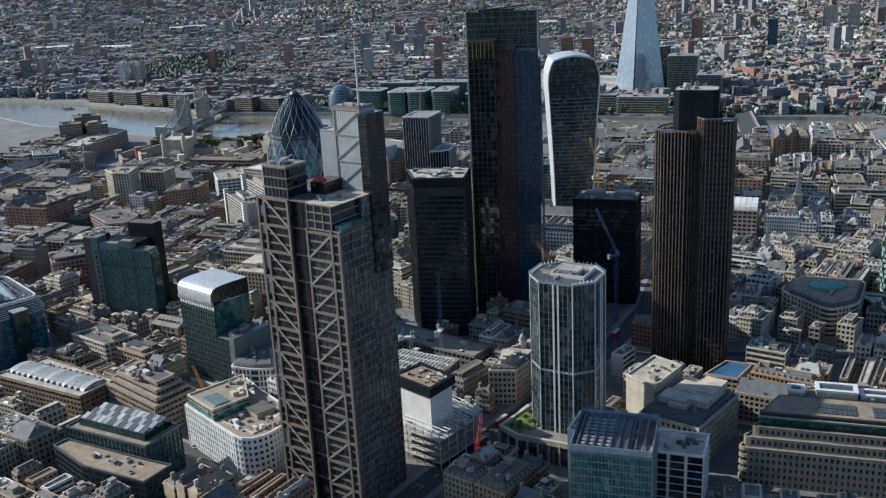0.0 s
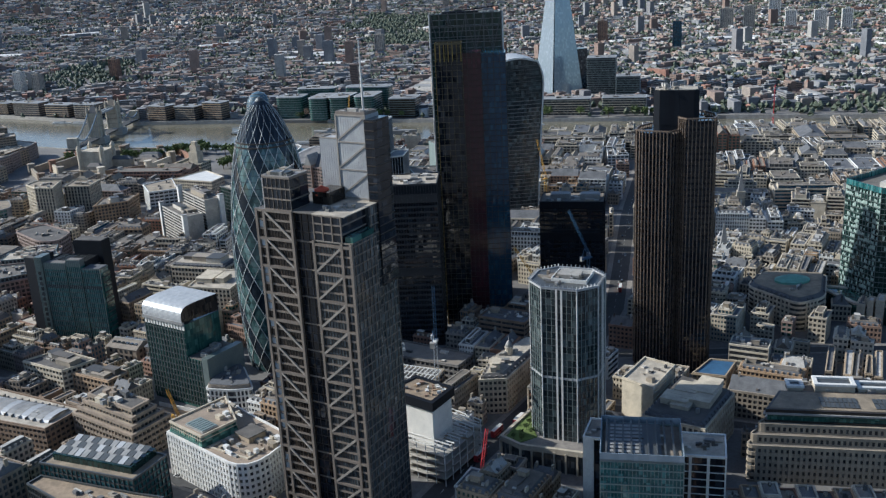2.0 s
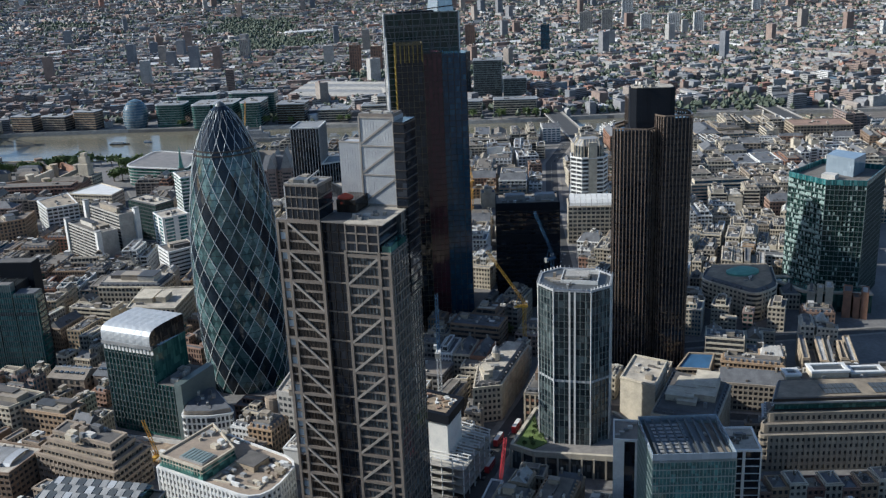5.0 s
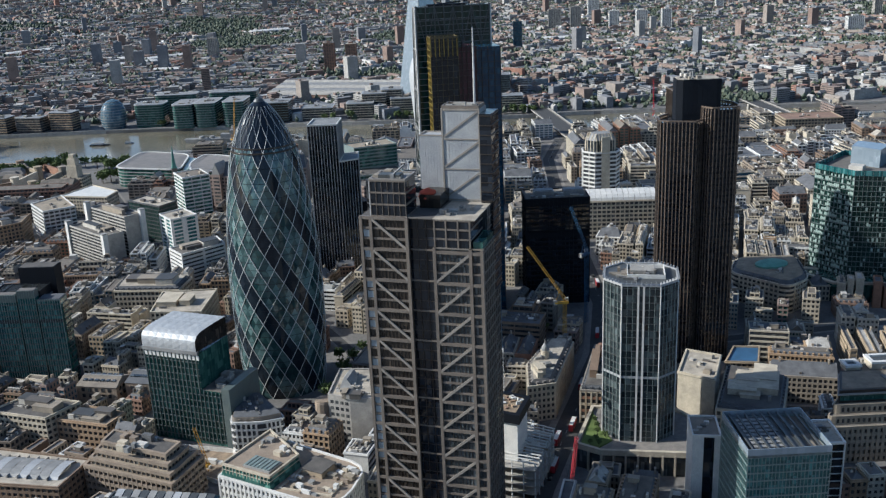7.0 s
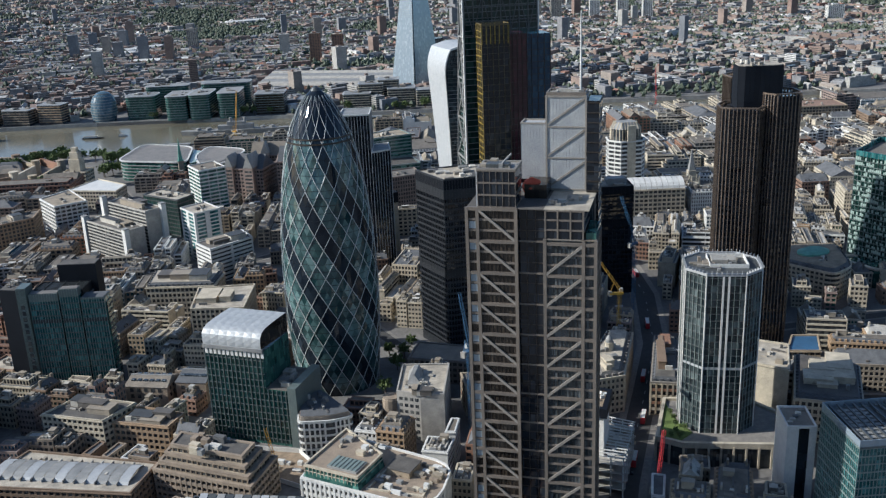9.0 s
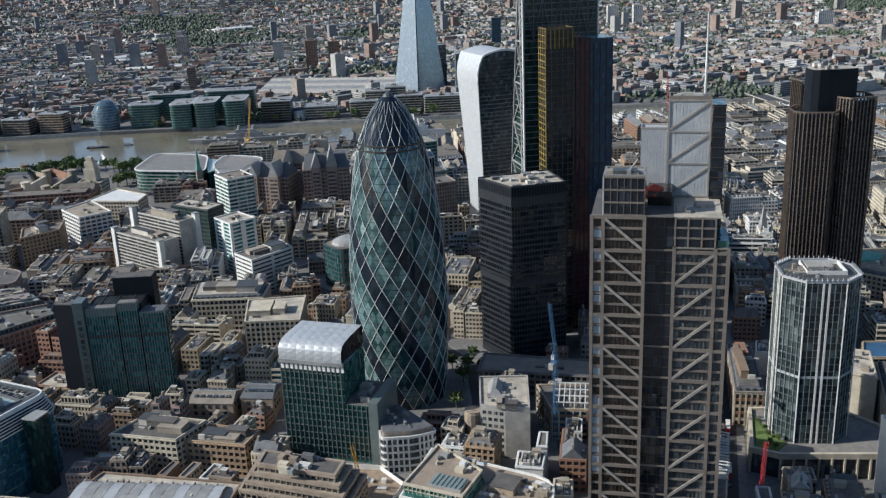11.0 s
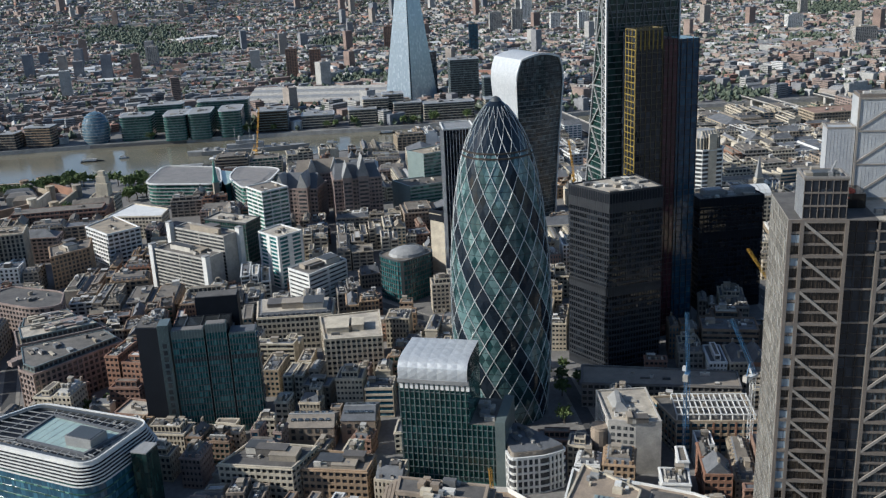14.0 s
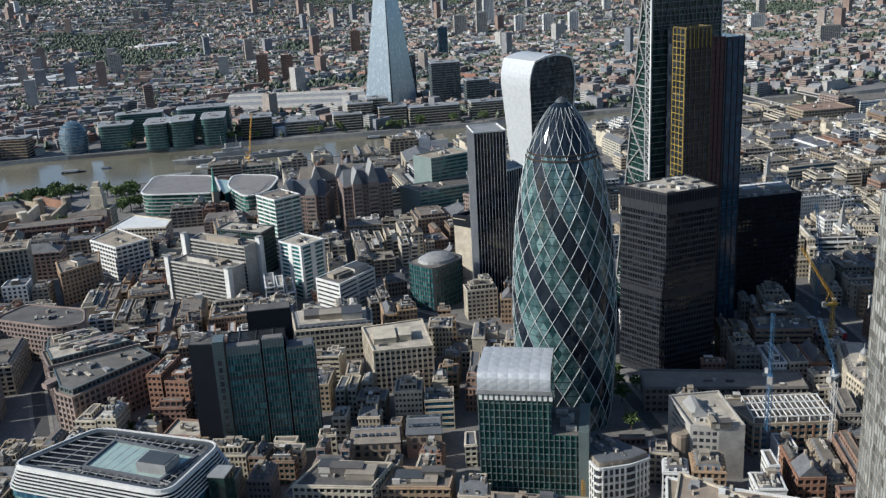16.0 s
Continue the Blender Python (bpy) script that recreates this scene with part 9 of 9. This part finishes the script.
def crane(x, y, h, reach, lift, turn, jib_mat, mast_mat, label, z0=0.0):
    ob = thing("tower_crane", (x, y, z0), label, "crane", "tower cranes")
    part("mast", lattice(Mesh(), (x, y, z0), (x, y, z0 + h), 1.9, int(h / 2.4)), mast_mat, ob)
    d = (math.cos(turn), math.sin(turn))
    part("slewing_platform", Mesh().box((x - d[0] * 2, y - d[1] * 2), d, 9, 2.6, z0 + h, z0 + h + 1.2), mast_mat, ob)
    part("cab", Mesh().box((x + d[0] * 1.5 - d[1] * 1.8, y + d[1] * 1.5 + d[0] * 1.8), d, 2.2, 1.6, z0 + h + 1.2, z0 + h + 3.4), "cranewhite", ob)
    part("counterweight", Mesh().box((x - d[0] * 6, y - d[1] * 6), d, 2.2, 2.4, z0 + h - 1, z0 + h + 2.2), "concrete", ob)
    tip = (x + d[0] * reach, y + d[1] * reach, z0 + h + lift)
    part("jib", lattice(Mesh(), (x + d[0] * 1.5, y + d[1] * 1.5, z0 + h + 1.5), tip, 1.3, int(math.hypot(reach, lift) / 1.8)), jib_mat, ob)
    apex = (x - d[0] * 3.5, y - d[1] * 3.5, z0 + h + 8)
    part("a_frame", Mesh().bar((x, y, z0 + h + 1), apex, 0.35).bar((x - d[0] * 6, y - d[1] * 6, z0 + h + 1), apex, 0.35), jib_mat, ob)
    part("stay", Mesh().bar(apex, tip, 0.12), "dark", ob)


crane(-6, 503, 62, 2, 32, 1.2, "bluesteel", "cranewhite", "white tower crane with blue jib raised steeply")
crane(84, 610, 36, -24, 40, -0.35, "craneyellow", "craneyellow", "yellow crane with raised jib beside the dark tower")
crane(122, 652, 52, -17, 38, 0.4, "bluesteel", "bluesteel", "blue luffing crane with its jib raised")
crane(-52, 540, 52, -8, 36, 0.7, "bluesteel", "bluesteel", "blue luffing crane above the construction roofs")
crane(-24, 524, 50, -20, 36, 0.2, "bluesteel", "cranewhite", "blue and white luffing crane above the building site")
crane(10, 905, 46, 14, 34, 1.6, "cranewhite", "redsteel", "white luffing crane on a red mast")
crane(158, 945, 40, -10, 42, 0.5, "craneyellow", "craneyellow", "yellow luffing crane with its jib raised")
crane(-29, 1372, 24, 14, 56, -1.2, "craneyellow", "craneyellow", "yellow luffing crane by the river")
crane(560, 1280, 24, 14, 40, 1.1, "redsteel", "redsteel", "red luffing crane over a riverside site")
crane(-470, 1240, 26, 8, 26, 1.4, "cranewhite", "cranewhite", "white luffing crane over rooftops")
crane(-158, 552, 3, -6, 26, 0.9, "craneyellow", "craneyellow", "orange crawler crane on the building plot")
crane(8, 452, 4, 7, 27, 0.6, "redsteel", "redsteel", "red crawler crane with raised jib")


# ---- churches among the offices, sheds and wharves across the river ----
def church(x, y, h, label, pinnacles):
    ob = thing("church", (x, y), label, "church", "churches")
    u = (0.95, -0.31)
    part("nave", Mesh().box((x + 13, y - 4), u, 22, 11, 0, 11), "cream", ob)
    part("nave_roof", Mesh().prism(rect((x + 13, y - 4), u, 22.6, 11.6), 11, 16, rect((x + 13, y - 4), u, 21, 0.4)), "slate", ob)
    part("tower", Mesh().box((x, y), u, 8, 8, 0, h), "cream", ob)
    for k in range(4):
        part("louvre", Mesh().box((x, y), u, 8.2, 2.2, 8 + k * (h - 10) / 4, 11 + k * (h - 10) / 4), "slate", ob)
        part("string_course", Mesh().box((x, y), u, 8.8, 8.8, 6 + k * (h - 8) / 4, 6.5 + k * (h - 8) / 4), "cream", ob)
    if pinnacles:
        for q in rect((x, y), u, 6.8, 6.8):
            part("pinnacle", Mesh().prism(rect(q, u, 1.7, 1.7), h, h + 9, rect(q, u, 0.2, 0.2)), "cream", ob)
    else:
        part("spire", Mesh().prism(rect((x, y), u, 6, 6), h, h + 22, rect((x, y), u, 0.3, 0.3)), "lead", ob, "grey lead spire")


church(292, 818, 36, "pale stone church tower with four tall pinnacles", True)
church(343, 893, 26, "small stone church with a slender lead spire", False)
church(262, 742, 22, "small brick church with a pointed spire", False)


def shed(x, y, k):
    """A long pale industrial shed with shallow gables."""
    ob = thing("warehouse_shed", (x, y, hill(x, y)), "long pale metal-roofed warehouse shed among far houses", "warehouse", "far sheds")
    u, z0 = ((0.98, 0.2), (0.96, -0.28), (0.9, 0.43))[k % 3], hill(x, y)
    FAR_KEEP.append(rect((x, y), u, 150, 44))
    part("wall", Mesh().box((x, y), u, 130, 35.6, z0 - 3, z0 + 7), "panel", ob)
    part("roof", Mesh().prism(rect((x, y), u, 131, 36.4), z0 + 7, z0 + 10.5, rect((x, y), u, 130.5, 0.5)), "white", ob, "white ribbed metal roof")


for k, (x, y) in enumerate([(-1258, 3229), (-1039, 3183), (-915, 3657), (-105, 2666), (-5, 2449), (-377, 3169), (773, 2567), (1015, 2469), (-31, 2756), (349, 3295), (-144, 2804)]):
    shed(x, y, k)
for k, (x, w, z) in enumerate(((-690, 60, 22), (-620, 66, 25), (-552, 56, 24), (-492, 50, 27), (-350, 40, 26), (-300, 44, 24), (-250, 40, 30))):
    riverside_block((x, along_bank(SOUTH_BANK, x) + 26), (0.86, -0.5), w, 26, z, "brown brick wharf warehouse with rows of windows" if k % 2 else "beige brick wharf warehouse with rows of windows", "window", 1, "brown" if k % 2 else "orange")


# ---- railway station roofs across the river ----
for k in range(5):
    c = (215 + 14 * k, 1822 + 34 * k)
    FAR_KEEP.append(rect(c, (0.82, -0.57), 270, 40))
    ob = thing("station_roof", c, "long low pale curved railway station roof", "station roof", "station roofs")
    m = Mesh()
    at = local(c, (0.82, -0.57))
    for i in range(5):
        a0, a1 = math.pi * i / 5, math.pi * (i + 1) / 5
        m.add([(*at(-130, -14 * math.cos(a0)), 7 + 5 * math.sin(a0)), (*at(130, -14 * math.cos(a0)), 7 + 5 * math.sin(a0)), (*at(130, -14 * math.cos(a1)), 7 + 5 * math.sin(a1)), (*at(-130, -14 * math.cos(a1)), 7 + 5 * math.sin(a1))], [(0, 1, 2, 3)])
    part("vault", m, "lead" if k % 2 else "concrete", ob)
    part("side_wall", Mesh().box(c, (0.82, -0.57), 260, 27, 0, 7), "brick", ob)


far_trees(far_city())


# ---- traffic on the main street ----
def bus(x, y, turn, mat="redsteel"):
    ob = thing("double_decker_bus", (x, y, 0.25), "red double-decker bus in the shaded street", "bus", "buses")
    d = (math.cos(turn), math.sin(turn))
    part("body", Mesh().box((x, y), d, 10.6, 2.5, 0.6, 4.5), mat, ob)
    part("window_band", Mesh().box((x, y), d, 10.0, 2.56, 1.5, 2.3).box((x, y), d, 10.0, 2.56, 3.2, 3.9), "window", ob)
    part("roof", Mesh().box((x, y), d, 10.2, 2.3, 4.5, 4.62), "white", ob)
    for a in (-3.4, 3.2):
        for b in (-1.15, 1.15):
            q = (x + d[0] * a - d[1] * b, y + d[1] * a + d[0] * b)
            part("wheel", Mesh().box(q, d, 1.0, 0.3, 0.2, 1.2), "dark", ob)


def car(x, y, turn, mat, z=0.24):
    ob = thing("car", (x, y, z), "small car on the street", "car", "cars")
    d = (math.cos(turn), math.sin(turn))
    part("body", Mesh().box((x, y), d, 4.4, 1.8, 0.45, 1.0), mat, ob)
    part("cabin", Mesh().prism(rect((x, y), d, 2.6, 1.7), 1.0, 1.6, rect((x, y), d, 1.8, 1.45)), "window", ob)
    m = Mesh()
    for a in (-1.4, 1.4):
        m.box((x + d[0] * a, y + d[1] * a), d, 0.65, 1.84, 0.2, 0.85)
    part("running_gear", m, "dark", ob)


rng = random.Random(61)
main_line = STREETS[0]
for seg, s, side in ((1, 20, -2.4), (1, 48, 2.4), (1, 66, -2.4), (2, 22, 2.4), (2, 50, -2.4), (3, 30, 2.4), (4, 40, -2.4)):
    (u, length) = unit(main_line[seg], main_line[seg + 1])
    bus(main_line[seg][0] + u[0] * s - u[1] * side, main_line[seg][1] + u[1] * s + u[0] * side, math.atan2(u[1], u[0]))
for line in STREETS[:2]:
    for p, q in zip(line, line[1:]):
        (u, length) = unit(p, q)
        s = rng.uniform(5, 16)
        while s < length - 4:
            side = rng.choice((-2.4, 2.4))
            if line is not STREETS[0] or rng.random() < 0.5:
                car(p[0] + u[0] * s - u[1] * side, p[1] + u[1] * s + u[0] * side, math.atan2(u[1], u[0]), rng.choice(["dark", "white", "lead", "silver", "dark"]))
            s += rng.uniform(15, 34)


# ---- the dock side east of the fortress ----
for k, (poly, z) in enumerate((([(-590, 1482), (-578, 1452), (-548, 1462), (-560, 1492)], 40.0), ([(-580, 1512), (-566, 1486), (-530, 1500), (-544, 1526)], 45.0), ([(-552, 1490), (-540, 1462), (-512, 1474), (-522, 1502)], 36.0))):
    placed("riverside_hotel", "stepped brown-grey concrete hotel by the river", poly, z, wall="brown", bay=4, pier=0.8, band=1.9, clutter=5, seed=200 + k, tiers=2)
placed("dock_block", "long dark brown brick block beside the dock", [(-549, 1378), (-504, 1362), (-488, 1488), (-524, 1519)], 22.0, wall="pink", bay=4, pier=1.8, band=1.6, clutter=8, seed=203)
placed("green_glass_office", "low green glass office with white roof edges", [(-575, 1335), (-560, 1300), (-528, 1306), (-540, 1345)], 25.0, wall="white", pane="teal_glass", bay=4, pier=0.4, band=1.0, clutter=6, seed=204)
